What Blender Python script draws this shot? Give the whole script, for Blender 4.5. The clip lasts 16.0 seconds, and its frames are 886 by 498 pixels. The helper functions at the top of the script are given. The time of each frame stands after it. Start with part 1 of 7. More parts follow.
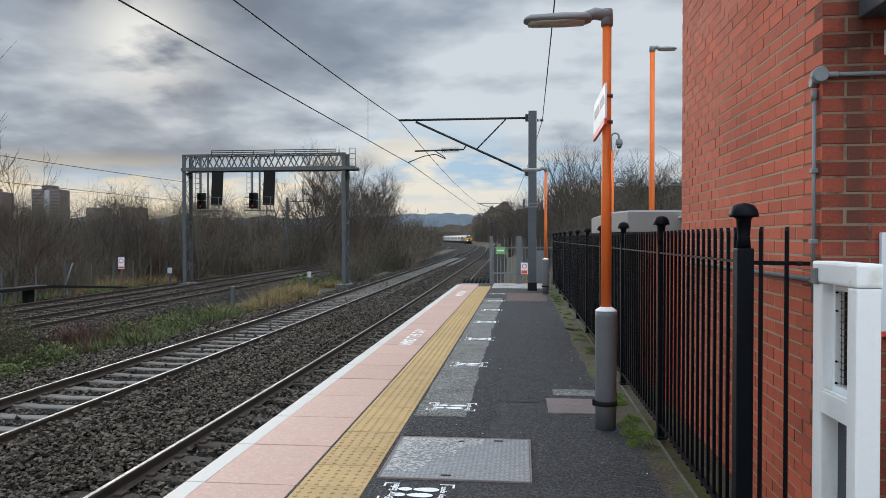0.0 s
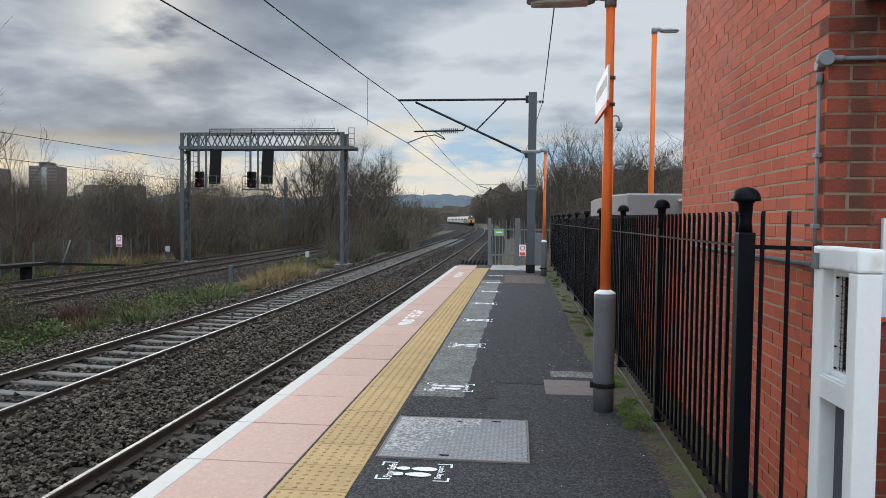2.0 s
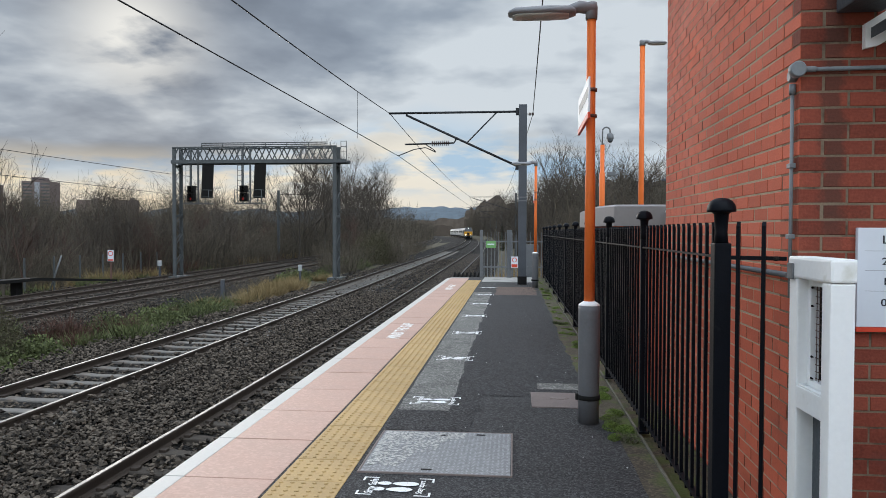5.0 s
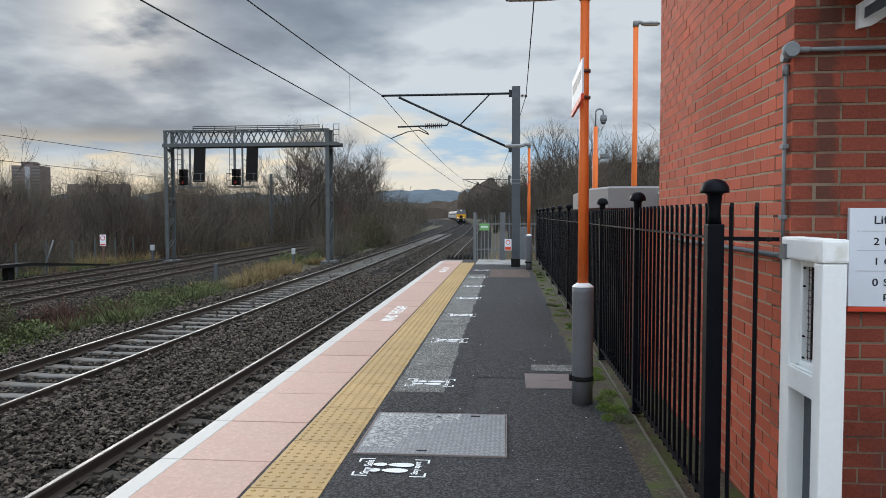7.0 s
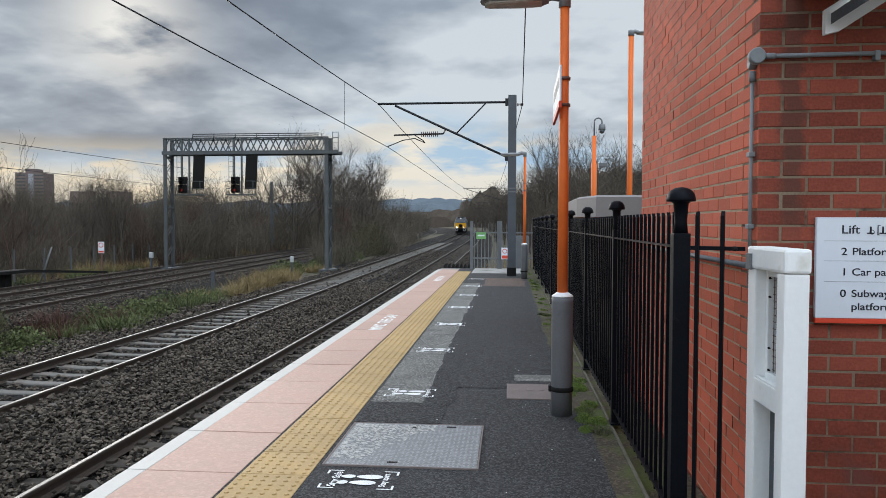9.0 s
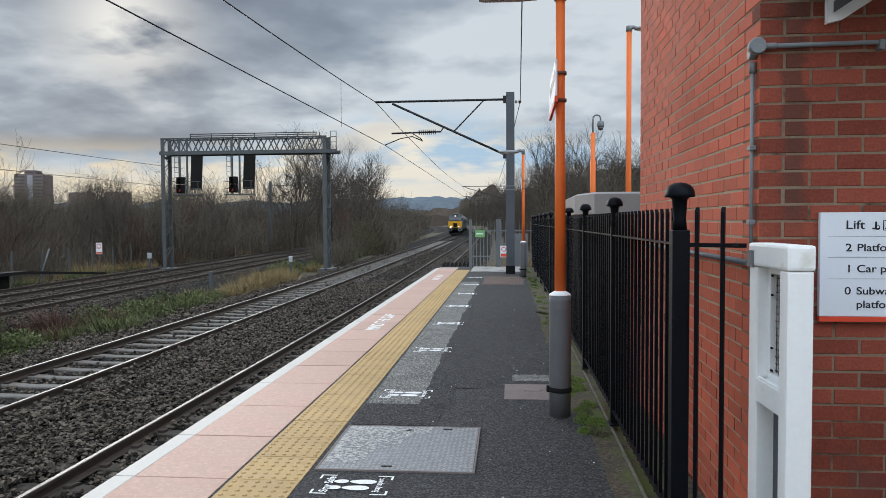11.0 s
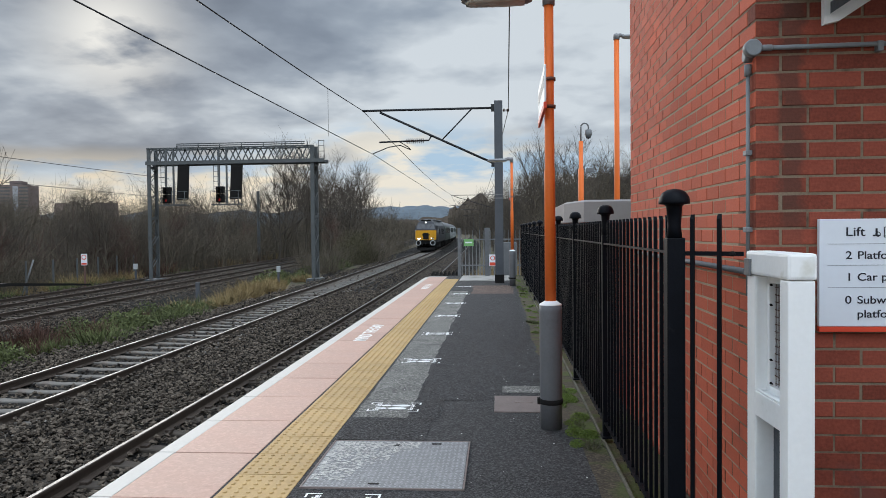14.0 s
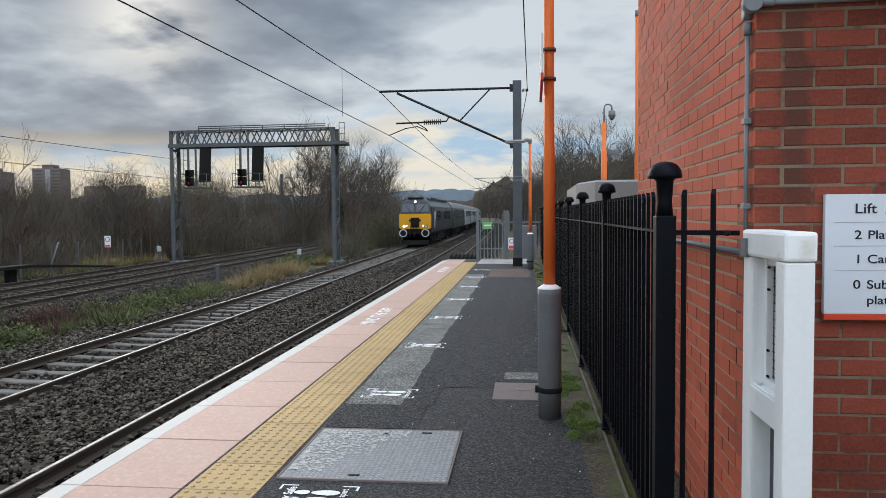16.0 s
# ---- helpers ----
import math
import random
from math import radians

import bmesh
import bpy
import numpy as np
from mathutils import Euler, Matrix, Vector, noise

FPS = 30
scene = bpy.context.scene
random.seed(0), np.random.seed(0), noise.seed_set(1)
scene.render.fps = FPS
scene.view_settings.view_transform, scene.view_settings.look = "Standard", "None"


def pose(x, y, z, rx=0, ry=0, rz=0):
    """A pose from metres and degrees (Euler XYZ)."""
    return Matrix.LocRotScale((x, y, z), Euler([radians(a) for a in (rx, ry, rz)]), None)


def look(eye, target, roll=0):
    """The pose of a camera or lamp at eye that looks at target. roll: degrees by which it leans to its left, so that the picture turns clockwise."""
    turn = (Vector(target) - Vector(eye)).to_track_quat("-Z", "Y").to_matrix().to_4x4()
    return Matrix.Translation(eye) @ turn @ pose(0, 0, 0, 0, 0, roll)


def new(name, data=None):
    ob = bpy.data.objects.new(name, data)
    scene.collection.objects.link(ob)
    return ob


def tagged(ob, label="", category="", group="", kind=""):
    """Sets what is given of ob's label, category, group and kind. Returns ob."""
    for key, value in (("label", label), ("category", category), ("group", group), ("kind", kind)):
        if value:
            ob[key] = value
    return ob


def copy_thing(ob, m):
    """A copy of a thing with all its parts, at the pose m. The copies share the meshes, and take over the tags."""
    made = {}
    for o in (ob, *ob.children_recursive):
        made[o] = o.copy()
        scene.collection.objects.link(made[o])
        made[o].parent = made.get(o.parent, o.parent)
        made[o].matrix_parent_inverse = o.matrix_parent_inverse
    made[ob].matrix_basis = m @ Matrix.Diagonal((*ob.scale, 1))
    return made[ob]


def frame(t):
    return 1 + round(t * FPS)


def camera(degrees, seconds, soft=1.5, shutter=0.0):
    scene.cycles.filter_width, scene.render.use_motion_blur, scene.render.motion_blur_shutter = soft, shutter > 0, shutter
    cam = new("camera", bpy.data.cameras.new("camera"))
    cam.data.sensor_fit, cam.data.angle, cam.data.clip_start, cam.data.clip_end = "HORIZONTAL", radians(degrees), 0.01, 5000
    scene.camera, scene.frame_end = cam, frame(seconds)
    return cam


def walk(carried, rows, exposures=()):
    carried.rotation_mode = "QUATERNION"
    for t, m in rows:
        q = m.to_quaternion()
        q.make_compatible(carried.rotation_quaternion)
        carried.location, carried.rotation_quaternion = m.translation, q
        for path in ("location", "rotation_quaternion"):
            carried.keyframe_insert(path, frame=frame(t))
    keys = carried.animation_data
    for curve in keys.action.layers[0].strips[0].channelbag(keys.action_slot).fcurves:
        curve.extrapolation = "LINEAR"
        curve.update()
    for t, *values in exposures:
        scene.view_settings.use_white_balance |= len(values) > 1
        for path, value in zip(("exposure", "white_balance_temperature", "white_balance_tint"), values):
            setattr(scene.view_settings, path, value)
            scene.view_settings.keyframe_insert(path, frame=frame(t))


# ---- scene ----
cam = camera(62.0, 16.0, soft=0.64)

PATH = [
    (0, (-0.33, -0.329, 1.617), (-0.566, 1.656, 1.587), -0.0),
    (0.5, (-0.34, -0.332, 1.611), (-0.572, 1.654, 1.57), 0.1),
    (1, (-0.349, -0.336, 1.614), (-0.582, 1.65, 1.575), 0.2),
    (1.5, (-0.358, -0.338, 1.612), (-0.595, 1.647, 1.555), 0.4),
    (2, (-0.347, -0.324, 1.616), (-0.577, 1.661, 1.535), 0.6),
    (2.5, (-0.323, -0.306, 1.618), (-0.541, 1.681, 1.548), 0.9),
    (3, (-0.284, -0.293, 1.622), (-0.491, 1.696, 1.571), 0.8),
    (3.5, (-0.26, -0.29, 1.618), (-0.469, 1.698, 1.574), 0.5),
    (4, (-0.269, -0.305, 1.619), (-0.482, 1.683, 1.573), 0.1),
    (6.3, (-0.235, -0.293, 1.619), (-0.455, 1.694, 1.57), 0.3),
    (6.5, (-0.248, -0.293, 1.617), (-0.467, 1.694, 1.555), -0.0),
    (7, (-0.259, -0.305, 1.617), (-0.457, 1.683, 1.523), -0.1),
    (7.5, (-0.223, -0.301, 1.619), (-0.405, 1.688, 1.52), 0.2),
    (8, (-0.16, -0.288, 1.616), (-0.348, 1.701, 1.529), 0.5),
    (8.5, (-0.089, -0.256, 1.614), (-0.289, 1.732, 1.543), 0.3),
    (11, (-0.035, -0.103, 1.612), (-0.239, 1.885, 1.537), -0.3),
    (11.5, (-0.04, -0.095, 1.61), (-0.246, 1.893, 1.527), -0.5),
    (12, (-0.043, -0.087, 1.611), (-0.24, 1.901, 1.521), -0.6),
    (12.5, (-0.035, -0.072, 1.611), (-0.232, 1.917, 1.529), -0.4),
    (13, (0.028, -0.056, 1.605), (-0.192, 1.93, 1.533), -0.0),
    (13.5, (-0.003, -0.015, 1.613), (-0.226, 1.971, 1.546), -0.6),
    (14, (-0.039, 0.029, 1.612), (-0.213, 2.021, 1.561), -0.6),
    (14.5, (0.094, 0.047, 1.604), (-0.078, 2.039, 1.564), 0.8),
    (15, (0.201, 0.081, 1.603), (-0.022, 2.068, 1.552), 1.1),
    (15.5, (0.136, 0.148, 1.598), (-0.107, 2.132, 1.507), 0.1),
    (16, (0.182, 0.324, 1.58), (-0.061, 2.307, 1.485), -0.5),
]
walk(cam, [(t, look(eye, target, roll)) for t, eye, target, roll in PATH])

# ---- world, sun, exposure ----
SUN_ELEV, SUN_TURN = 13.8, 29      # degrees above the horizon; degrees left of straight ahead


def build_world():
    w = bpy.data.worlds.new("overcast_sky")
    scene.world = w
    w.use_nodes = True
    nt = w.node_tree
    nt.nodes.clear()
    N, L = nt.nodes.new, nt.links.new
    out, bg = N("ShaderNodeOutputWorld"), N("ShaderNodeBackground")
    L(bg.outputs[0], out.inputs[0])
    tc, sep = N("ShaderNodeTexCoord"), N("ShaderNodeSeparateXYZ")
    L(tc.outputs["Generated"], sep.inputs[0])

    def m(op, a, b=None, clamp=False):
        n = N("ShaderNodeMath")
        n.operation, n.use_clamp = op, clamp
        for i, v in enumerate((a, b)):
            if v is None:
                continue
            if isinstance(v, (int, float)):
                n.inputs[i].default_value = v
            else:
                L(v, n.inputs[i])
        return n.outputs[0]

    def ramp(v, stops):
        n = N("ShaderNodeValToRGB")
        L(v, n.inputs[0])
        e = n.color_ramp.elements
        while len(e) < len(stops):
            e.new(0.5)
        for k, (p, c) in zip(e, stops):
            k.position, k.color = p, (*c, 1)
        return n.outputs[0]

    def mix(f, a, b, kind="MIX"):
        n = N("ShaderNodeMix")
        n.data_type, n.blend_type = "RGBA", kind
        for i, v in ((0, f), (6, a), (7, b)):
            if isinstance(v, (int, float)):
                n.inputs[i].default_value = v
            elif isinstance(v, tuple):
                n.inputs[i].default_value = (*v, 1)
            else:
                L(v, n.inputs[i])
        return n.outputs[2]

    up = m("MAXIMUM", sep.outputs[2], 0.0)
    # a flat cloud layer seen from below: directions divided by their height
    h = m("ADD", up, 0.20)
    comb = N("ShaderNodeCombineXYZ")
    L(m("DIVIDE", sep.outputs[0], h), comb.inputs[0])
    L(m("DIVIDE", sep.outputs[1], h), comb.inputs[1])

    def cloud(scale, detail, off, squeeze=1.0, dist=0.0):
        mp = N("ShaderNodeMapping")
        L(comb.outputs[0], mp.inputs[0])
        mp.inputs["Location"].default_value = off
        mp.inputs["Scale"].default_value = (1, squeeze, 1)
        n = N("ShaderNodeTexNoise")
        n.inputs["Scale"].default_value, n.inputs["Detail"].default_value = scale, detail
        n.inputs["Roughness"].default_value, n.inputs["Distortion"].default_value = 0.52, dist
        L(mp.outputs[0], n.inputs[0])
        return n.outputs[0]

    big, fine = cloud(1.05, 5, (3.1, 1.7, 0), 1.0, 0.0), cloud(2.9, 6, (7.3, 2.2, 0), 1.0, 0.15)
    tone = m("ADD", m("ADD", m("MULTIPLY", big, 0.70), m("MULTIPLY", fine, 0.30)), m("ADD", 0.050, m("MULTIPLY", sep.outputs[0], 0.08)))
    # broad swells of thinner and thicker cloud
    def towards(left, rise, power):
        a_, e_ = radians(left), radians(rise)
        d = N("ShaderNodeVectorMath")
        d.operation = "DOT_PRODUCT"
        L(tc.outputs["Generated"], d.inputs[0])
        d.inputs[1].default_value = (-math.sin(a_) * math.cos(e_), math.cos(a_) * math.cos(e_), math.sin(e_))
        return m("POWER", m("MAXIMUM", d.outputs["Value"], 0.0), power)

    tone = m("ADD", tone, m("MULTIPLY", towards(12, 19, 45.0), 0.050))
    tone = m("SUBTRACT", tone, m("MULTIPLY", towards(29, 8, 90.0), 0.035))
    clouds = ramp(tone, [(0.38, (0.190, 0.240, 0.318)), (0.455, (0.252, 0.312, 0.404)), (0.525, (0.36, 0.432, 0.530)), (0.64, (0.72, 0.80, 0.88))])
    # glow round the hidden sun
    az = radians(SUN_TURN)
    sx, sy, sz = -math.sin(az) * math.cos(radians(SUN_ELEV)), math.cos(az) * math.cos(radians(SUN_ELEV)), math.sin(radians(SUN_ELEV))
    dot = N("ShaderNodeVectorMath")
    dot.operation = "DOT_PRODUCT"
    L(tc.outputs["Generated"], dot.inputs[0])
    dot.inputs[1].default_value = (sx, sy, sz)
    glow = m("POWER", m("MAXIMUM", dot.outputs["Value"], 0.0), 420.0)
    sunny = mix(m("MULTIPLY", glow, m("MULTIPLY", m("SUBTRACT", fine, 0.40), 6.0, True), True), clouds, (0.95, 0.96, 0.94))
    # breaks in the cloud low down: pale blue ahead, cream towards the sun
    west = m("ADD", 0.12, m("MULTIPLY", sep.outputs[0], -1.5), True)
    brk = cloud(1.25, 7, (0.55, 5.2, 0), 0.42, 0.4)
    # the break reaches highest straight ahead
    lobe = m("SUBTRACT", 1.0, m("MULTIPLY", m("ABSOLUTE", m("SUBTRACT", sep.outputs[0], -0.13)), 3.6), True)
    lowband = ramp(m("ADD", up, m("MULTIPLY", m("SUBTRACT", 1.0, lobe), 0.065)), [(0.0, (0.95,) * 3), (0.115, (0.9,) * 3), (0.14, (0.6,) * 3), (0.175, (0, 0, 0))])
    gap = m("MULTIPLY", lowband, m("MULTIPLY", m("ADD", m("SUBTRACT", brk, 0.33), m("MULTIPLY", lobe, 0.10)), 6.0, True), True)
    deep = ramp(up, [(0.035, (0, 0, 0)), (0.075, (1, 1, 1))])
    cream = mix(west, (0.98, 0.98, 0.93), (1.05, 0.92, 0.68))
    blue = mix(west, (0.47, 0.70, 0.94), (0.52, 0.66, 0.80))
    low = mix(m("MULTIPLY", deep, m("MULTIPLY", m("SUBTRACT", fine, 0.42), 7.0, True)), cream, blue)
    sky1 = mix(gap, sunny, low)
    # the last few degrees above the horizon: bright haze
    hz = ramp(up, [(0.0, (1, 1, 1)), (0.03, (0.7,) * 3), (0.075, (0, 0, 0))])
    haze = mix(west, (0.74, 0.75, 0.74), (0.98, 0.85, 0.64))
    sky2 = mix(m("MULTIPLY", hz, 0.8), sky1, haze)
    # a clear sky above the cloud lends the whole its daylight colour
    ns = N("ShaderNodeTexSky")
    ns.sky_type, ns.sun_disc = "NISHITA", False
    ns.sun_elevation, ns.sun_rotation = radians(SUN_ELEV), -az
    lit = mix(0.002, sky2, ns.outputs[0], "ADD")
    # an overcast sky is brightest overhead
    rise = ramp(up, [(0.30, (0.27,) * 3), (0.95, (1.0,) * 3)])
    # thinner cloud behind
    thin = ramp(m("ADD", 0.5, m("MULTIPLY", sep.outputs[1], -0.5)), [(0.45, (0.5,) * 3), (0.80, (1.0,) * 3)])
    gain = mix(1.0, rise, mix(1.0, thin, (6.8, 6.72, 6.6), "MULTIPLY"), "MULTIPLY")
    L(mix(1.0, lit, gain, "MULTIPLY"), bg.inputs[0])
    bg.inputs[1].default_value = SKY_STRENGTH
    sun = new("sun", bpy.data.lights.new("sun", "SUN"))
    sun.data.energy, sun.data.angle, sun.data.color = SUN_POWER, radians(25), (1.0, 0.95, 0.89)
    sun.matrix_world = look((sx * 50, sy * 50, sz * 50), (0, 0, 0))


SKY_STRENGTH, SUN_POWER = 1.0, 1.5
scene.view_settings.exposure = -0.10
build_world()


# ---- materials ----
def material(name, col, rough=0.7, metal=0.0, var=0.25, scale=3.0, fine=40.0, bump=0.3, dist=0.01, spec=0.22, obj=0.0, stain=None, stain_scale=1.2, stain_at=0.55, island=0.0, coat=0.0, voronoi=0.0, emit=None, speck=0.0, speck_scale=60.0):
    """A surface with a base colour that varies at two scales, grain relief and optional stains."""
    mt = bpy.data.materials.new(name)
    mt.use_nodes = True
    nt = mt.node_tree
    N, L = nt.nodes.new, nt.links.new
    b = nt.nodes["Principled BSDF"]
    tc = N("ShaderNodeTexCoord")
    geo = N("ShaderNodeNewGeometry")
    oi = N("ShaderNodeObjectInfo")

    def noise_of(s, d, src=geo.outputs["Position"]):
        n = N("ShaderNodeTexNoise")
        n.inputs["Scale"].default_value, n.inputs["Detail"].default_value = s, d
        L(src, n.inputs[0])
        return n.outputs[0]

    src = tc.outputs["Object"]
    a, f = noise_of(scale, 5, src), noise_of(fine, 4, src)

    def mix(fac, x, y, kind="MIX"):
        n = N("ShaderNodeMix")
        n.data_type, n.blend_type = "RGBA", kind
        for i, v in ((0, fac), (6, x), (7, y)):
            if isinstance(v, (int, float)):
                n.inputs[i].default_value = v
            elif isinstance(v, tuple):
                n.inputs[i].default_value = (*v, 1)
            else:
                L(v, n.inputs[i])
        return n.outputs[2]

    def math_(op, x, y):
        n = N("ShaderNodeMath")
        n.operation = op
        for i, v in enumerate((x, y)):
            if isinstance(v, (int, float)):
                n.inputs[i].default_value = v
            else:
                L(v, n.inputs[i])
        return n.outputs[0]

    k = math_("ADD", math_("MULTIPLY", math_("SUBTRACT", a, 0.5), 2.2 * var), math_("MULTIPLY", math_("SUBTRACT", f, 0.5), 1.6 * var))
    if obj:
        k = math_("ADD", k, math_("MULTIPLY", math_("SUBTRACT", oi.outputs["Random"], 0.5), obj))
    if island:
        k = math_("ADD", k, math_("MULTIPLY", math_("SUBTRACT", geo.outputs["Random Per Island"], 0.5), island))
    if speck:
        vc = N("ShaderNodeTexVoronoi")
        vc.inputs["Scale"].default_value = speck_scale
        L(src, vc.inputs[0])
        sx = N("ShaderNodeSeparateColor")
        L(vc.outputs["Color"], sx.inputs[0])
        k = math_("ADD", k, math_("MULTIPLY", math_("SUBTRACT", math_("POWER", sx.outputs[0], 2.2), 0.31), speck))
    hs = N("ShaderNodeHueSaturation")
    hs.inputs["Color"].default_value = (*col, 1)
    L(math_("ADD", k, 1.0), hs.inputs["Value"])
    c = hs.outputs[0]
    if stain:
        sn = N("ShaderNodeValToRGB")
        L(noise_of(stain_scale, 6, src), sn.inputs[0])
        sn.color_ramp.elements[0].position, sn.color_ramp.elements[1].position = stain_at, stain_at + 0.16
        c = mix(sn.outputs[0], c, stain)
    L(c, b.inputs["Base Color"])
    b.inputs["Metallic"].default_value = metal
    b.inputs["Specular IOR Level"].default_value = spec
    b.inputs["Coat Weight"].default_value = coat
    L(math_("ADD", math_("MULTIPLY", math_("SUBTRACT", a, 0.5), 0.3), rough), b.inputs["Roughness"])
    if bump:
        bp = N("ShaderNodeBump")
        bp.inputs["Strength"].default_value, bp.inputs["Distance"].default_value = bump, dist
        if voronoi:
            v = N("ShaderNodeTexVoronoi")
            v.inputs["Scale"].default_value = voronoi
            L(src, v.inputs[0])
            L(v.outputs["Distance"], bp.inputs["Height"])
        else:
            L(f, bp.inputs["Height"])
        L(bp.outputs[0], b.inputs["Normal"])
    if emit:
        b.inputs["Emission Color"].default_value, b.inputs["Emission Strength"].default_value = (*emit[0], 1), emit[1]
    return mt


M = {}
M["asphalt"] = material("asphalt", (0.034, 0.034, 0.035), 0.85, speck=1.9, speck_scale=95, var=0.55, scale=0.9, fine=75, bump=0.8, dist=0.008, stain=(0.15, 0.15, 0.15), stain_scale=60, stain_at=0.62)
M["asphalt_old"] = material("asphalt_worn", (0.150, 0.147, 0.135), 0.85, speck=1.7, speck_scale=85, var=0.6, scale=2.5, fine=70, bump=0.8, dist=0.008, stain=(0.07, 0.07, 0.07), stain_scale=45, stain_at=0.50)
M["asphalt_red"] = material("asphalt_reddish", (0.10, 0.07, 0.058), 0.85, speck=1.4, var=0.3, scale=2, fine=120, bump=0.5)
M["asphalt_new"] = material("asphalt_patch", (0.027, 0.027, 0.0285), 0.85, speck=2.8, speck_scale=95, var=0.5, scale=3, fine=75, bump=0.8, dist=0.008)
M["slab"] = material("pink_painted_slab", (0.420, 0.268, 0.212), 0.62, speck=0.16, speck_scale=45, var=0.14, scale=2.5, fine=60, bump=0.15, obj=0.10, stain=(0.33, 0.195, 0.155), stain_scale=16, stain_at=0.63)
M["white_line"] = material("white_edge_paint", (0.465, 0.445, 0.41), 0.6, var=0.10, scale=3, fine=50, bump=0.2, stain=(0.45, 0.42, 0.40), stain_scale=6, stain_at=0.60)
M["tactile"] = material("ochre_tactile", (0.385, 0.258, 0.110), 0.65, var=0.22, scale=4, fine=60, bump=0.2, obj=0.12, stain=(0.30, 0.19, 0.075), stain_scale=5, stain_at=0.56)
M["grout"] = material("grey_grout", (0.24, 0.225, 0.205), 0.9, var=0.2, scale=5, fine=80)
M["concrete"] = material("concrete", (0.30, 0.29, 0.27), 0.85, var=0.25, scale=1.5, fine=45, bump=0.4, stain=(0.14, 0.13, 0.115), stain_scale=2.2, stain_at=0.56)
M["verge"] = material("mossy_verge", (0.070, 0.057, 0.040), 0.95, var=0.5, scale=3, fine=60, bump=0.6, speck=0.8, stain=(0.068, 0.088, 0.024), stain_scale=3.2, stain_at=0.47)
M["brick"] = material("red_brick", (0.505, 0.113, 0.061), 0.8, var=0.22, scale=3.5, fine=70, bump=0.35, dist=0.005, obj=0.26, stain=(0.33, 0.085, 0.052), stain_scale=4.5, stain_at=0.60)
M["brick_j"] = material("red_brick_joined", (0.505, 0.113, 0.061), 0.8, var=0.22, scale=3.5, fine=70, bump=0.35, dist=0.005, island=0.26, stain=(0.33, 0.085, 0.052), stain_scale=4.5, stain_at=0.60)


def stain_column(mt, x0, x1, z0, col):
    """Adds a rough-edged upright stain between two places along the wall."""
    nt = mt.node_tree
    N, L = nt.nodes.new, nt.links.new
    b = nt.nodes["Principled BSDF"]
    was = b.inputs["Base Color"].links[0].from_socket
    geo, sep, nz = N("ShaderNodeNewGeometry"), N("ShaderNodeSeparateXYZ"), N("ShaderNodeTexNoise")
    L(geo.outputs["Position"], sep.inputs[0])
    L(geo.outputs["Position"], nz.inputs[0])
    nz.inputs["Scale"].default_value, nz.inputs["Detail"].default_value = 9.0, 6

    def mth(op, p, q, clamp=False):
        n = N("ShaderNodeMath")
        n.operation, n.use_clamp = op, clamp
        for i, v in enumerate((p, q)):
            if isinstance(v, (int, float)):
                n.inputs[i].default_value = v
            else:
                L(v, n.inputs[i])
        return n.outputs[0]

    x = mth("ADD", sep.outputs[0], mth("MULTIPLY", mth("SUBTRACT", nz.outputs[0], 0.5), 0.14))
    k = mth("MULTIPLY", mth("MULTIPLY", mth("SUBTRACT", x, x0), 30.0, True), mth("MULTIPLY", mth("SUBTRACT", x1, x), 30.0, True), True)
    k = mth("MULTIPLY", k, mth("MULTIPLY", mth("SUBTRACT", sep.outputs[2], z0), 4.0, True), True)
    k = mth("MULTIPLY", k, 0.6)
    mx = N("ShaderNodeMix")
    mx.data_type = "RGBA"
    L(k, mx.inputs[0])
    L(was, mx.inputs[6])
    mx.inputs[7].default_value = (*col, 1)
    L(mx.outputs[2], b.inputs["Base Color"])


# red brick darkened for the front wall: weathering plus shade put into the colour
M["brick_front"] = material("shaded_stained_brick", (0.220, 0.054, 0.033), 0.85, var=0.45, scale=3.5, fine=70, bump=0.35, dist=0.005, obj=0.5, stain=(0.15, 0.05, 0.04), stain_scale=4.5, stain_at=0.56)
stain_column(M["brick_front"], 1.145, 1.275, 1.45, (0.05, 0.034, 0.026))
# dirt on the mortar, darkened further with the wall's shade
M["mortar_front"] = material("shaded_dirty_mortar", (0.195, 0.150, 0.105), 0.95, var=0.4, scale=5, fine=90, bump=0.4, dist=0.003, stain=(0.06, 0.042, 0.03), stain_scale=6, stain_at=0.56)
M["kerb"] = material("weathered_kerb", (0.13, 0.12, 0.095), 0.9, var=0.35, scale=3, fine=50, bump=0.4, stain=(0.06, 0.065, 0.03), stain_scale=3, stain_at=0.52)
M["mortar"] = material("buff_mortar", (0.38, 0.31, 0.22), 0.95, var=0.25, scale=4, fine=120, bump=0.4, dist=0.003, stain=(0.12, 0.085, 0.06), stain_scale=5, stain_at=0.66)
M["black_paint"] = material("black_gloss_paint", (0.0035, 0.0045, 0.007), 0.48, var=0.3, scale=6, fine=60, bump=0.12, spec=0.09, stain=(0.013, 0.013, 0.014), stain_scale=14, stain_at=0.66)
M["orange"] = material("orange_paint", (0.70, 0.152, 0.030), 0.45, var=0.10, scale=4, fine=40, bump=0.08, stain=(0.55, 0.13, 0.025), stain_scale=5, stain_at=0.62)
M["grey_paint"] = material("grey_paint", (0.125, 0.128, 0.135), 0.5, var=0.15, scale=5, fine=50, bump=0.1, stain=(0.085, 0.085, 0.09), stain_scale=4, stain_at=0.6)
M["galv"] = material("galvanised_steel", (0.16, 0.167, 0.175), 0.55, 0.3, var=0.22, scale=8, fine=60, bump=0.1)
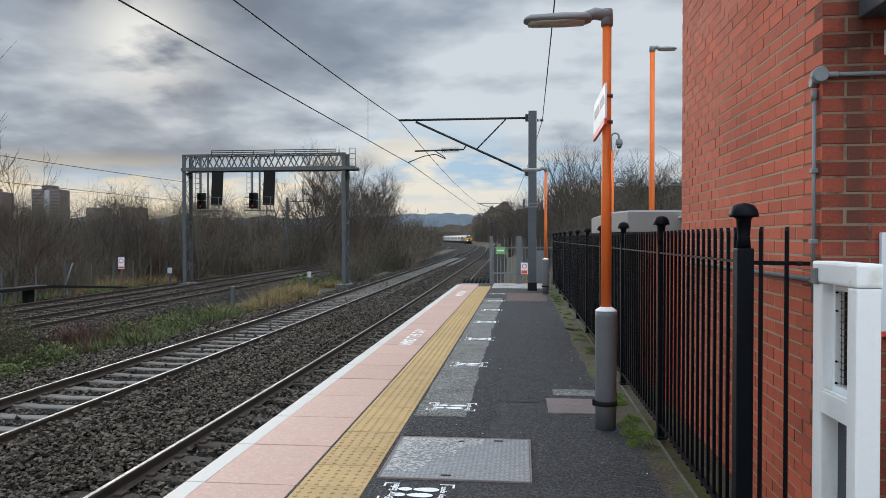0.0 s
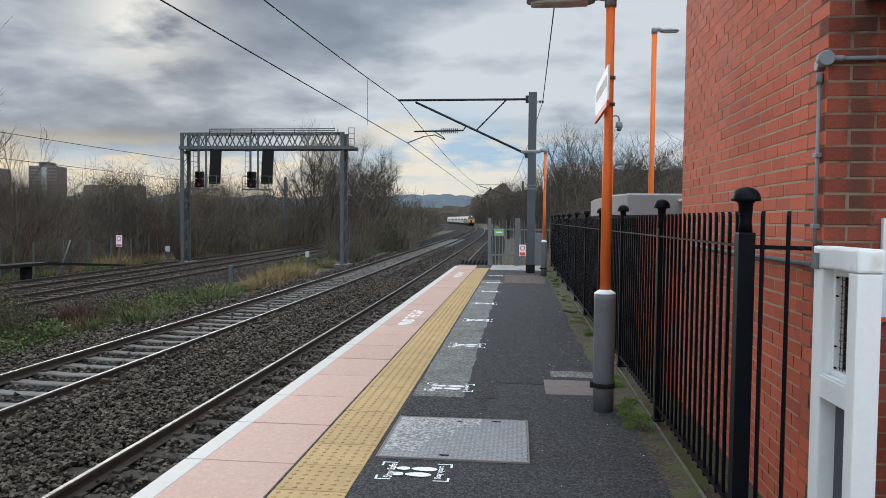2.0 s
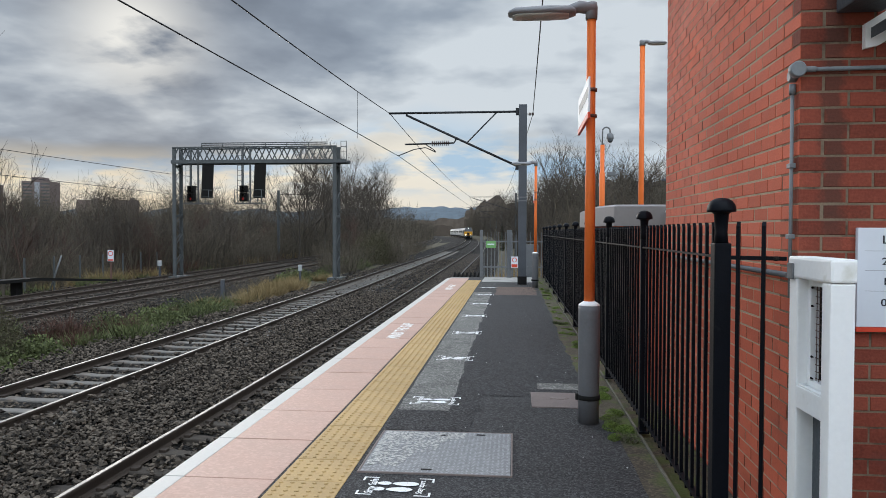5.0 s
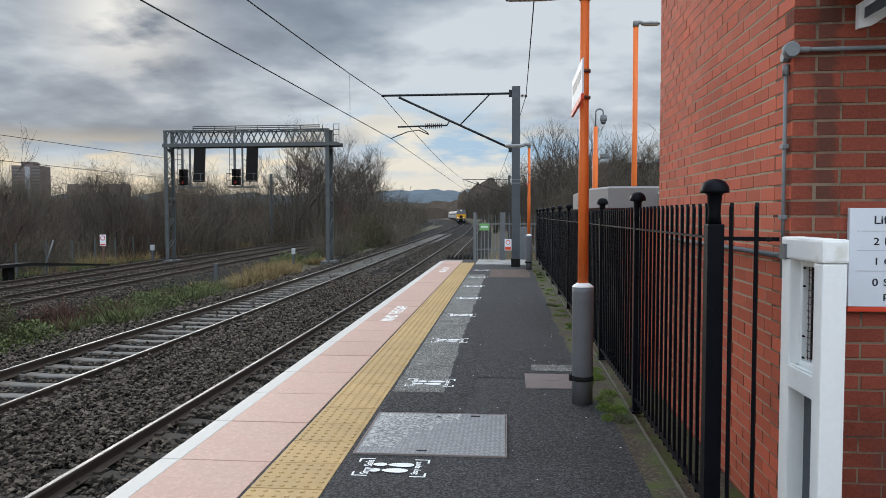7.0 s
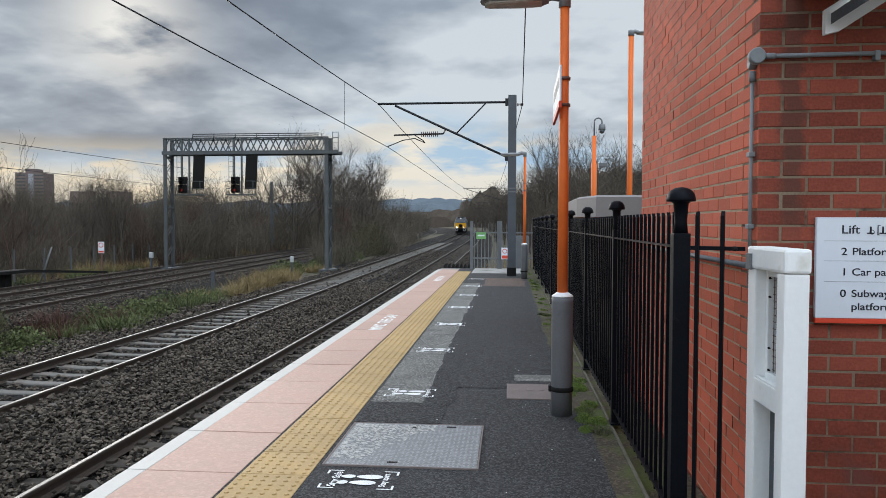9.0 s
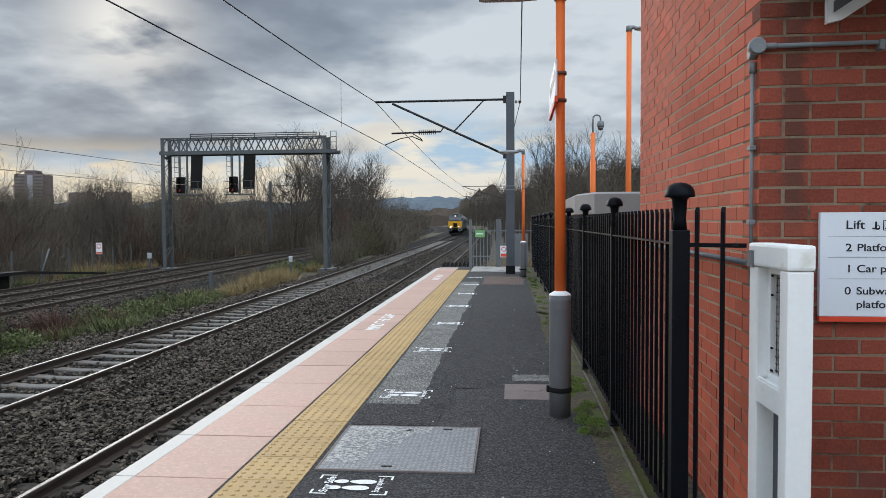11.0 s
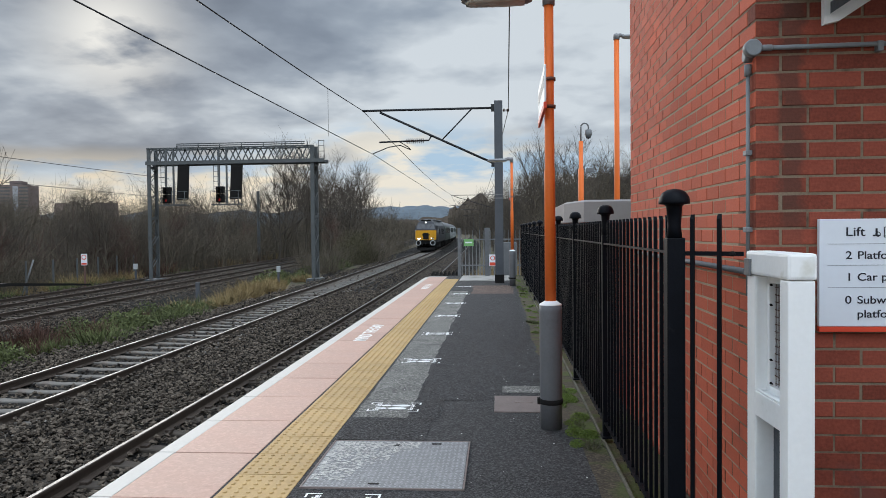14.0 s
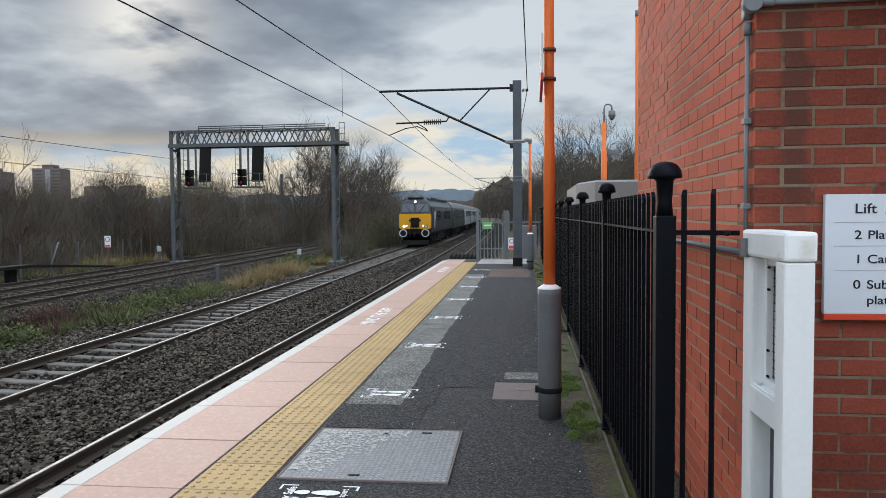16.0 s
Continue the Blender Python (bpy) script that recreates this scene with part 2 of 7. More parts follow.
M["galv_dark"] = material("weathered_steel", (0.085, 0.093, 0.105), 0.6, 0.35, var=0.25, scale=3, fine=40, bump=0.15)
M["gantry"] = material("gantry_steel", (0.088, 0.096, 0.099), 0.65, 0.2, var=0.3, scale=2, fine=20, bump=0.15)
M["lantern"] = material("lantern_grey_paint", (0.215, 0.222, 0.232), 0.5, 0.1, var=0.12, scale=6, fine=50, bump=0.05, stain=(0.14, 0.145, 0.15), stain_scale=7, stain_at=0.6)
M["lens"] = material("lamp_lens", (0.42, 0.41, 0.37), 0.3, var=0.1)
M["conduit"] = material("grey_conduit", (0.19, 0.205, 0.215), 0.5, var=0.15, scale=12, fine=60, bump=0.1)
M["white_paint"] = material("white_paint", (0.80, 0.81, 0.80), 0.45, var=0.05, scale=5, fine=40, bump=0.06, stain=(0.55, 0.54, 0.46), stain_scale=6, stain_at=0.64)
M["dark_panel"] = material("dark_grey_panel", (0.075, 0.085, 0.095), 0.5, var=0.15)
M["sign_white"] = material("sign_enamel", (0.65, 0.685, 0.73), 0.35, var=0.03, bump=0.02)
M["sign_red"] = material("red_sign_strip", (0.62, 0.07, 0.035), 0.4, var=0.05, bump=0.02)
M["ink"] = material("sign_ink", (0.02, 0.022, 0.03), 0.5, var=0.05, bump=0)
M["mark"] = material("worn_white_marking", (0.72, 0.73, 0.72), 0.7, var=0.12, scale=8, fine=120, bump=0.3, stain=(0.2, 0.2, 0.2), stain_scale=55, stain_at=0.60)
M["plate"] = material("chequer_plate", (0.200, 0.203, 0.207), 0.65, 0.1, var=0.15, scale=3, fine=70, bump=0.1, speck=0.35, speck_scale=42)
M["tread"] = material("worn_tread_steel", (0.33, 0.335, 0.34), 0.55, 0.15, var=0.15, scale=4, fine=60, bump=0.05)
M["scuff"] = material("scuffed_primer", (0.44, 0.435, 0.41), 0.75, var=0.2, scale=20, fine=80, bump=0.1, speck=0.5, speck_scale=60)
M["cast"] = material("cast_iron_cover", (0.185, 0.150, 0.138), 0.7, 0.1, var=0.3, scale=6, fine=60, bump=0.3)
M["edge_words"] = material("white_stencil_paint", (0.74, 0.73, 0.70), 0.7, var=0.10, scale=6, fine=90, bump=0.2, stain=(0.5, 0.4, 0.35), stain_scale=40, stain_at=0.66)
M["iron"] = material("rusty_iron", (0.145, 0.085, 0.07), 0.75, 0.2, var=0.35, scale=8, fine=60, bump=0.3)
M["rail"] = material("rail_steel", (0.055, 0.042, 0.034), 0.75, 0.2, var=0.3, scale=2, fine=30, bump=0.2)
M["rail_top"] = material("polished_rail_head", (0.145, 0.142, 0.138), 0.48, 0.6, var=0.1, scale=2, fine=20, bump=0.03)
M["sleeper"] = material("concrete_sleeper", (0.130, 0.122, 0.112), 0.9, var=0.25, scale=3, fine=40, bump=0.3, obj=0.2, stain=(0.13, 0.11, 0.095), stain_scale=3, stain_at=0.52)
M["sleeper_dark"] = material("dark_sleeper", (0.05, 0.042, 0.035), 0.9, var=0.3, scale=3, fine=40, bump=0.3, obj=0.25)
M["stone"] = material("ballast_stone", (0.071, 0.058, 0.046), 0.95, var=0.35, scale=9, fine=60, bump=0.5, island=1.85)
# near-black bed: the shade in the gaps between stones is painted in
M["ballast"] = material("shaded_ballast_bed", (0.009, 0.008, 0.007), 0.95, var=0.45, scale=1.2, fine=14, bump=1.0, dist=0.06, voronoi=22)
M["bark"] = material("bare_bark", (0.070, 0.059, 0.048), 0.95, var=0.3, scale=1.5, fine=20, bump=0.2, obj=0.5)
M["bark_red"] = material("reddish_twigs", (0.080, 0.050, 0.039), 0.95, var=0.3, scale=1.5, fine=20, bump=0.2, obj=0.5)
M["scrub"] = material("brown_scrub", (0.108, 0.091, 0.068), 0.95, var=0.35, scale=0.6, fine=8, bump=0.3, obj=0.5, island=0.6)
M["evergreen"] = material("ivy_green", (0.040, 0.043, 0.022), 0.8, var=0.4, scale=3, fine=20, bump=0.3, obj=0.4, island=0.7)
M["bramble"] = material("olive_bramble", (0.060, 0.054, 0.030), 0.9, var=0.4, scale=2, fine=20, bump=0.2, obj=0.4, island=0.8)
M["green_weed"] = material("green_weeds", (0.085, 0.100, 0.040), 0.85, var=0.4, scale=2, fine=20, bump=0.2, obj=0.4, island=0.8)
M["straw"] = material("dry_straw_grass", (0.21, 0.155, 0.075), 0.9, var=0.3, scale=2, fine=20, bump=0.2, obj=0.3, island=0.6)
M["rust_weed"] = material("rust_brown_weeds", (0.080, 0.044, 0.033), 0.9, var=0.3, scale=2, fine=20, bump=0.2, obj=0.4, island=0.6)
M["ground"] = material("rough_ground", (0.070, 0.059, 0.040), 0.95, var=0.45, scale=0.35, fine=6, bump=0.8, dist=0.08, stain=(0.055, 0.062, 0.026), stain_scale=0.25, stain_at=0.52)
M["moss"] = material("bright_moss", (0.115, 0.165, 0.03), 0.9, var=0.4, scale=12, fine=80, bump=0.5, island=0.5)
M["wire"] = material("dark_wire", (0.03, 0.032, 0.035), 0.6, 0.4, var=0.1, bump=0)
M["insulator"] = material("insulator_brown", (0.06, 0.035, 0.03), 0.3, var=0.1, bump=0)
M["green_sign"] = material("green_sign", (0.16, 0.36, 0.13), 0.5, var=0.05, bump=0)
M["loco_grey"] = material("loco_slate_paint", (0.046, 0.049, 0.058), 0.45, var=0.12, scale=1.5, fine=12, bump=0.05, stain=(0.036, 0.036, 0.037), stain_scale=1.4, stain_at=0.56)
M["loco_yellow"] = material("warning_yellow", (0.60, 0.295, 0.016), 0.5, var=0.10, scale=2, fine=15, bump=0.05, stain=(0.50, 0.25, 0.03), stain_scale=2.4, stain_at=0.62)
M["loco_roof"] = material("loco_roof_grey", (0.115, 0.122, 0.13), 0.55, var=0.2, scale=1.6, fine=12, bump=0.08, stain=(0.06, 0.06, 0.06), stain_scale=1.8, stain_at=0.55)
M["under"] = material("grimy_underframe", (0.010, 0.0095, 0.009), 0.9, var=0.3, scale=2, fine=15, bump=0.3)
M["coach_green"] = material("coach_dark_green", (0.045, 0.062, 0.055), 0.45, var=0.12, scale=1, fine=8, bump=0.05)
M["coach_white"] = material("coach_pale_grey", (0.36, 0.38, 0.39), 0.45, var=0.1, scale=1, fine=8, bump=0.05)
M["coach_doors"] = material("coach_door_green", (0.04, 0.085, 0.075), 0.45, var=0.1)
M["cab_glass"] = material("cab_glass", (0.07, 0.075, 0.085), 0.12, var=0.15, scale=1.5, bump=0, spec=0.6)
M["glass"] = material("dark_glazing", (0.055, 0.062, 0.07), 0.12, var=0.1, bump=0, spec=0.6)
M["head_on"] = material("lit_headlamp", (0.9, 0.85, 0.7), 0.3, var=0, bump=0, emit=((1.0, 0.86, 0.62), 9))
M["marker_on"] = material("lit_marker_lamp", (0.9, 0.9, 0.8), 0.3, var=0, bump=0, emit=((1.0, 0.93, 0.8), 2.2))
M["sig_red"] = material("lit_red_aspect", (0.15, 0.012, 0.012), 0.4, var=0, bump=0, emit=((1.0, 0.06, 0.05), 0.16))
M["tower_brick"] = material("tower_brick", (0.135, 0.105, 0.10), 0.9, var=0.15, scale=0.2, fine=2, bump=0)
M["tower_pale"] = material("tower_pale_band", (0.29, 0.30, 0.32), 0.8, var=0.1, scale=0.2, fine=2, bump=0)
M["roof_tile"] = material("roof_tiles", (0.105, 0.075, 0.065), 0.85, var=0.2, scale=0.6, fine=5, bump=0.2)
M["render_wall"] = material("pale_house_wall", (0.42, 0.38, 0.34), 0.9, var=0.2, scale=0.5, fine=4, bump=0.1)
# distance haze is put into the hill's blue-grey base colour
M["hill"] = material("haze_tinted_hill", (0.115, 0.138, 0.160), 1.0, var=0.25, scale=0.01, fine=0.06, bump=0, spec=0.0)
M["farwood"] = material("far_wood", (0.075, 0.061, 0.049), 1.0, var=0.35, scale=0.05, fine=0.6, bump=0, spec=0.0)
M["roofbox"] = material("grey_roof_cladding", (0.25, 0.235, 0.235), 0.6, var=0.08, scale=2, fine=20, bump=0.05)
M["car"] = material("silver_car_paint", (0.33, 0.36, 0.38), 0.3, 0.3, var=0.05, bump=0)


# ---- mesh tools ----
def bm_new():
    return bmesh.new()


def box(bm, x0, x1, y0, y1, z0, z1, bevel=0.0, m=None):
    vs = [bm.verts.new((x, y, z)) for z in (z0, z1) for y in (y0, y1) for x in (x0, x1)]
    fs = [bm.faces.new([vs[i] for i in q]) for q in ((0, 2, 3, 1), (4, 5, 7, 6), (0, 1, 5, 4), (2, 6, 7, 3), (0, 4, 6, 2), (1, 3, 7, 5))]
    if m is not None:
        bmesh.ops.transform(bm, matrix=m, verts=vs)
    if bevel:
        es = list({e for f in fs for e in f.edges})
        bmesh.ops.bevel(bm, geom=es, offset=bevel, segments=2, profile=0.6, affect="EDGES")


def lathe(bm, prof, sides=20, m=None, cap=True):
    """Turns a profile of (radius, height) about z."""
    rings = []
    for r, z in prof:
        rings.append([bm.verts.new((r * math.cos(a), r * math.sin(a), z)) for a in (2 * math.pi * i / sides for i in range(sides))])
    fs = []
    for a, b in zip(rings, rings[1:]):
        for i in range(sides):
            j = (i + 1) % sides
            fs.append(bm.faces.new((a[i], a[j], b[j], b[i])))
    if cap:
        bm.faces.new(rings[0][::-1])
        bm.faces.new(rings[-1])
    for f in fs:
        f.smooth = True
    if m is not None:
        bmesh.ops.transform(bm, matrix=m, verts=[v for r in rings for v in r])


def tube(bm, pts, r, sides=8, r1=None):
    """A round bar through points."""
    pts = [Vector(p) for p in pts]
    rings = []
    for i, p in enumerate(pts):
        d = (pts[min(i + 1, len(pts) - 1)] - pts[max(i - 1, 0)]).normalized()
        u = d.orthogonal().normalized() if abs(d.z) > 0.99 else d.cross(Vector((0, 0, 1))).normalized()
        w = d.cross(u)
        rr = r if r1 is None else r + (r1 - r) * i / (len(pts) - 1)
        rings.append([bm.verts.new(p + rr * (math.cos(a) * u + math.sin(a) * w)) for a in (2 * math.pi * k / sides for k in range(sides))])
    for a, b in zip(rings, rings[1:]):
        for i in range(sides):
            j = (i + 1) % sides
            bm.faces.new((a[i], a[j], b[j], b[i])).smooth = True
    bm.faces.new(rings[0][::-1])
    bm.faces.new(rings[-1])


def bar(bm, p, q, w=0.05, h=None):
    """A square bar from p to q."""
    p, q = Vector(p), Vector(q)
    d = q - p
    turn = d.to_track_quat("Z", "Y").to_matrix().to_4x4()
    h = h or w
    box(bm, -w / 2, w / 2, -h / 2, h / 2, 0, d.length, 0, Matrix.Translation(p) @ turn)


def loft(bm, rings, caps=True, smooth=False):
    rr = [[bm.verts.new(p) for p in r] for r in rings]
    n = len(rr[0])
    for a, b in zip(rr, rr[1:]):
        for i in range(n):
            j = (i + 1) % n
            bm.faces.new((a[i], a[j], b[j], b[i])).smooth = smooth
    if caps:
        bm.faces.new(rr[0][::-1])
        bm.faces.new(rr[-1])


def mesh_of(name, bm, mat):
    bmesh.ops.recalc_face_normals(bm, faces=bm.faces)
    me = bpy.data.meshes.new(name)
    bm.to_mesh(me)
    bm.free()
    for k in (mat if isinstance(mat, (list, tuple)) else [mat]):
        me.materials.append(k)
    return me


def mesh_np(name, verts, faces, mat):
    """A mesh from numpy arrays: verts n x 3, faces m x k."""
    me = bpy.data.meshes.new(name)
    verts, faces = np.asarray(verts, np.float32), np.asarray(faces, np.int32)
    k = faces.shape[1]
    me.vertices.add(len(verts))
    me.vertices.foreach_set("co", verts.ravel())
    me.loops.add(faces.size)
    me.loops.foreach_set("vertex_index", faces.ravel())
    me.polygons.add(len(faces))
    me.polygons.foreach_set("loop_start", np.arange(0, faces.size, k, dtype=np.int32))
    me.polygons.foreach_set("use_smooth", np.zeros(len(faces), dtype=bool))
    me.update(calc_edges=True)
    me.materials.append(mat)
    return me


def thing(name, label, category, x=0.0, y=0.0, z=0.0, rz=0.0, group="", kind=""):
    ob = new(name)
    ob.empty_display_size = 0.1
    ob.matrix_basis = pose(x, y, z, 0, 0, rz)
    return tagged(ob, label, category, group, kind)


def part(name, bm, mat, parent, label="", at=None):
    """One mesh under a thing or a part."""
    me = bm if isinstance(bm, bpy.types.Mesh) else mesh_of(name, bm, mat)
    ob = new(name, me)
    ob.parent = parent
    if at is not None:
        ob.matrix_basis = at
    return tagged(ob, label)


def solid(name, bm, mat, label="", category="", group="", kind="", at=None):
    """A thing that is one mesh."""
    ob = new(name, bm if isinstance(bm, bpy.types.Mesh) else mesh_of(name, bm, mat))
    if at is not None:
        ob.matrix_basis = at
    return tagged(ob, label, category, group, kind)


def lettering(name, body, size, mat, m, parent, align="LEFT", extrude=0.0008, bold=0.0):
    cu = bpy.data.curves.new(name, "FONT")
    cu.body, cu.size, cu.align_x, cu.align_y, cu.extrude = body, size, align, "CENTER", extrude
    cu.offset = bold
    tmp = bpy.data.objects.new(name, cu)
    me = bpy.data.meshes.new_from_object(tmp)
    bpy.data.objects.remove(tmp)
    me.materials.clear()
    me.materials.append(mat)
    return part(name, me, mat, parent, "", m)


# ---- the lie of the land ----
RAIL_Z, SLEEPER_Z, BALLAST_Z = -0.95, -1.095, -1.145
EDGE0, SKEW = -2.512, 0.0125          # platform edge at y = 0, and how it runs off towards the tracks
PLATFORM_END = 26.0


def curve(y):
    y = np.asarray(y, float)
    s = np.clip((y - 10) / 50, 0, 1)
    return np.maximum(0, y - 20) ** 2 / 6600 + 0.35 * s * s * (3 - 2 * s) + np.maximum(0, y - 220) ** 2 * (1 / 2800 - 1 / 6600)


def track_x(base, y, lean=0.012):
    return base - lean * np.asarray(y, float) - curve(y)


TRACKS = {"near": (-3.87, 0.012), "second": (-7.86, 0.0105), "third": (-15.15, 0.028), "fourth": (-18.45, 0.028)}

U = np.array([-400, -90, -48, -32, -24.5, -21.2, -20.3, -13.4, -12.6, -10.9, -9.9, -2.3, -1.4, 1.5, 8, 25, 70, 300])
ZU = np.array([-9, -5.5, -4.0, -3.0, -1.8, -1.25, BALLAST_Z, BALLAST_Z, -1.40, -1.38, BALLAST_Z, BALLAST_Z, -1.2, -0.9, -0.5, 0.8, 2.5, 4.0])


def ground_z(x, y):
    x, y = np.asarray(x, float), np.asarray(y, float)
    lean = np.where(x < -12, 0.028, 0.012)
    u = x + np.minimum(y, 420) * lean + curve(np.minimum(y, 420))
    z = np.interp(u, U, ZU)
    far = np.clip((y - 420) / 300, 0, 1)
    return z * (1 - far) - 9 * far


def build_ground():
    xs = np.concatenate([-np.geomspace(3200, 62, 18), np.arange(-60, -21, 1.5), np.arange(-21, 4, 0.35), np.arange(4, 40, 2), np.geomspace(41, 3200, 18)])
    ys = np.concatenate([np.linspace(-80, 0, 12), np.arange(1, 60, 1.0), np.arange(60, 460, 6), np.geomspace(462, 4600, 24)])
    X, Y = np.meshgrid(xs, ys)
    # keep the grid's lines along the tracks
    sh = np.where(np.abs(X) < 60, 1.0, np.clip(1 - (np.abs(X) - 60) / 300, 0, 1))
    X = X - sh * (np.where(X < -12, 0.028, 0.012) * np.clip(Y, 0, 420) + curve(np.clip(Y, 0, 420)))
    Z = ground_z(X, Y)
    for i in range(X.shape[0]):
        for j in range(X.shape[1]):
            Z[i, j] += 0.12 * noise.noise((X[i, j] * 0.21, Y[i, j] * 0.21, 0)) * (1 if Z[i, j] < -1.2 or X[i, j] > -1 else 0.15)
    n, m = X.shape
    idx = np.arange(n * m).reshape(n, m)
    F = np.stack([idx[:-1, :-1], idx[:-1, 1:], idx[1:, 1:], idx[1:, :-1]], -1).reshape(-1, 4)
    me = mesh_np("ground", np.stack([X, Y, Z], -1).reshape(-1, 3), F, M["ground"])
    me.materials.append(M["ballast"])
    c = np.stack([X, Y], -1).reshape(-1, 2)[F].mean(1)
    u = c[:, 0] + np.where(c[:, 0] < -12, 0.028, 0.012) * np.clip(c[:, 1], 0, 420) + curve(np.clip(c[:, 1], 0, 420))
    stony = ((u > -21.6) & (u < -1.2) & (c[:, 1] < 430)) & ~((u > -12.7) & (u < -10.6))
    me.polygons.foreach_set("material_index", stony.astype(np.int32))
    solid("ground", me, None, "rough brown ground with a bed of stone ballast", "ground", kind="structure")


build_ground()


# ---- platform ----
def ex(x, y):
    """A place on the platform, counted from a line along its edge."""
    return x - SKEW * y


def strip(bm, x0, x1, y0, y1, z0, z1):
    vs = [bm.verts.new((ex(x, y), y, z)) for z in (z0, z1) for y in (y0, y1) for x in (x0, x1)]
    for q in ((0, 2, 3, 1), (4, 5, 7, 6), (0, 1, 5, 4), (2, 6, 7, 3), (0, 4, 6, 2), (1, 3, 7, 5)):
        bm.faces.new([vs[i] for i in q])


def ragged(bm, x0, x1, y0, y1, z, ja, jb):
    """A thin skin on the platform with uneven long edges."""
    n = max(3, int((y1 - y0) / 0.09))
    a, b = random.Random(x0 + y0), random.Random(x1 + y1)
    va, vb, wa, wb = 0.0, 0.0, [], []
    for i in range(n + 1):
        y = y0 + (y1 - y0) * i / n
        va, vb = 0.7 * va + a.uniform(-ja, ja), 0.7 * vb + b.uniform(-jb, jb)
        wa.append(bm.verts.new((ex(x0, y) + va, y, z)))
        wb.append(bm.verts.new((ex(x1, y) + vb, y, z)))
    for i in range(n):
        bm.faces.new((wa[i], wb[i], wb[i + 1], wa[i + 1]))


Y0, SLAB, TACT = -6.55, 0.905, 0.4525
WL, PINK, TL, TR = EDGE0, EDGE0 + 0.098, EDGE0 + 0.735, EDGE0 + 1.178


def build_platform():
    bm = bm_new()
    strip(bm, TL - 0.035, 0.737, -7, PLATFORM_END, -0.45, 0.0)
    plat = solid("platform", bm, M["asphalt"], "dark asphalt station platform with patched surface", "platform", kind="structure")
    bm = bm_new()
    strip(bm, WL + 0.03, TR + 0.02, -7, PLATFORM_END, -0.30, -0.012)
    part("bedding", bm, M["grout"], plat)
    bm = bm_new()
    strip(bm, WL + 0.22, WL + 0.45, -7, PLATFORM_END, -1.5, -0.31)
    part("platform_wall", bm, M["concrete"], plat)
    # surface patches, each a few millimetres proud
    bm = bm_new()
    ragged(bm, TR + 0.03, TR + 0.50, 6.28, 19.4, 0.004, 0.004, 0.014)
    part("worn_strip", bm, M["asphalt_old"], plat, "worn pale grey asphalt strip")
    bm = bm_new()
    ragged(bm, TR + 0.03, -0.60, 5.60, 6.27, 0.005, 0.006, 0.02)
    ragged(bm, TR + 0.51, -0.56, 6.28, 18.5, 0.0045, 0.01, 0.004)
    ragged(bm, -0.62, 0.44, 6.93, 18.5, 0.0040, 0.0, 0.02)
    part("patch", bm, M["asphalt_new"], plat, "newer black asphalt patch")
    bm = bm_new()
    ragged(bm, TR + 0.60, 0.36, 18.6, 21.3, 0.004, 0.03, 0.03)
    part("patch", bm, M["asphalt_red"], plat, "reddish asphalt patch")
    bm = bm_new()
    strip(bm, TR + 0.05, 0.45, 23.4, PLATFORM_END, 0.0005, 0.005)
    part("end_strip", bm, M["concrete"], plat, "pale concrete strip at the platform end")
    # mossy verge beside the fence
    bm = bm_new()
    ragged(bm, 0.575, 0.735, -7, 6.1, 0.003, 0.005, 0.0)
    ragged(bm, 0.50, 0.735, 6.1, 7.3, 0.003, 0.008, 0.0)
    ragged(bm, 0.46, 0.735, 7.3, PLATFORM_END, 0.003, 0.018, 0.0)
    part("verge", bm, M["verge"], plat, "mossy earth verge along the fence")
    bm = bm_new()
    strip(bm, 0.738, 0.755, -7, PLATFORM_END, -0.9, 0.016)
    part("kerb", bm, M["kerb"], plat, "concrete kerb under the fence")
    bm = bm_new()
    strip(bm, 0.757, 1.10, -7, PLATFORM_END, -0.9, -0.012)
    part("earth_strip", bm, M["verge"], plat, "dark mossy earth behind the fence")
    # paving before the lift door
    bm = bm_new()
    box(bm, 1.03, 2.349, -7, 3.405, -0.9, 0.0)
    part("lobby_paving", bm, M["asphalt"], plat)
    # pink edge slabs with a painted white edge
    bm = bm_new()
    box(bm, 0, TL - 0.02 - PINK, 0, SLAB - 0.012, -0.07, 0.004, 0.004)
    pink = mesh_of("edge_slab", bm, M["slab"])
    bm = bm_new()
    box(bm, -0.035, PINK - WL - 0.001, 0, SLAB - 0.010, -0.075, 0.0045, 0.006)
    white = mesh_of("white_edge", bm, M["white_line"])
    turn = math.degrees(SKEW)
    n = int((PLATFORM_END - Y0) / SLAB)
    for i in range(n):
        y = Y0 + i * SLAB
        part("edge_slab", pink, None, plat, "", pose(ex(PINK, y), y, random.uniform(-0.002, 0.002), 0, 0, turn))
        part("white_edge", white, None, plat, "", pose(ex(WL, y), y, 0, 0, 0, turn))
    # tactile slabs with blisters
    bm = bm_new()
    box(bm, 0, TR - TL, 0, TACT - 0.008, -0.05, 0.004, 0.003)
    for a in range(6):
        for b in range(6):
            lathe(bm, [(0.0165, 0.0035), (0.012, 0.0085), (0.006, 0.0095)], 7, Matrix.Translation((0.037 + a * 0.0735, 0.037 + b * 0.0735, 0)))
    tac = mesh_of("tactile_slab", bm, M["tactile"])
    for i in range(int((PLATFORM_END - Y0) / TACT) - 3):
        y = Y0 + i * TACT
        part("tactile_slab", tac, None, plat, "", pose(ex(TL, y), y, random.uniform(-0.0015, 0.0015), 0, 0, turn))
    return plat


platform = build_platform()


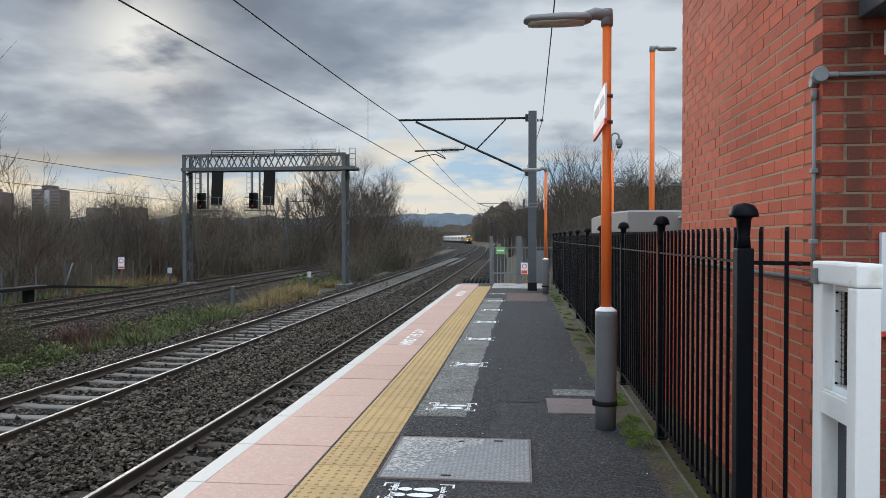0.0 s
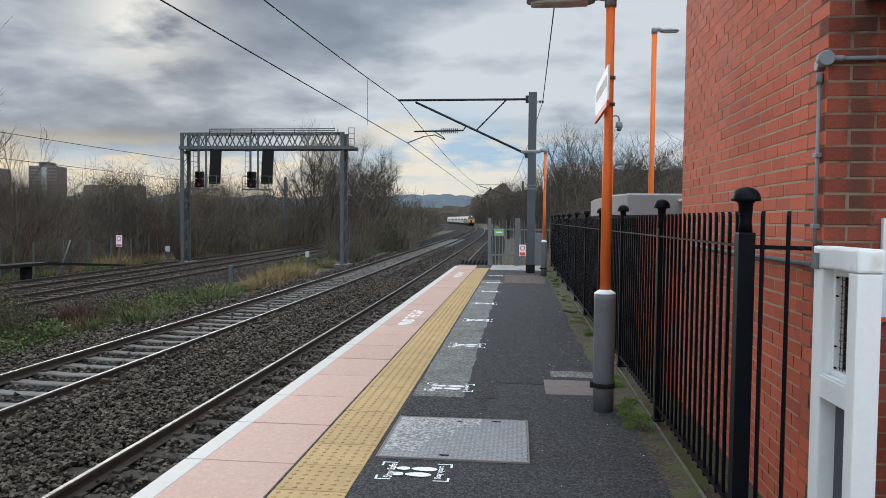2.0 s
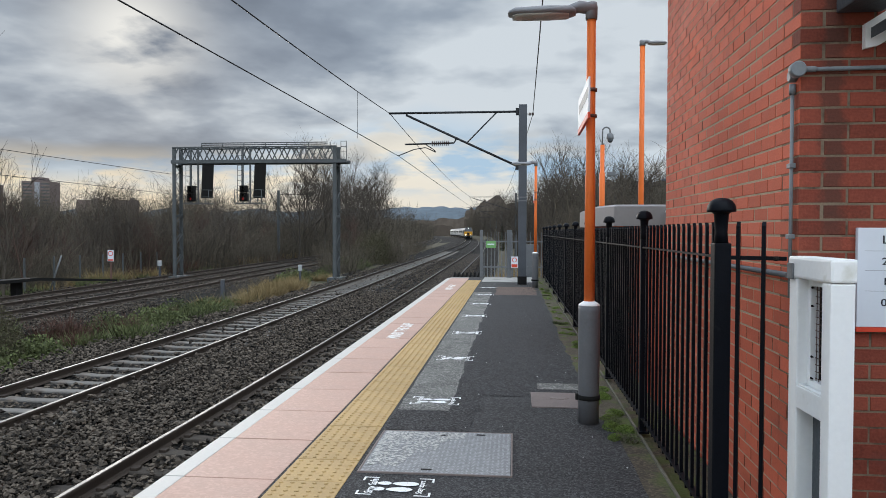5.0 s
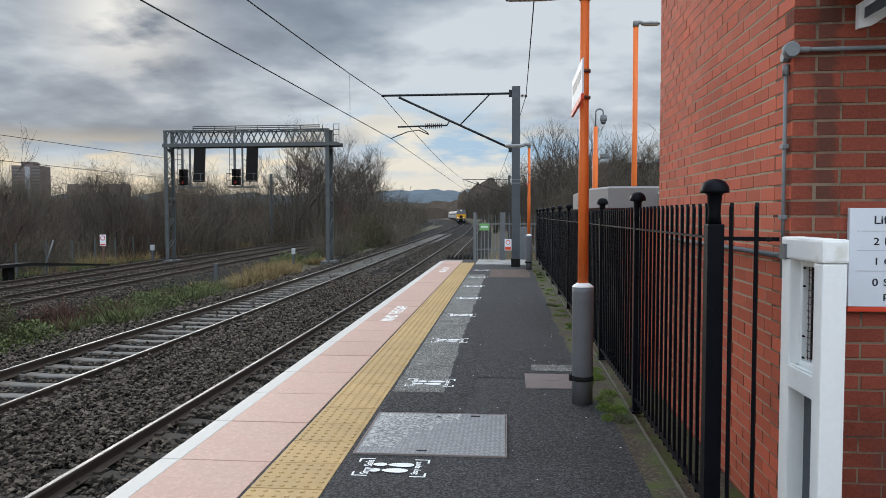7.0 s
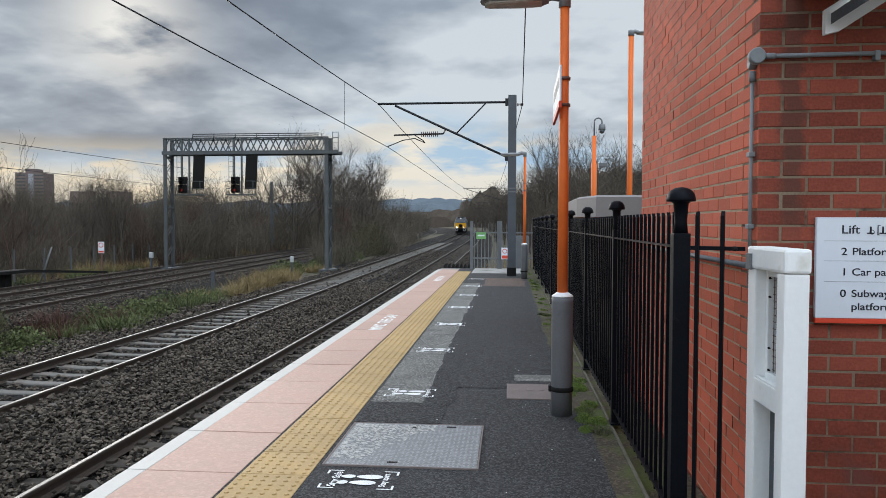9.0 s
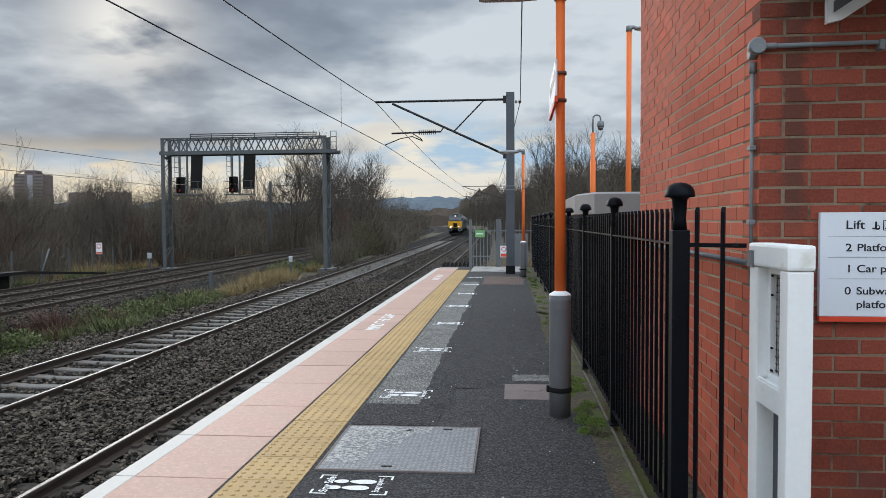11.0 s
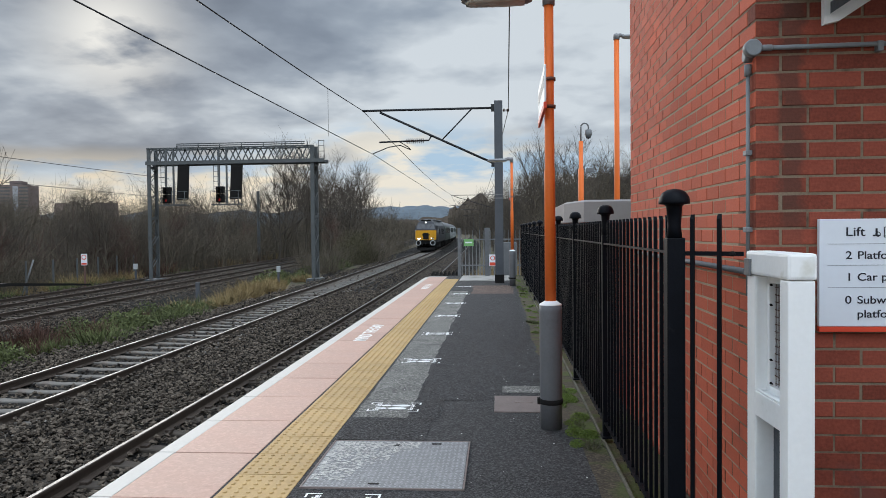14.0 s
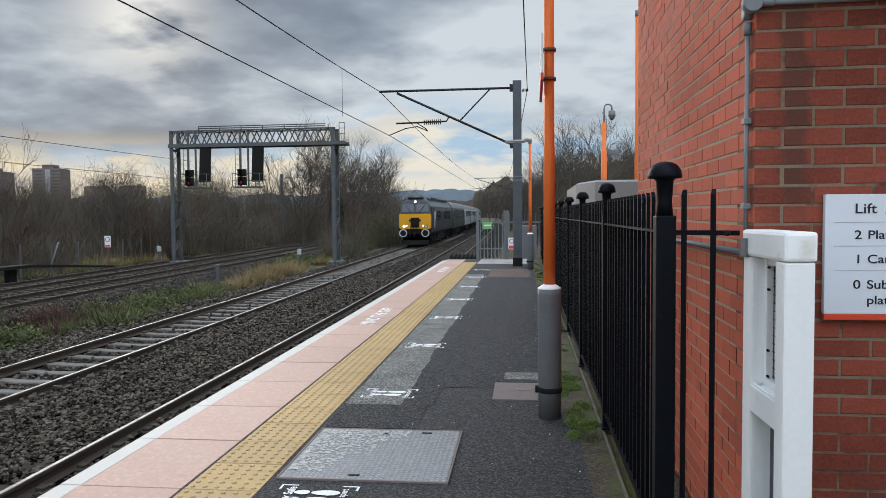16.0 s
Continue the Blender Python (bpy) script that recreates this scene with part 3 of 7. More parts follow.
def foot_shape(bm, x, y, s, flip):
    """A sole and a heel, pointing along +x."""
    for cx, rx, ry in ((0.105, 0.062, 0.028), (0.005, 0.034, 0.023)):
        vs = [bm.verts.new((x + s * (cx + rx * math.cos(a)), y + flip * s * 0.004 + s * ry * math.sin(a) * (1.0 + 0.18 * math.cos(a)), 0)) for a in (2 * math.pi * k / 14 for k in range(14))]
        bm.faces.new(vs)


def build_marking(y, text):
    """A stencilled distance marking: four corner brackets, words and two footprints."""
    mk = thing("floor_marking", "worn white stencilled footprints and words on the asphalt", "marking", ex(-0.992, y), y, 0.0062, math.degrees(SKEW), "floor markings along the platform")
    bm = bm_new()
    w, h, t, l = 0.232, 0.162, 0.014, 0.10
    for sx in (-1, 1):
        for sy in (-1, 1):
            x, yy = sx * w, sy * h
            for a, b, c, d in ((min(x, x - sx * l), max(x, x - sx * l), min(yy, yy - sy * t), max(yy, yy - sy * t)), (min(x, x - sx * t), max(x, x - sx * t), min(yy - sy * t, yy - sy * 0.07), max(yy - sy * t, yy - sy * 0.07))):
                bm.faces.new([bm.verts.new((p, q, 0)) for p, q in ((a, c), (b, c), (b, d), (a, d))])
    part("bracket", bm, M["mark"], mk)
    bm = bm_new()
    foot_shape(bm, -0.09, 0.046, 1.38, 1)
    foot_shape(bm, -0.118, -0.048, 1.38, -1)
    part("footprints", bm, M["mark"], mk)
    if text:
        lettering("words", "Stay Safe", 0.074, M["mark"], pose(-0.155, 0.0, 0, 0, 0, 90), mk, "CENTER", 0.0, 0.0018)
        lettering("words", "Stay apart", 0.058, M["mark"], pose(0.158, 0.0, 0, 0, 0, 90), mk, "CENTER", 0.0, 0.0014)
    else:
        bm = bm_new()
        for x in (-0.155, 0.158):
            for a, b in ((-0.12, -0.02), (0.0, 0.12)):
                bm.faces.new([bm.verts.new((x + p, q, 0)) for p, q in ((-0.022, a), (0.022, a), (0.022, b), (-0.022, b))])
        part("word_bars", bm, M["mark"], mk)
    return mk


for k in range(8):
    build_marking(4.27 + 2.38 * k, k < 3)


def build_edge_words(y, s=1.0):
    """Worn white words on the pink slabs."""
    ob = thing("edge_marking", "worn white warning words on pink slabs", "marking", ex(-2.07, y), y, 0.007, 0, "edge warnings")
    lettering("words", "MIND THE GAP", 0.270, M["edge_words"], pose(0.0, 0.0, 0, 0, 0, 90 + math.degrees(SKEW)), ob, "CENTER", 0.0, 0.006)


build_edge_words(11.55)
build_edge_words(21.0)


def build_cover_plate():
    """The large chequer plate let into the platform."""
    ob = thing("access_cover", "grey chequer-plate access cover with scuffed paint", "cover", -0.842, 5.045, 0.004, math.degrees(SKEW))
    bm = bm_new()
    box(bm, -0.505, 0.505, -0.505, 0.505, -0.02, 0.006, 0.002)
    part("cover", bm, M["plate"], ob)
    bm = bm_new()
    for a, b, c, d in ((-0.519, 0.519, -0.519, -0.508), (-0.519, 0.519, 0.508, 0.519), (-0.519, -0.508, -0.508, 0.508), (0.508, 0.519, -0.508, 0.508)):
        box(bm, a, b, c, d, -0.02, 0.007)
    part("frame", bm, M["cast"], ob, "dull steel frame")
    # raised lozenges, alternating
    bm = bm_new()
    step = 0.0335
    for i in range(30):
        for j in range(30):
            x, y = -0.487 + i * step, -0.487 + j * step
            s = 1 if (i + j) % 2 else -1
            c, d = 0.0115, 0.0035
            p = [(-c, -c * s), (d, -d * s), (c, c * s), (-d, d * s)]
            bm.faces.new([bm.verts.new((x + u, y + v, 0.0066)) for u, v in p])
    part("tread", bm, M["tread"], ob)
    # scuffed pale primer, thickest towards one corner
    rng = random.Random(12)
    bm = bm_new()
    for _ in range(1700):
        x, y = -0.48 + 0.75 * rng.random() ** 1.5, 0.47 - 0.85 * rng.random() ** 1.2
        if (x + 0.48) * 0.8 + (0.47 - y) * 0.45 + 0.16 * math.sin(11 * x + 3 * y) * math.sin(9 * y + 1) > 0.50 or rng.random() < 0.2:
            continue
        r = rng.uniform(0.004, 0.013)
        bm.faces.new([bm.verts.new((min(0.5, max(-0.5, x + r * rng.uniform(0.6, 1.3) * math.cos(a) * 1.3)), min(0.5, y + r * rng.uniform(0.6, 1.3) * math.sin(a)), 0.0068 + 0.000004 * len(bm.faces))) for a in (2 * math.pi * k / 9 for k in range(9))])
    tagged(part("scuffed_primer", bm, M["scuff"], ob, "pale scuffed primer"), kind="stuff")
    for x, y in ((-0.06, -0.44), (-0.02, 0.40), (0.27, 0.44)):
        bm = bm_new()
        box(bm, x - 0.035, x + 0.035, y - 0.012, y + 0.012, 0.006, 0.0092)
        part("keyhole", bm, M["under"], ob, "dark lifting slot")
    ob2 = thing("drain_cover", "worn brown-grey cast drain cover in asphalt", "cover", 0.10, 6.87, 0.004, math.degrees(SKEW))
    bm = bm_new()
    box(bm, -0.27, 0.27, -0.36, 0.26, -0.02, 0.006, 0.002)
    part("cover", bm, M["cast"], ob2)
    bm = bm_new()
    for i in range(16):
        for j in range(18):
            x, y = -0.25 + i * 0.0325, -0.34 + j * 0.0335
            s = 1 if (i + j) % 2 else -1
            bm.faces.new([bm.verts.new((x + u, y + v, 0.0085)) for u, v in ((-0.012, -0.012 * s), (0.004, -0.004 * s), (0.012, 0.012 * s), (-0.004, 0.004 * s))])
    part("tread", bm, M["cast"], ob2)
    bm = bm_new()
    lathe(bm, [(0.09, 0.006), (0.088, 0.0095), (0.05, 0.0095)], 20, Matrix.Diagonal((1, 0.55, 1, 1)))
    part("lifting_ring", bm, M["cast"], ob2)
    ob3 = thing("small_cover", "worn grey inspection cover let into the asphalt", "cover", 0.10, 7.45, 0.003, 0)
    bm = bm_new()
    box(bm, -0.2, 0.24, -0.16, 0.14, -0.02, 0.005, 0.003)
    part("cover", bm, M["asphalt_old"], ob3)


build_cover_plate()


# ---- tracks ----
def rail_profile():
    """Half flat-bottomed rail, mirrored: (across, up), head at 0."""
    half = [(0.0, 0.0), (0.024, -0.001), (0.034, -0.008), (0.0355, -0.035), (0.010, -0.048), (0.009, -0.120), (0.030, -0.140), (0.070, -0.148), (0.070, -0.155)]
    return half + [(-a, b) for a, b in half[:0:-1]]


def build_track(name, base, lean, y0, y1, sleeper, step, sleeper_to, label, shiny=True):
    tr = thing(name, label, "railway track", kind="structure")
    ys = np.concatenate([np.arange(y0, min(60, y1), 4.0), np.arange(60, y1 + 0.1, 8.0)])
    for side in (-1, 1):
        prof = rail_profile()
        rings = []
        for y in ys:
            x = float(track_x(base, y, lean)) + side * 0.7525
            rings.append([(x + a, y, RAIL_Z + b) for a, b in prof])
        bm = bm_new()
        loft(bm, rings)
        top = mesh_of("rail", bm, [M["rail"], M["rail_top"]])
        for p in top.polygons:
            if shiny and p.center.z > RAIL_Z - 0.004 and abs(p.normal.z) > 0.8:
                p.material_index = 1
        part("rail", top, None, tr)
    bm = bm_new()
    hw, hl = 0.125, 1.25
    rings = []
    for x, wz in ((-hl, SLEEPER_Z), (-0.55, SLEEPER_Z + 0.002), (-0.25, SLEEPER_Z - 0.02), (0.25, SLEEPER_Z - 0.02), (0.55, SLEEPER_Z + 0.002), (hl, SLEEPER_Z)):
        rings.append([(x, -hw, -1.32), (x, -hw + 0.02, wz - 0.012), (x, -hw + 0.035, wz), (x, hw - 0.035, wz), (x, hw - 0.02, wz - 0.012), (x, hw, -1.32)])
    loft(bm, rings)
    me = mesh_of("sleeper", bm, sleeper)
    bm = bm_new()
    for side in (-1, 1):
        for s in (-1, 1):
            x = side * 0.7525 + s * 0.10
            box(bm, x - 0.045, x + 0.045, -0.055, 0.055, SLEEPER_Z - 0.01, SLEEPER_Z + 0.035, 0.008)
    clip = mesh_of("rail_clip", bm, M["rail"])
    y, i = y0 + 0.3, 0
    while y < min(sleeper_to, y1):
        x = float(track_x(base, y, lean))
        h = math.degrees(math.atan(lean + 2 * max(0, y - 20) / 6600))
        at = pose(x, y, random.uniform(-0.006, 0.004), 0, 0, h + random.uniform(-0.4, 0.4))
        part("sleeper", me, None, tr, "", at)
        if y < 26:
            part("rail_clip", clip, None, tr, "", at)
        y += step
        i += 1
    return tr


build_track("track_near", *TRACKS["near"], -6.98, 420, M["sleeper_dark"], 0.68, 90, "railway track with rusty rails on dark sleepers")
build_track("track_second", *TRACKS["second"], -6.52, 420, M["sleeper"], 0.68, 100, "railway track with shiny rails on pale concrete sleepers")
build_track("track_third", *TRACKS["third"], 9, 420, M["sleeper_dark"], 0.68, 60, "railway track with rusty rails beyond the verge", False)
build_track("track_fourth", *TRACKS["fourth"], 9, 420, M["sleeper_dark"], 0.68, 60, "railway track with rusty rails farthest from the platform", False)


def build_ballast():
    """Loose stones on the bed, densest close by."""
    rng = np.random.default_rng(4)
    pts = []

    def scatter(u0, u1, y0, y1, n, lo, hi, lean=0.012, extra=0.0):
        u, y = rng.uniform(u0, u1, n), rng.uniform(y0, y1, n)
        x = u - lean * y - curve(y)
        z = np.where((u > -12.7) & (u < -10.4), np.interp(u, U, ZU), BALLAST_Z) + extra
        pts.append(np.stack([x, y, z, rng.uniform(lo, hi, n)], 1))

    scatter(-10.0, -2.4, 2.5, 9, 24000, 0.020, 0.044)
    scatter(-10.0, -2.4, 9, 16, 20000, 0.022, 0.046)
    scatter(-10.0, -2.4, 16, 32, 19000, 0.026, 0.052)
    scatter(-10.0, -2.4, 32, 70, 9000, 0.03, 0.06)
    scatter(-14.5, -10.0, 8, 26, 9000, 0.020, 0.040, 0.02)
    scatter(-21.0, -13.2, 14, 50, 11000, 0.026, 0.05, 0.028)
    # heaped shoulders between the two nearer tracks
    scatter(-6.5, -5.0, 3, 30, 9000, 0.02, 0.038, 0.012, 0.03)
    scatter(-10.0, -2.4, -7, 2.5, 9000, 0.03, 0.055)
    P = np.concatenate(pts)
    # keep sleeper tops and rails mostly clear
    for key in ("near", "second"):
        base, lean = TRACKS[key]
        y0 = 0.5 if key == "near" else 3.0
        ph = ((P[:, 1] - y0 - 0.3) % 0.68)
        on = (np.minimum(ph, 0.68 - ph) < (0.18 if key == "second" else 0.145)) & (np.abs(P[:, 0] - track_x(base, P[:, 1], lean)) < (0.72 if key == "second" else 1.22))
        hide = on & (rng.uniform(0, 1, len(P)) < (0.99 if key == "second" else 0.7))
        P = P[~hide]
        off = np.abs(P[:, 0] - track_x(base, P[:, 1], lean))
        P[(off > 0.80) & (off < 1.7), 2] += 0.045
        P[off < 0.70, 2] -= 0.055 if key == "second" else 0.02
        d = np.abs(off - 0.7525)
        P = P[d > 0.075]
    n = len(P)
    oct_ = np.array([(1, 0, 0), (0, 1, 0), (-1, 0, 0), (0, -1, 0), (0.1, 0.1, 0.8), (0, 0, -0.8)], float)
    F0 = np.array([(0, 1, 4), (1, 2, 4), (2, 3, 4), (3, 0, 4), (1, 0, 5), (2, 1, 5), (3, 2, 5), (0, 3, 5)])
    V = oct_[None] * rng.uniform(0.65, 1.35, (n, 6, 1)) + rng.uniform(-0.22, 0.22, (n, 6, 3))
    a, b = rng.uniform(0, 6.28, n), rng.uniform(-0.9, 0.9, n)
    ca, sa, cb, sb = np.cos(a), np.sin(a), np.cos(b), np.sin(b)
    x, y, z = V[..., 0].copy(), V[..., 1].copy(), V[..., 2].copy()
    y, z = y * cb[:, None] - z * sb[:, None], y * sb[:, None] + z * cb[:, None]
    x, y = x * ca[:, None] - y * sa[:, None], x * sa[:, None] + y * ca[:, None]
    V = np.stack([x, y, z * 0.85], -1) * P[:, 3][:, None, None]
    V += P[:, None, :3]
    V[..., 2] += P[:, 3][:, None] * rng.uniform(-0.9, 2.5, n)[:, None]
    F = (F0[None] + 6 * np.arange(n)[:, None, None]).reshape(-1, 3)
    solid("ballast", mesh_np("ballast", V.reshape(-1, 3), F, M["stone"]), None, "loose grey-brown ballast stones between the rails", "ballast", kind="stuff")


build_ballast()


# ---- brick building ----
WX, WY, WALL_END, WALL_TOP, COURSE0, COURSE = 1.058, 3.41, 6.72, 5.4, 1.604, 0.0765
BL, BH, BJ = 0.2185, 0.0665, 0.010
HALF = (BL - BJ) / 2


def brick_mesh(name, length, mat, depth=0.10):
    """A brick lying along +x, its face towards -y, with softened arrises."""
    bm = bm_new()
    box(bm, 0, length, 0, depth, 0, BH)
    front = [e for e in bm.edges if all(v.co.y < 0.001 for v in e.verts)]
    bmesh.ops.bevel(bm, geom=front, offset=0.003, segments=1, affect="EDGES")
    me = mesh_of(name, bm, mat)
    # the end turned to the front gets the darker brick: shade painted by facing
    if isinstance(mat, list):
        for p in me.polygons:
            p.material_index = 1 if p.normal.x > 0.9 else 0
    return me


def build_walls():
    # mortar bodies: two solid leaves meeting at the corner
    def leaf(name, x0, x1, y0, y1, label, mat="mortar"):
        bm = bm_new()
        box(bm, x0, x1, y0, y1, -0.9, WALL_TOP)
        return solid(name, bm, M[mat], label, "wall", kind="structure")

    side = leaf("wall_west", WX + 0.0025, WX + 0.25, WY + 0.25, WALL_END, "red stretcher-bond brick wall of the lift building")
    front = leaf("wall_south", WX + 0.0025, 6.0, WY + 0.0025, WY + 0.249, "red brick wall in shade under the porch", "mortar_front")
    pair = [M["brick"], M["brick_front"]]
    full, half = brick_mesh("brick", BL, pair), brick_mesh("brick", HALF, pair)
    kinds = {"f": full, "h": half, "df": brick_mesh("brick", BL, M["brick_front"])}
    joined = {"side": [], "front": []}
    k0, k1 = int((-0.5 - COURSE0) / COURSE), int((WALL_TOP - COURSE0) / COURSE)
    rng = random.Random(3)
    for k in range(k0, k1):
        z = COURSE0 + COURSE * k + 0.005
        header_on_side = k % 2 == 0
        # along the side wall, from the corner away
        y = WY
        first = True
        while y < WALL_END - 0.05:
            ln = HALF if (first and header_on_side) else BL
            if first:
                # the corner brick belongs to the wall that shows its stretcher
                if header_on_side:
                    y += HALF + BJ
                    first = False
                    continue
            ln = min(ln, WALL_END - y)
            at = pose(WX + rng.uniform(-0.0015, 0.0015), y + ln, z, 0, 0, -90)
            near = 1.05 < z < 2.75 and y < 5.35
            name = "f" if ln > 0.15 else "h"
            if near:
                part("brick", kinds[name], None, side, "", at)
            else:
                joined["side"].append((name, at))
            y += ln + BJ
            first = False
        # along the front wall
        x = WX
        first = True
        while x < 3.4:
            ln = BL
            if first and not header_on_side:
                x += HALF + BJ
                first = False
                continue
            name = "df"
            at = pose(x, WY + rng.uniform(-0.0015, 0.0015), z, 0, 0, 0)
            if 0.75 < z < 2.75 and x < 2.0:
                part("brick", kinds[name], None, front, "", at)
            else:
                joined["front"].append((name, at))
            x += ln + BJ
            first = False
    # the rest of the bricks, one mesh a wall
    for key, wall in (("side", side), ("front", front)):
        V, F, off = [], [], 0
        lens = {"f": BL, "df": BL, "h": HALF}
        for name, at in joined[key]:
            l = lens[name]
            c = [(0, 0, 0), (l, 0, 0), (l, 0, BH), (0, 0, BH), (0, 0.05, 0), (l, 0.05, 0), (l, 0.05, BH), (0, 0.05, BH)]
            V += [tuple(at @ Vector(p)) for p in c]
            F += [[off + i for i in q] for q in ((0, 1, 2, 3), (1, 5, 6, 2), (0, 3, 7, 4), (3, 2, 6, 7), (0, 4, 5, 1))]
            off += 8
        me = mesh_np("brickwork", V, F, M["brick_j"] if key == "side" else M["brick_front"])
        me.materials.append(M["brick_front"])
        # ends turned to the front carry the painted shade here too
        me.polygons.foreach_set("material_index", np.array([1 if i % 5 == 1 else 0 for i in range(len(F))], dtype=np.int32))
        ob = part("brickwork", me, None, wall)
        tagged(ob, kind="stuff")
    # the far side, and the back, so that the building is closed
    bm = bm_new()
    box(bm, WX + 0.251, 6.0, WALL_END - 0.25, WALL_END, -0.9, WALL_TOP)
    solid("wall_north", bm, M["mortar"], "plain rear wall of the lift building", "wall", kind="structure")
    # unseen wall added on the other side of the lift door to shade the front wall
    bm = bm_new()
    box(bm, 2.35, 2.60, -7, WY - 0.004, -0.9, 1.5)
    solid("wall_east", bm, M["brick_front"], "added plain brick wall that shades the front wall", "wall", kind="structure")
    bm = bm_new()
    box(bm, WX - 0.08, 6.1, WY - 0.08, WALL_END + 0.08, WALL_TOP, WALL_TOP + 0.2)
    solid("roof", bm, M["roofbox"], "flat grey roof of the lift building", "roof", kind="structure")


build_walls()


def build_conduit():
    ob = thing("conduit", "grey steel conduit with round junction box on brick", "conduit", 0, 0, 0)
    bm = bm_new()
    x, y = WX - 0.014, WY + 0.058
    tube(bm, [(x, y, 1.30), (x, y, 2.30)], 0.0088, 10)
    part("pipe", bm, M["conduit"], ob)
    bm = bm_new()
    tube(bm, [(WX + 0.05, WY - 0.02, 2.395), (1.9, WY - 0.02, 2.400), (2.33, WY - 0.02, 2.405)], 0.0105, 10)
    part("pipe", bm, M["conduit"], ob)
    bm = bm_new()
    lathe(bm, [(0.037, 0.0), (0.038, 0.033), (0.033, 0.040)], 22, pose(WX - 0.020, WY - 0.004, 2.395, 90, 0, 0))
    lathe(bm, [(0.014, 0), (0.014, 0.05)], 12, pose(WX + 0.012, WY - 0.022, 2.395, 0, 90, 0))
    part("junction_box", bm, M["conduit"], ob)
    bm = bm_new()
    lathe(bm, [(0.029, 0.0), (0.029, 0.03), (0.023, 0.036)], 20, pose(WX + 0.002, y, 2.378, 0, -90, 0))
    lathe(bm, [(0.016, 0), (0.016, 0.05)], 12, pose(x, y, 2.29))
    part("junction_box", bm, M["conduit"], ob)
    for z in (1.945, 1.60):
        bm = bm_new()
        box(bm, WX - 0.028, WX + 0.002, y - 0.018, y + 0.03, z - 0.012, z + 0.012, 0.004)
        part("saddle_clip", bm, M["conduit"], ob)
    for xx in (1.57, 2.2):
        bm = bm_new()
        box(bm, xx - 0.012, xx + 0.012, WY - 0.035, WY, 2.365, 2.41, 0.004)
        part("saddle_clip", bm, M["conduit"], ob)
    # a second pipe low along the side wall
    ob2 = thing("handrail_pipe", "grey pipe along the brick wall behind railings", "pipe")
    bm = bm_new()
    tube(bm, [(WX - 0.03, 3.45, 1.412), (WX - 0.03, 6.2, 1.412)], 0.0145, 10)
    for yy in (3.7, 4.9, 6.0):
        tube(bm, [(WX - 0.03, yy, 1.412), (WX + 0.01, yy, 1.412)], 0.012, 8)
    part("pipe", bm, M["galv"], ob2)


build_conduit()


def build_lift_sign():
    w, z0, z1 = 0.56, 1.149, 1.643
    x0, y = 1.319, WY - 0.03
    ob = thing("lift_sign", "pale grey enamel lift direction sign with red strip", "sign", x0, y, z0)
    bm = bm_new()
    box(bm, 0, w, 0, 0.026, 0.024, z1 - z0, 0.003)
    part("panel", bm, M["sign_white"], ob)
    bm = bm_new()
    box(bm, 0, w, -0.002, 0.026, 0, 0.023, 0.002)
    part("strip", bm, M["sign_red"], ob, "red strip along the foot")
    bm = bm_new()
    for z in (0.284, 0.377, 0.187):
        box(bm, 0.035, w - 0.03, -0.0012, 0.0, z + 0.007, z + 0.0085)
    part("rule", bm, M["conduit"], ob)
    face = lambda x, z: pose(x, -0.0012, z, 90, 0, 0) @ Matrix.Diagonal((1.17, 1, 1, 1))
    for body, x, z, s in (("Lift", 0.108, 0.436, 0.055), ("2", 0.109, 0.334, 0.049), ("Platform 1", 0.158, 0.334, 0.0475), ("1", 0.111, 0.239, 0.049), ("Car park", 0.158, 0.239, 0.0475), ("0", 0.107, 0.139, 0.049), ("Subway to", 0.158, 0.139, 0.0475), ("platform 4", 0.158, 0.078, 0.0475)):
        lettering("lettering", body, s, M["ink"], face(x, z), ob, "LEFT", 0.0008, 0.0004)
    # three small pictograms, kept to plain shapes
    for cx, wide in ((0.238, False), (0.292, True), (0.355, False)):
        bm = bm_new()
        box(bm, cx - 0.004, cx + 0.004, -0.002, -0.0005, 0.424, 0.452)
        box(bm, cx - 0.016, cx + 0.016, -0.0022, -0.0005, 0.418, 0.424)
        if wide:
            for e in (-1, 1):
                box(bm, cx + e * 0.022 - 0.002, cx + e * 0.022 + 0.002, -0.002, -0.0005, 0.412, 0.458)
                for z in (0.412, 0.455):
                    box(bm, cx + e * 0.016 - 0.004, cx + e * 0.016 + 0.004, -0.0018, -0.0005, z, z + 0.003)
        else:
            lathe(bm, [(0.011, 0.0), (0.011, 0.0015), (0.008, 0.0015), (0.008, 0.0)], 14, pose(cx + 0.006, -0.0005, 0.426, 90, 0, 0), cap=False)
        part("pictogram", bm, M["ink"], ob)


build_lift_sign()


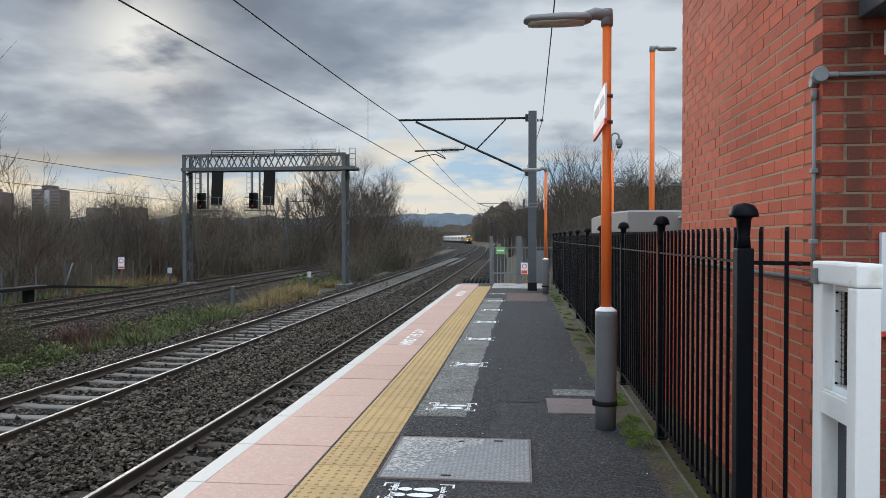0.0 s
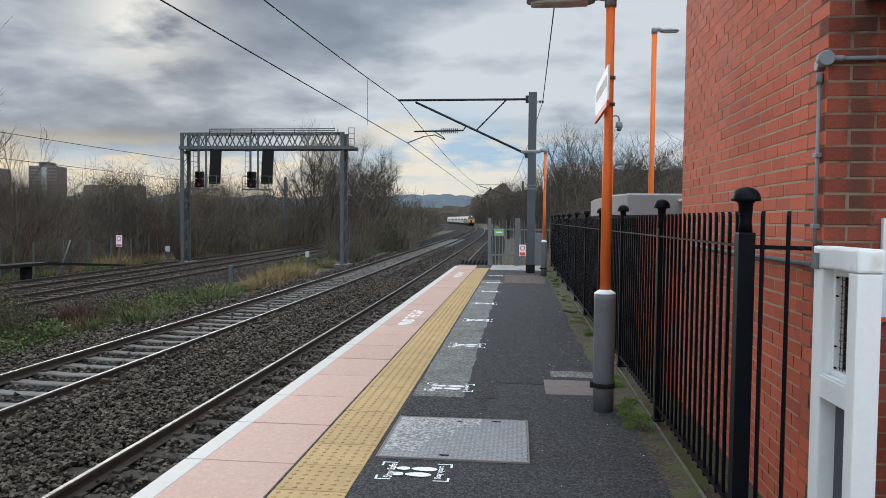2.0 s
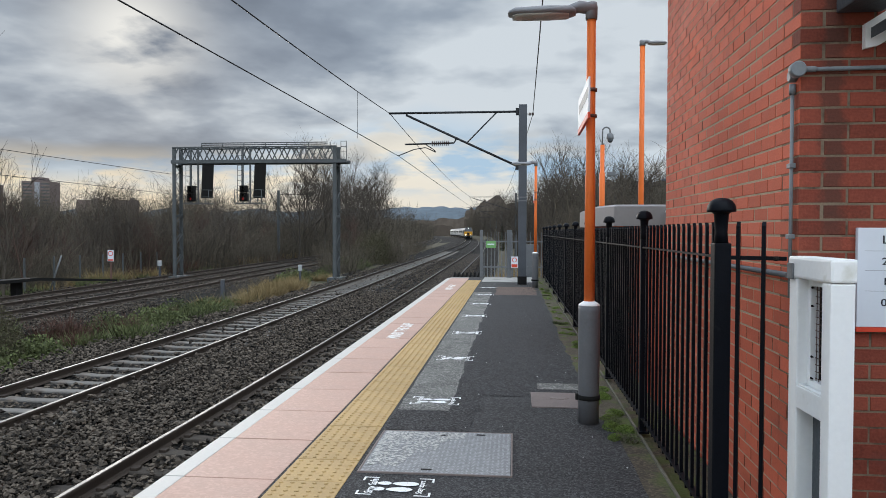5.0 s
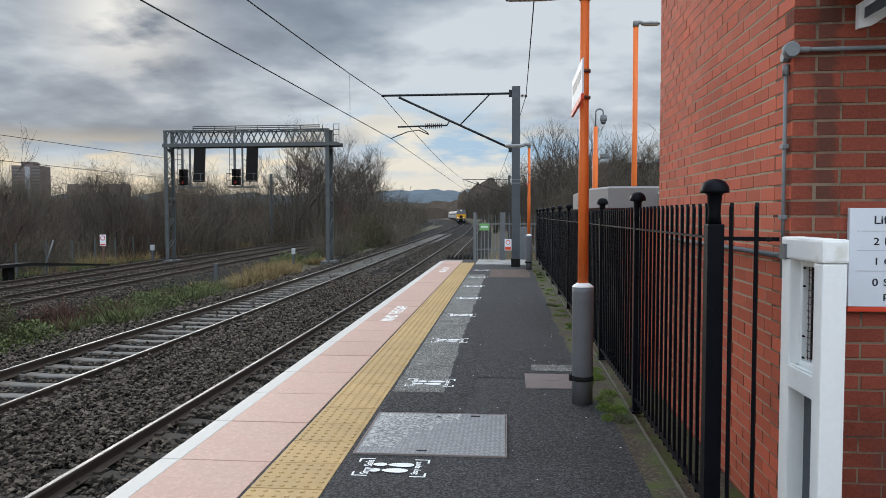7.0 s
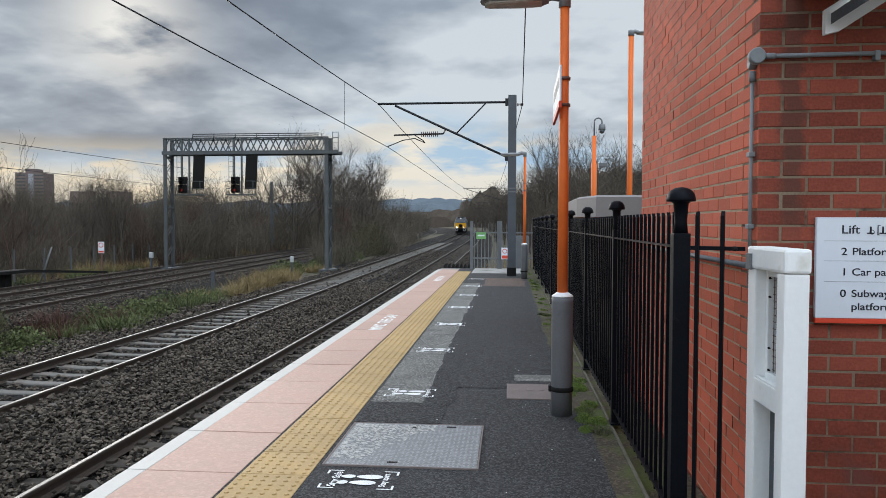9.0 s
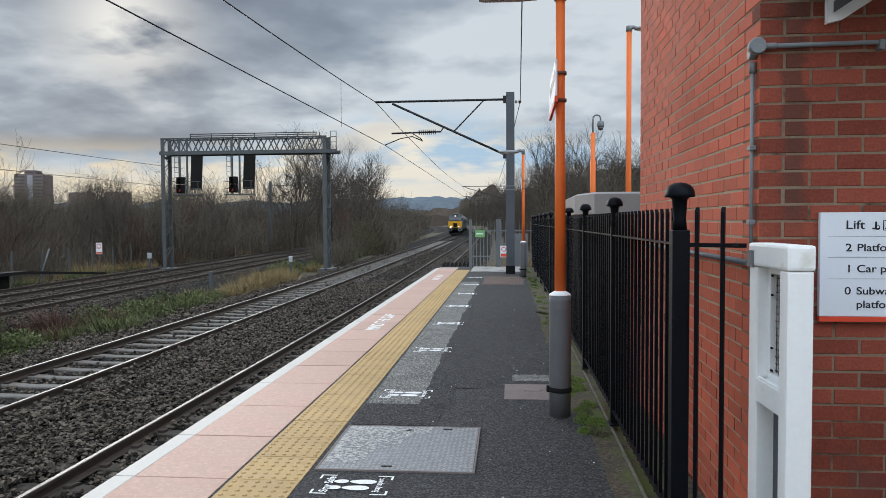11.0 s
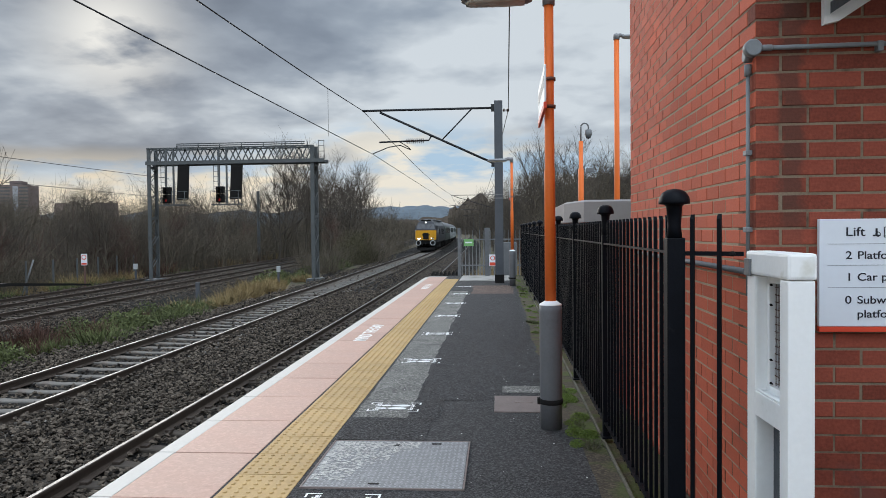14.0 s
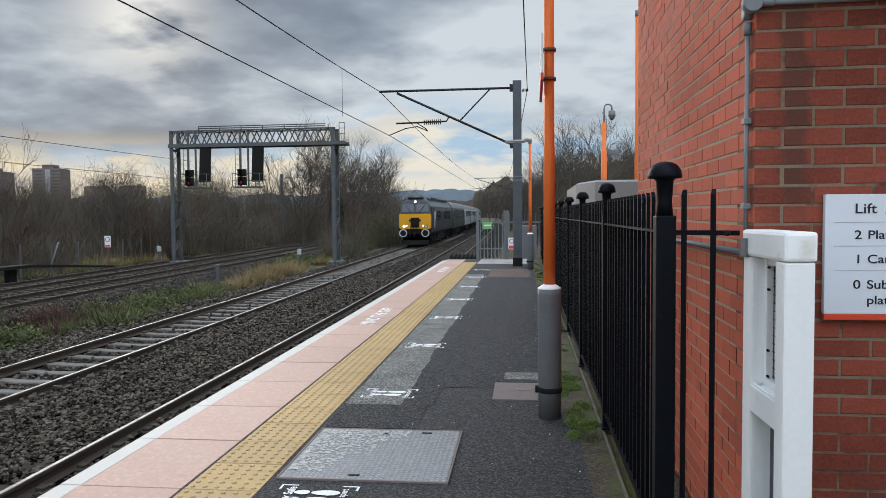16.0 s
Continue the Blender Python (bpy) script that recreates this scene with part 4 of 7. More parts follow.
def build_white_box():
    """The white-painted steel post housing with a meshed opening above and a dark panel below."""
    x1, y1, top = 0.104, 0.44, 1.508
    ob = thing("gate_housing", "white painted steel gate housing with meshed opening", "gate housing", 1.032, 2.955, 0, 2.0)
    n0, f0 = 0.085, 0.345        # opening between near and far stiles
    cap0, sill1, sill0 = top - 0.104, 0.905, 0.80
    bm = bm_new()
    box(bm, 0.0, x1, 0.0, n0, 0, cap0, 0.009)
    box(bm, 0.0, x1, f0, y1, 0, cap0, 0.009)
    box(bm, 0.002, x1, n0 - 0.006, f0 + 0.006, sill0, sill1, 0.005)
    box(bm, 0.002, x1, n0 - 0.006, f0 + 0.006, 0.0, 0.10, 0.005)
    part("frame", bm, M["white_paint"], ob)
    bm = bm_new()
    box(bm, -0.004, x1 + 0.005, -0.006, y1 + 0.004, cap0 + 0.001, top, 0.013)
    part("cap", bm, M["white_paint"], ob)
    # inner lining that holds the mesh
    bm = bm_new()
    box(bm, 0.050, x1 - 0.004, f0 - 0.030, f0 - 0.0005, sill1 + 0.001, cap0, 0.003)
    box(bm, 0.050, x1 - 0.004, n0 + 0.0005, n0 + 0.022, sill1 + 0.001, cap0, 0.003)
    box(bm, 0.050, x1 - 0.004, n0 + 0.023, f0 - 0.031, cap0 - 0.03, cap0, 0.003)
    box(bm, 0.050, x1 - 0.004, n0 + 0.023, f0 - 0.031, sill1 + 0.001, sill1 + 0.03, 0.003)
    part("mesh_frame", bm, M["white_paint"], ob)
    bm = bm_new()
    tube(bm, [(0.012, n0 + 0.004, sill1 + 0.006), (0.012, f0 - 0.01, sill1 + 0.006), (0.045, f0 - 0.01, sill1 + 0.006)], 0.006, 8)
    part("sill_bead", bm, M["white_paint"], ob)
    bm = bm_new()
    box(bm, 0.080, x1 - 0.003, n0, f0, 0.10, sill0)
    part("lower_panel", bm, M["dark_panel"], ob, "dark grey recessed panel")
    bm = bm_new()
    for i in range(14):
        z = sill1 + 0.04 + i * 0.0315
        tube(bm, [(0.074, n0 + 0.02, z), (0.074, f0 - 0.028, z)], 0.0018, 5)
    for i in range(7):
        y = n0 + 0.032 + i * 0.030
        tube(bm, [(0.071, y, sill1 + 0.028), (0.071, y, cap0 - 0.028)], 0.0018, 5)
    part("mesh_grille", bm, M["iron"], ob, "brown wire mesh")
    # near-black sheet behind the mesh paints the shade inside the housing
    bm = bm_new()
    box(bm, 0.092, 0.098, n0 + 0.023, f0 - 0.031, sill1 + 0.031, cap0 - 0.031)
    part("mesh_backing", bm, M["under"], ob, "near-black sheet standing for the shaded inside")
    for z in (0.945, 1.045, 1.28, 1.365):
        bm = bm_new()
        lathe(bm, [(0.0055, 0), (0.0055, 0.006), (0.003, 0.006), (0.003, 0.020)], 6, pose(0.055, f0 - 0.031, z, 90, 0, 0))
        part("bolt", bm, M["under"], ob)
    bm = bm_new()
    box(bm, -0.016, -0.0045, y1 - 0.07, y1 - 0.01, 1.40, 1.475, 0.003)
    part("bracket", bm, M["galv"], ob)


build_white_box()


def build_porch():
    """Lean-to porch over the wall's foot end: white sloping board, dark soffit."""
    ob = thing("porch_roof", "porch roof with white bargeboard and dark soffit", "porch")
    # the unseen outer depth is added so the porch shades the wall
    y0 = WY - 0.60
    bm = bm_new()
    vs = [(1.335, 2.485), (1.40, 2.50), (3.6, 3.93), (3.6, 4.05), (1.335, 2.60)]
    loft(bm, [[(x, y0, z) for x, z in vs], [(x, y0 + 0.03, z) for x, z in vs]])
    loft(bm, [[(x, WY - 0.035, z) for x, z in vs], [(x, WY - 0.003, z) for x, z in vs]])
    part("bargeboard", bm, M["white_paint"], ob)
    bm = bm_new()
    vs = [(1.36, 2.53), (3.6, 3.98), (3.6, 4.03), (1.36, 2.58)]
    loft(bm, [[(x, y0 + 0.031, z) for x, z in vs], [(x, WY - 0.036, z) for x, z in vs]])
    part("soffit", bm, M["dark_panel"], ob)
    ob = thing("gutter_box", "dark grey box gutter on the brick corner", "gutter")
    bm = bm_new()
    box(bm, 1.215, 1.42, WY - 0.42, WY - 0.003, 2.66, 2.80, 0.01)
    box(bm, 1.20, 1.44, WY - 0.44, WY - 0.003, 2.80, 2.83, 0.006)
    part("trough", bm, M["dark_panel"], ob)


build_porch()


# ---- railings ----
def fx(y):
    return 0.733 - SKEW * (y - 3.5)


def post_mesh(w=0.082):
    bm = bm_new()
    box(bm, -w / 2, w / 2, -w / 2, w / 2, 0.0, 1.545, 0.006)
    return mesh_of("post", bm, M["black_paint"])


def finial_mesh():
    bm = bm_new()
    lathe(bm, [(0.036, 1.540), (0.030, 1.60), (0.036, 1.69), (0.046, 1.700), (0.070, 1.702), (0.071, 1.712), (0.066, 1.735), (0.052, 1.756), (0.030, 1.768), (0.006, 1.772)], 24)
    return mesh_of("finial", bm, M["black_paint"])


def build_railings():
    post, cap = post_mesh(), finial_mesh()
    slim = post_mesh(0.058)
    bm = bm_new()
    box(bm, -0.009, 0.009, -0.009, 0.009, 0.07, 1.63)
    top = [v for v in bm.verts if v.co.z > 1 and v.co.y > 0]
    for v in top:
        v.co.z += 0.022
    picket = mesh_of("picket", bm, M["black_paint"])
    ys = [3.53 + 2.19 * k for k in range(11)]
    for i, y in enumerate(ys):
        p = thing("railing", "black painted steel railing with mushroom-capped post", "railing", fx(y), y, 0.02, math.degrees(SKEW), "platform railings")
        part("post", post if i == 0 else slim, None, p)
        c = part("finial", cap, None, p, "rounded black mushroom cap")
        if i:
            c.matrix_basis = Matrix.Diagonal((0.9, 0.9, 1, 1))
        bm = bm_new()
        box(bm, -0.04, 0.04, -0.07, 0.07, 0.0, 0.012)
        part("foot_plate", bm, M["black_paint"], p)
        if i < len(ys) - 1:
            bm = bm_new()
            box(bm, -0.022, 0.022, 0.04, 2.15, 1.472, 1.482)
            part("top_rail", bm, M["black_paint"], p)
            bm = bm_new()
            box(bm, -0.022, 0.022, 0.04, 2.15, 0.11, 0.12)
            part("bottom_rail", bm, M["black_paint"], p)
            for k in range(15):
                part("picket", picket, None, p, "", pose(0, 0.137 + 0.1368 * k, 0))
    # short return to the building
    p = thing("railing", "short black railing joining post and brick wall", "railing", 0.735, 3.52, 0.02, -29, "platform railings")
    bm = bm_new()
    box(bm, 0.038, 0.30, -0.005, 0.005, 1.464, 1.484)
    part("top_rail", bm, M["black_paint"], p)
    bm = bm_new()
    box(bm, 0.038, 0.30, -0.005, 0.005, 0.10, 0.12)
    part("bottom_rail", bm, M["black_paint"], p)
    for x in (0.078, 0.196):
        part("picket", picket, None, p, "", pose(x, 0, 0))
    bm = bm_new()
    lathe(bm, [(0.013, 0), (0.013, 0.012), (0.007, 0.012), (0.007, 0.035)], 6, pose(0.255, -0.006, 1.474, 90, 0, 0))
    part("bolt", bm, M["under"], p)


build_railings()


# ---- lamp columns ----
def build_lamp(x, y, height, turn, head=0.70, sleeve=1.0, label="", r=0.043):
    ob = thing("lamp_column", label, "lamp column", x, y, 0, turn, "lamp columns")
    if sleeve:
        bm = bm_new()
        lathe(bm, [(0.088, 0.0), (0.088, 0.27), (0.090, 0.28), (0.090, sleeve - 0.05), (0.090, sleeve)], 26)
        part("base_sleeve", bm, M["grey_paint"], ob, "dark grey steel base sleeve")
        bm = bm_new()
        lathe(bm, [(0.092, 0.20), (0.0965, 0.205), (0.0965, 0.235), (0.092, 0.24)], 26)
        box(bm, -0.112, -0.085, -0.03, 0.03, 0.195, 0.245, 0.006)
        part("strap", bm, M["under"], ob, "black strap with buckle")
        bm = bm_new()
        lathe(bm, [(0.0905, sleeve - 0.002), (0.089, sleeve + 0.006), (r + 0.004, sleeve + 0.034), (r + 0.002, sleeve + 0.034)], 26)
        part("collar", bm, M["white_paint"], ob, "white cone collar")
    bm = bm_new()
    lathe(bm, [(r + 0.002, 0.0 if not sleeve else sleeve + 0.03), (r, sleeve + (height - sleeve) * 0.45), (r - 0.004, sleeve + (height - sleeve) * 0.46), (r - 0.005, height)], 20)
    part("column", bm, M["orange"], ob, "orange painted column")
    bm = bm_new()
    lathe(bm, [(r + 0.006, height), (r + 0.008, height + 0.10), (r + 0.002, height + 0.14)], 18)
    rings = []
    for t, w, hh, dz in ((0.03, 0.055, 0.05, 0.085), (-0.10, 0.06, 0.05, 0.11), (-0.20, 0.07, 0.035, 0.085)):
        rings.append([(t, w * math.cos(a), height + dz + hh * math.sin(a)) for a in (2 * math.pi * k / 14 for k in range(14))])
    loft(bm, rings, smooth=True)
    part("bracket", bm, M["lantern"], ob)
    bm = bm_new()
    rings = []
    for t, w, hh in ((-0.13, 0.06, 0.036), (-0.17, 0.10, 0.056), (-0.35, 0.125, 0.060), (-head + 0.06, 0.11, 0.050), (-head + 0.01, 0.07, 0.025), (-head, 0.03, 0.012)):
        rings.append([(t, w * math.cos(a), height + 0.062 + hh * (math.sin(a) if math.sin(a) > 0 else 0.55 * math.sin(a))) for a in (2 * math.pi * k / 16 for k in range(16))])
    loft(bm, rings, smooth=True)
    lan = part("lantern", bm, M["lantern"], ob)
    bm = bm_new()
    rings = []
    for t, w in ((-0.19, 0.07), (-0.35, 0.105), (-head + 0.08, 0.09), (-head + 0.04, 0.05)):
        rings.append([(t, w * math.cos(a), height + 0.041 + 0.026 * math.sin(a)) for a in (math.pi + math.pi * k / 10 for k in range(11))])
    loft(bm, rings, smooth=True)
    part("lens", bm, M["lens"], lan, "pale clouded lens")
    return ob


lamp_1 = build_lamp(0.305, 6.03, 3.40, 0, label="orange lamp column with grey base sleeve on the platform")
lamp_2 = build_lamp(0.10, 21.2, 3.52, 0, label="orange lamp column with grey base beside the railings")
lamp_3 = build_lamp(2.735, 19.0, 6.35, 180, 0.6, 0.0, "tall orange lamp column behind the railings", 0.07)


def build_name_sign(x, y, z, ln=1.05):
    ob = thing("platform_sign", "white name sign with red strip on lamp column", "sign", x, y, z)
    bm = bm_new()
    box(bm, -0.065, -0.05, -0.52, ln - 0.52, 0.05, 0.32, 0.003)
    part("panel", bm, M["sign_white"], ob)
    bm = bm_new()
    box(bm, -0.070, -0.048, -0.52, ln - 0.52, 0.0, 0.048, 0.003)
    part("strip", bm, M["sign_red"], ob, "red strip along the foot")
    for zz in (0.08, 0.30):
        bm = bm_new()
        lathe(bm, [(0.045, zz), (0.052, zz), (0.052, zz + 0.025), (0.045, zz + 0.025)], 16)
        box(bm, -0.06, -0.04, -0.02, 0.02, zz, zz + 0.025)
        part("clamp", bm, M["iron"], ob)
    bm = bm_new()
    for a, b in ((-0.45, -0.1), (-0.05, 0.42)):
        box(bm, -0.0665, -0.0652, a, b, 0.17, 0.25)
    part("word_bars", bm, M["conduit"], ob)


build_name_sign(0.305, 6.03, 2.50)
build_name_sign(0.10, 21.2, 2.45, 0.5)


def build_cctv():
    ob = thing("camera_pole", "orange pole with swan-neck camera behind the railings", "camera pole", 3.42, 35, -0.5)
    bm = bm_new()
    lathe(bm, [(0.13, 0), (0.13, 4.9), (0.10, 4.92), (0.10, 6.2)], 16)
    part("pole", bm, M["orange"], ob)
    bm = bm_new()
    tube(bm, [(0, 0, 6.2)] + [(0.175 - 0.175 * math.cos(a), 0, 6.85 + 0.175 * math.sin(a)) for a in (math.pi * k / 12 for k in range(13))] + [(0.35, 0, 6.75)], 0.035, 8)
    part("swan_neck", bm, M["galv"], ob)
    bm = bm_new()
    lathe(bm, [(0.05, 0.30), (0.15, 0.26), (0.17, 0.05), (0.15, 0.0)], 16, Matrix.Translation((0.35, 0, 6.45)))
    part("dome", bm, M["galv"], ob)
    bm = bm_new()
    lathe(bm, [(0.02, -0.15), (0.10, -0.11), (0.145, 0.0)], 16, Matrix.Translation((0.35, 0, 6.45)))
    part("smoked_bubble", bm, M["glass"], ob)
    bm = bm_new()
    box(bm, 0.22, 0.62, -0.12, 0.12, 4.74, 4.94, 0.03)
    tube(bm, [(0.1, 0, 4.65), (0.42, 0, 4.75)], 0.03, 6)
    part("side_camera", bm, M["galv"], ob)


build_cctv()


def build_street_lamp():
    ob = thing("street_lamp", "grey street lamp with two short arms", "street lamp", 6.0, 30, -0.6)
    bm = bm_new()
    lathe(bm, [(0.09, 0), (0.07, 4.3)], 12)
    part("column", bm, M["galv"], ob)
    for s in (-1, 1):
        bm = bm_new()
        tube(bm, [(0, 0, 4.25), (s * 0.35, 0, 4.32)], 0.025, 6)
        box(bm, s * 0.55 - 0.22, s * 0.55 + 0.22, -0.09, 0.09, 4.27, 4.36, 0.02)
        part("lantern", bm, M["galv_dark"], ob)


build_street_lamp()


# ---- low building and car beyond the railings ----
def build_kiosk():
    ob = thing("low_building", "low brick building with grey roof housing", "building", 0, 0, 0)
    bm = bm_new()
    box(bm, 0.98, 4.5, 9.76, 13.0, -0.9, 1.699)
    part("wall", bm, M["brick"], ob)
    bm = bm_new()
    vs0 = [(0.95, 9.7), (4.6, 9.7), (4.6, 13.2), (0.76, 13.2), (0.76, 10.5)]
    vs1 = [(0.98, 9.73), (4.6, 9.73), (4.6, 13.1), (0.80, 13.1), (0.80, 10.52)]
    loft(bm, [[(x, y, 1.70) for x, y in vs0], [(x, y, 1.96) for x, y in vs0], [(x, y, 1.985) for x, y in vs1]])
    part("roof", bm, M["roofbox"], ob)
    bm = bm_new()
    box(bm, 1.66, 1.76, 9.60, 9.69, 1.70, 1.86, 0.01)
    box(bm, 1.60, 1.80, 9.50, 9.69, 1.88, 1.905, 0.006)
    part("vent", bm, M["white_paint"], ob)


build_kiosk()


# ---- overhead line ----
MX, MY = -0.28, 22.5


def build_mast():
    ob = thing("overhead_mast", "grey steel overhead line mast with cantilever arm", "mast", MX, MY, 0)
    bm = bm_new()
    w, f = 0.125, 0.0
    for a, b, c, d in ((-w, w, -0.12, -0.10), (-w, w, 0.10, 0.12), (-0.012, 0.012, -0.10, 0.10)):
        box(bm, a, b, c, d, 0.0, 5.5)
    part("mast", bm, M["galv_dark"], ob)
    bm = bm_new()
    box(bm, -0.14, 0.14, -0.135, 0.135, 0.0, 0.25)
    part("base", bm, M["under"], ob, "black painted foot")
    for z in (2.55, 2.66):
        bm = bm_new()
        box(bm, -0.135, 0.135, -0.13, 0.13, z, z + 0.03)
        part("band", bm, M["galv"], ob)
    for z0, z1 in ((5.20, 5.40), (3.52, 3.70)):
        bm = bm_new()
        box(bm, -0.22, -0.127, -0.09, 0.09, z0, z1)
        part("hinge_bracket", bm, M["wire"], ob)
    bm = bm_new()
    tube(bm, [(-0.14, 0, 5.30), (-4.16, 0, 5.30)], 0.035, 8)
    part("top_tube", bm, M["wire"], ob)
    bm = bm_new()
    tube(bm, [(-0.14, 0, 3.62), (-3.62, 0, 5.24)], 0.035, 8)
    part("strut_tube", bm, M["wire"], ob)
    bm = bm_new()
    tube(bm, [(-0.80, 0, 5.29), (-1.72, 0, 4.36)], 0.022, 8)
    part("brace_tube", bm, M["wire"], ob)
    bm = bm_new()
    tube(bm, [(-2.05, 0, 4.48), (-2.12, 0, 4.36), (-3.65, 0, 4.33)], 0.026, 8)
    tube(bm, [(-3.0, 0, 4.32), (-2.75, 0, 4.16), (-2.68, 0, 4.08), (-3.0, -0.05, 4.22), (-3.35, -0.1, 4.16), (-3.84, -0.1, 3.97)], 0.016, 6)
    part("registration_arm", bm, M["wire"], ob)
    bm = bm_new()
    for i in range(9):
        lathe(bm, [(0.03, 0), (0.085, 0.012), (0.085, 0.022), (0.03, 0.03)], 14, pose(-2.28 - i * 0.062, 0, 4.355 - i * 0.001, 0, -90, 0))
    part("insulator", bm, M["insulator"], ob, "ribbed brown insulator")
    bm = bm_new()
    for i in range(5):
        lathe(bm, [(0.02, 0), (0.05, 0.01), (0.05, 0.02), (0.02, 0.03)], 12, pose(0.14 + i * 0.04, 0, 5.22, 0, 90, 0))
    part("insulator", bm, M["insulator"], ob, "small ribbed insulator")


build_mast()


def sagged(p, q, sag, n=24):
    return [tuple(Vector(p).lerp(Vector(q), t) - Vector((0, 0, 4 * sag * t * (1 - t)))) for t in (i / n for i in range(n + 1))]


def build_wires():
    def wire(name, pts, r, label):
        bm = bm_new()
        tube(bm, pts, r, 5)
        return solid(name, bm, M["wire"], label, "wire")

    back, ahead = -32.0, 76.0
    cx = lambda y: float(track_x(TRACKS["near"][0], y))
    catl = sagged((-4.42, MY, 5.30), (-4.3, back, 5.35), 0.58)
    conl = sagged((-4.12, MY, 3.96), (-4.98, back, 3.98), 0.0)
    wire("catenary_wire", catl[::-1] + sagged((-4.42, MY, 5.30), (cx(ahead) - 0.2, ahead, 5.3), 0.3)[1:], 0.012, "sagging dark carrier wire over the track")
    wire("contact_wire", conl[::-1] + [(cx(ahead) + 0.3, ahead, 3.95), (cx(130) - 0.2, 130, 3.95)], 0.010, "straight dark contact wire over the track")
    wire("carrier_wire", sagged((cx(ahead) - 0.2, ahead, 5.3), (cx(130), 130, 5.3), 0.6), 0.012, "dark carrier wire over the distant track")
    wire("return_wire", sagged((MX + 0.30, MY, 5.22), (0.05, back, 5.6), 0.1)[::-1] + sagged((MX + 0.30, MY, 5.22), (cx(ahead) + 3.2, ahead, 5.2), 0.5)[1:], 0.012, "dark return wire carried by the masts")
    for t in (0.085, 0.3, 0.42):
        i = round(t * 24)
        a, b = catl[i], conl[i]
        wire("dropper_wire", [a, (a[0], b[1], b[2])], 0.005, "thin dropper between two wires")
    # wires over the far tracks
    for x0, z, s in ((-18.3, 4.75, 0.25), (-18.3, 3.62, 0.0)):
        wire("far_track_wire", sagged((x0, -20, z), (x0 - 1.1, 41, z), s), 0.012, "thin wire over the far tracks")


build_wires()


def build_far_masts():
    """Masts with cantilevers along the line in the distance."""
    def mast(base, y, side, lean, off=3.0):
        x, more = float(track_x(base, y, lean)) + side * off, off - 3.0
        ob = thing("line_mast", "dark overhead line mast in the distance", "mast", x, y, -1.1, 0, "distant masts")
        bm = bm_new()
        box(bm, -0.12, 0.12, -0.12, 0.12, 0, 6.7)
        part("mast", bm, M["gantry"], ob)
        bm = bm_new()
        tube(bm, [(0, 0, 6.3), (-side * (3.2 + more), 0, 6.3)], 0.035, 6)
        tube(bm, [(0, 0, 4.8), (-side * (2.9 + more), 0, 6.2)], 0.035, 6)
        tube(bm, [(-side * (1.2 + more), 0, 5.4), (-side * (3.4 + more), 0, 5.2)], 0.03, 6)
        part("arm", bm, M["wire"], ob)

    for y in (76, 130, 185, 240):
        mast(TRACKS["near"][0], y, 1, 0.012, 4.6 if y == 76 else 3.6)
    for y in (70, 100, 135, 175, 220):
        mast(TRACKS["fourth"][0], y, -1, 0.028)


build_far_masts()


# ---- signal gantry ----
GY = 41.0


def lattice(bm, p, q, w, d, n, chord=0.09, lace=0.05):
    """A square lattice between p and q: four chords and zigzag lacing; w across x or z, d along y."""
    p, q = Vector(p), Vector(q)
    up = abs((q - p).normalized().z) > 0.5
    a, b = (Vector((w / 2, 0, 0)) if up else Vector((0, 0, w / 2))), Vector((0, d / 2, 0))
    for s in (-1, 1):
        for t in (-1, 1):
            bar(bm, p + s * a + t * b, q + s * a + t * b, chord)
    for t in (-1, 1):
        for i in range(n):
            u, v = p.lerp(q, i / n), p.lerp(q, (i + 1) / n)
            s = 1 if i % 2 else -1
            bar(bm, u + s * a + t * b, v - s * a + t * b, lace)
    for s in (-1, 1):
        for i in range(n):
            u, v = p.lerp(q, i / n), p.lerp(q, (i + 1) / n)
            t = 1 if i % 2 else -1
            bar(bm, u + s * a + t * b, v + s * a - t * b, lace)


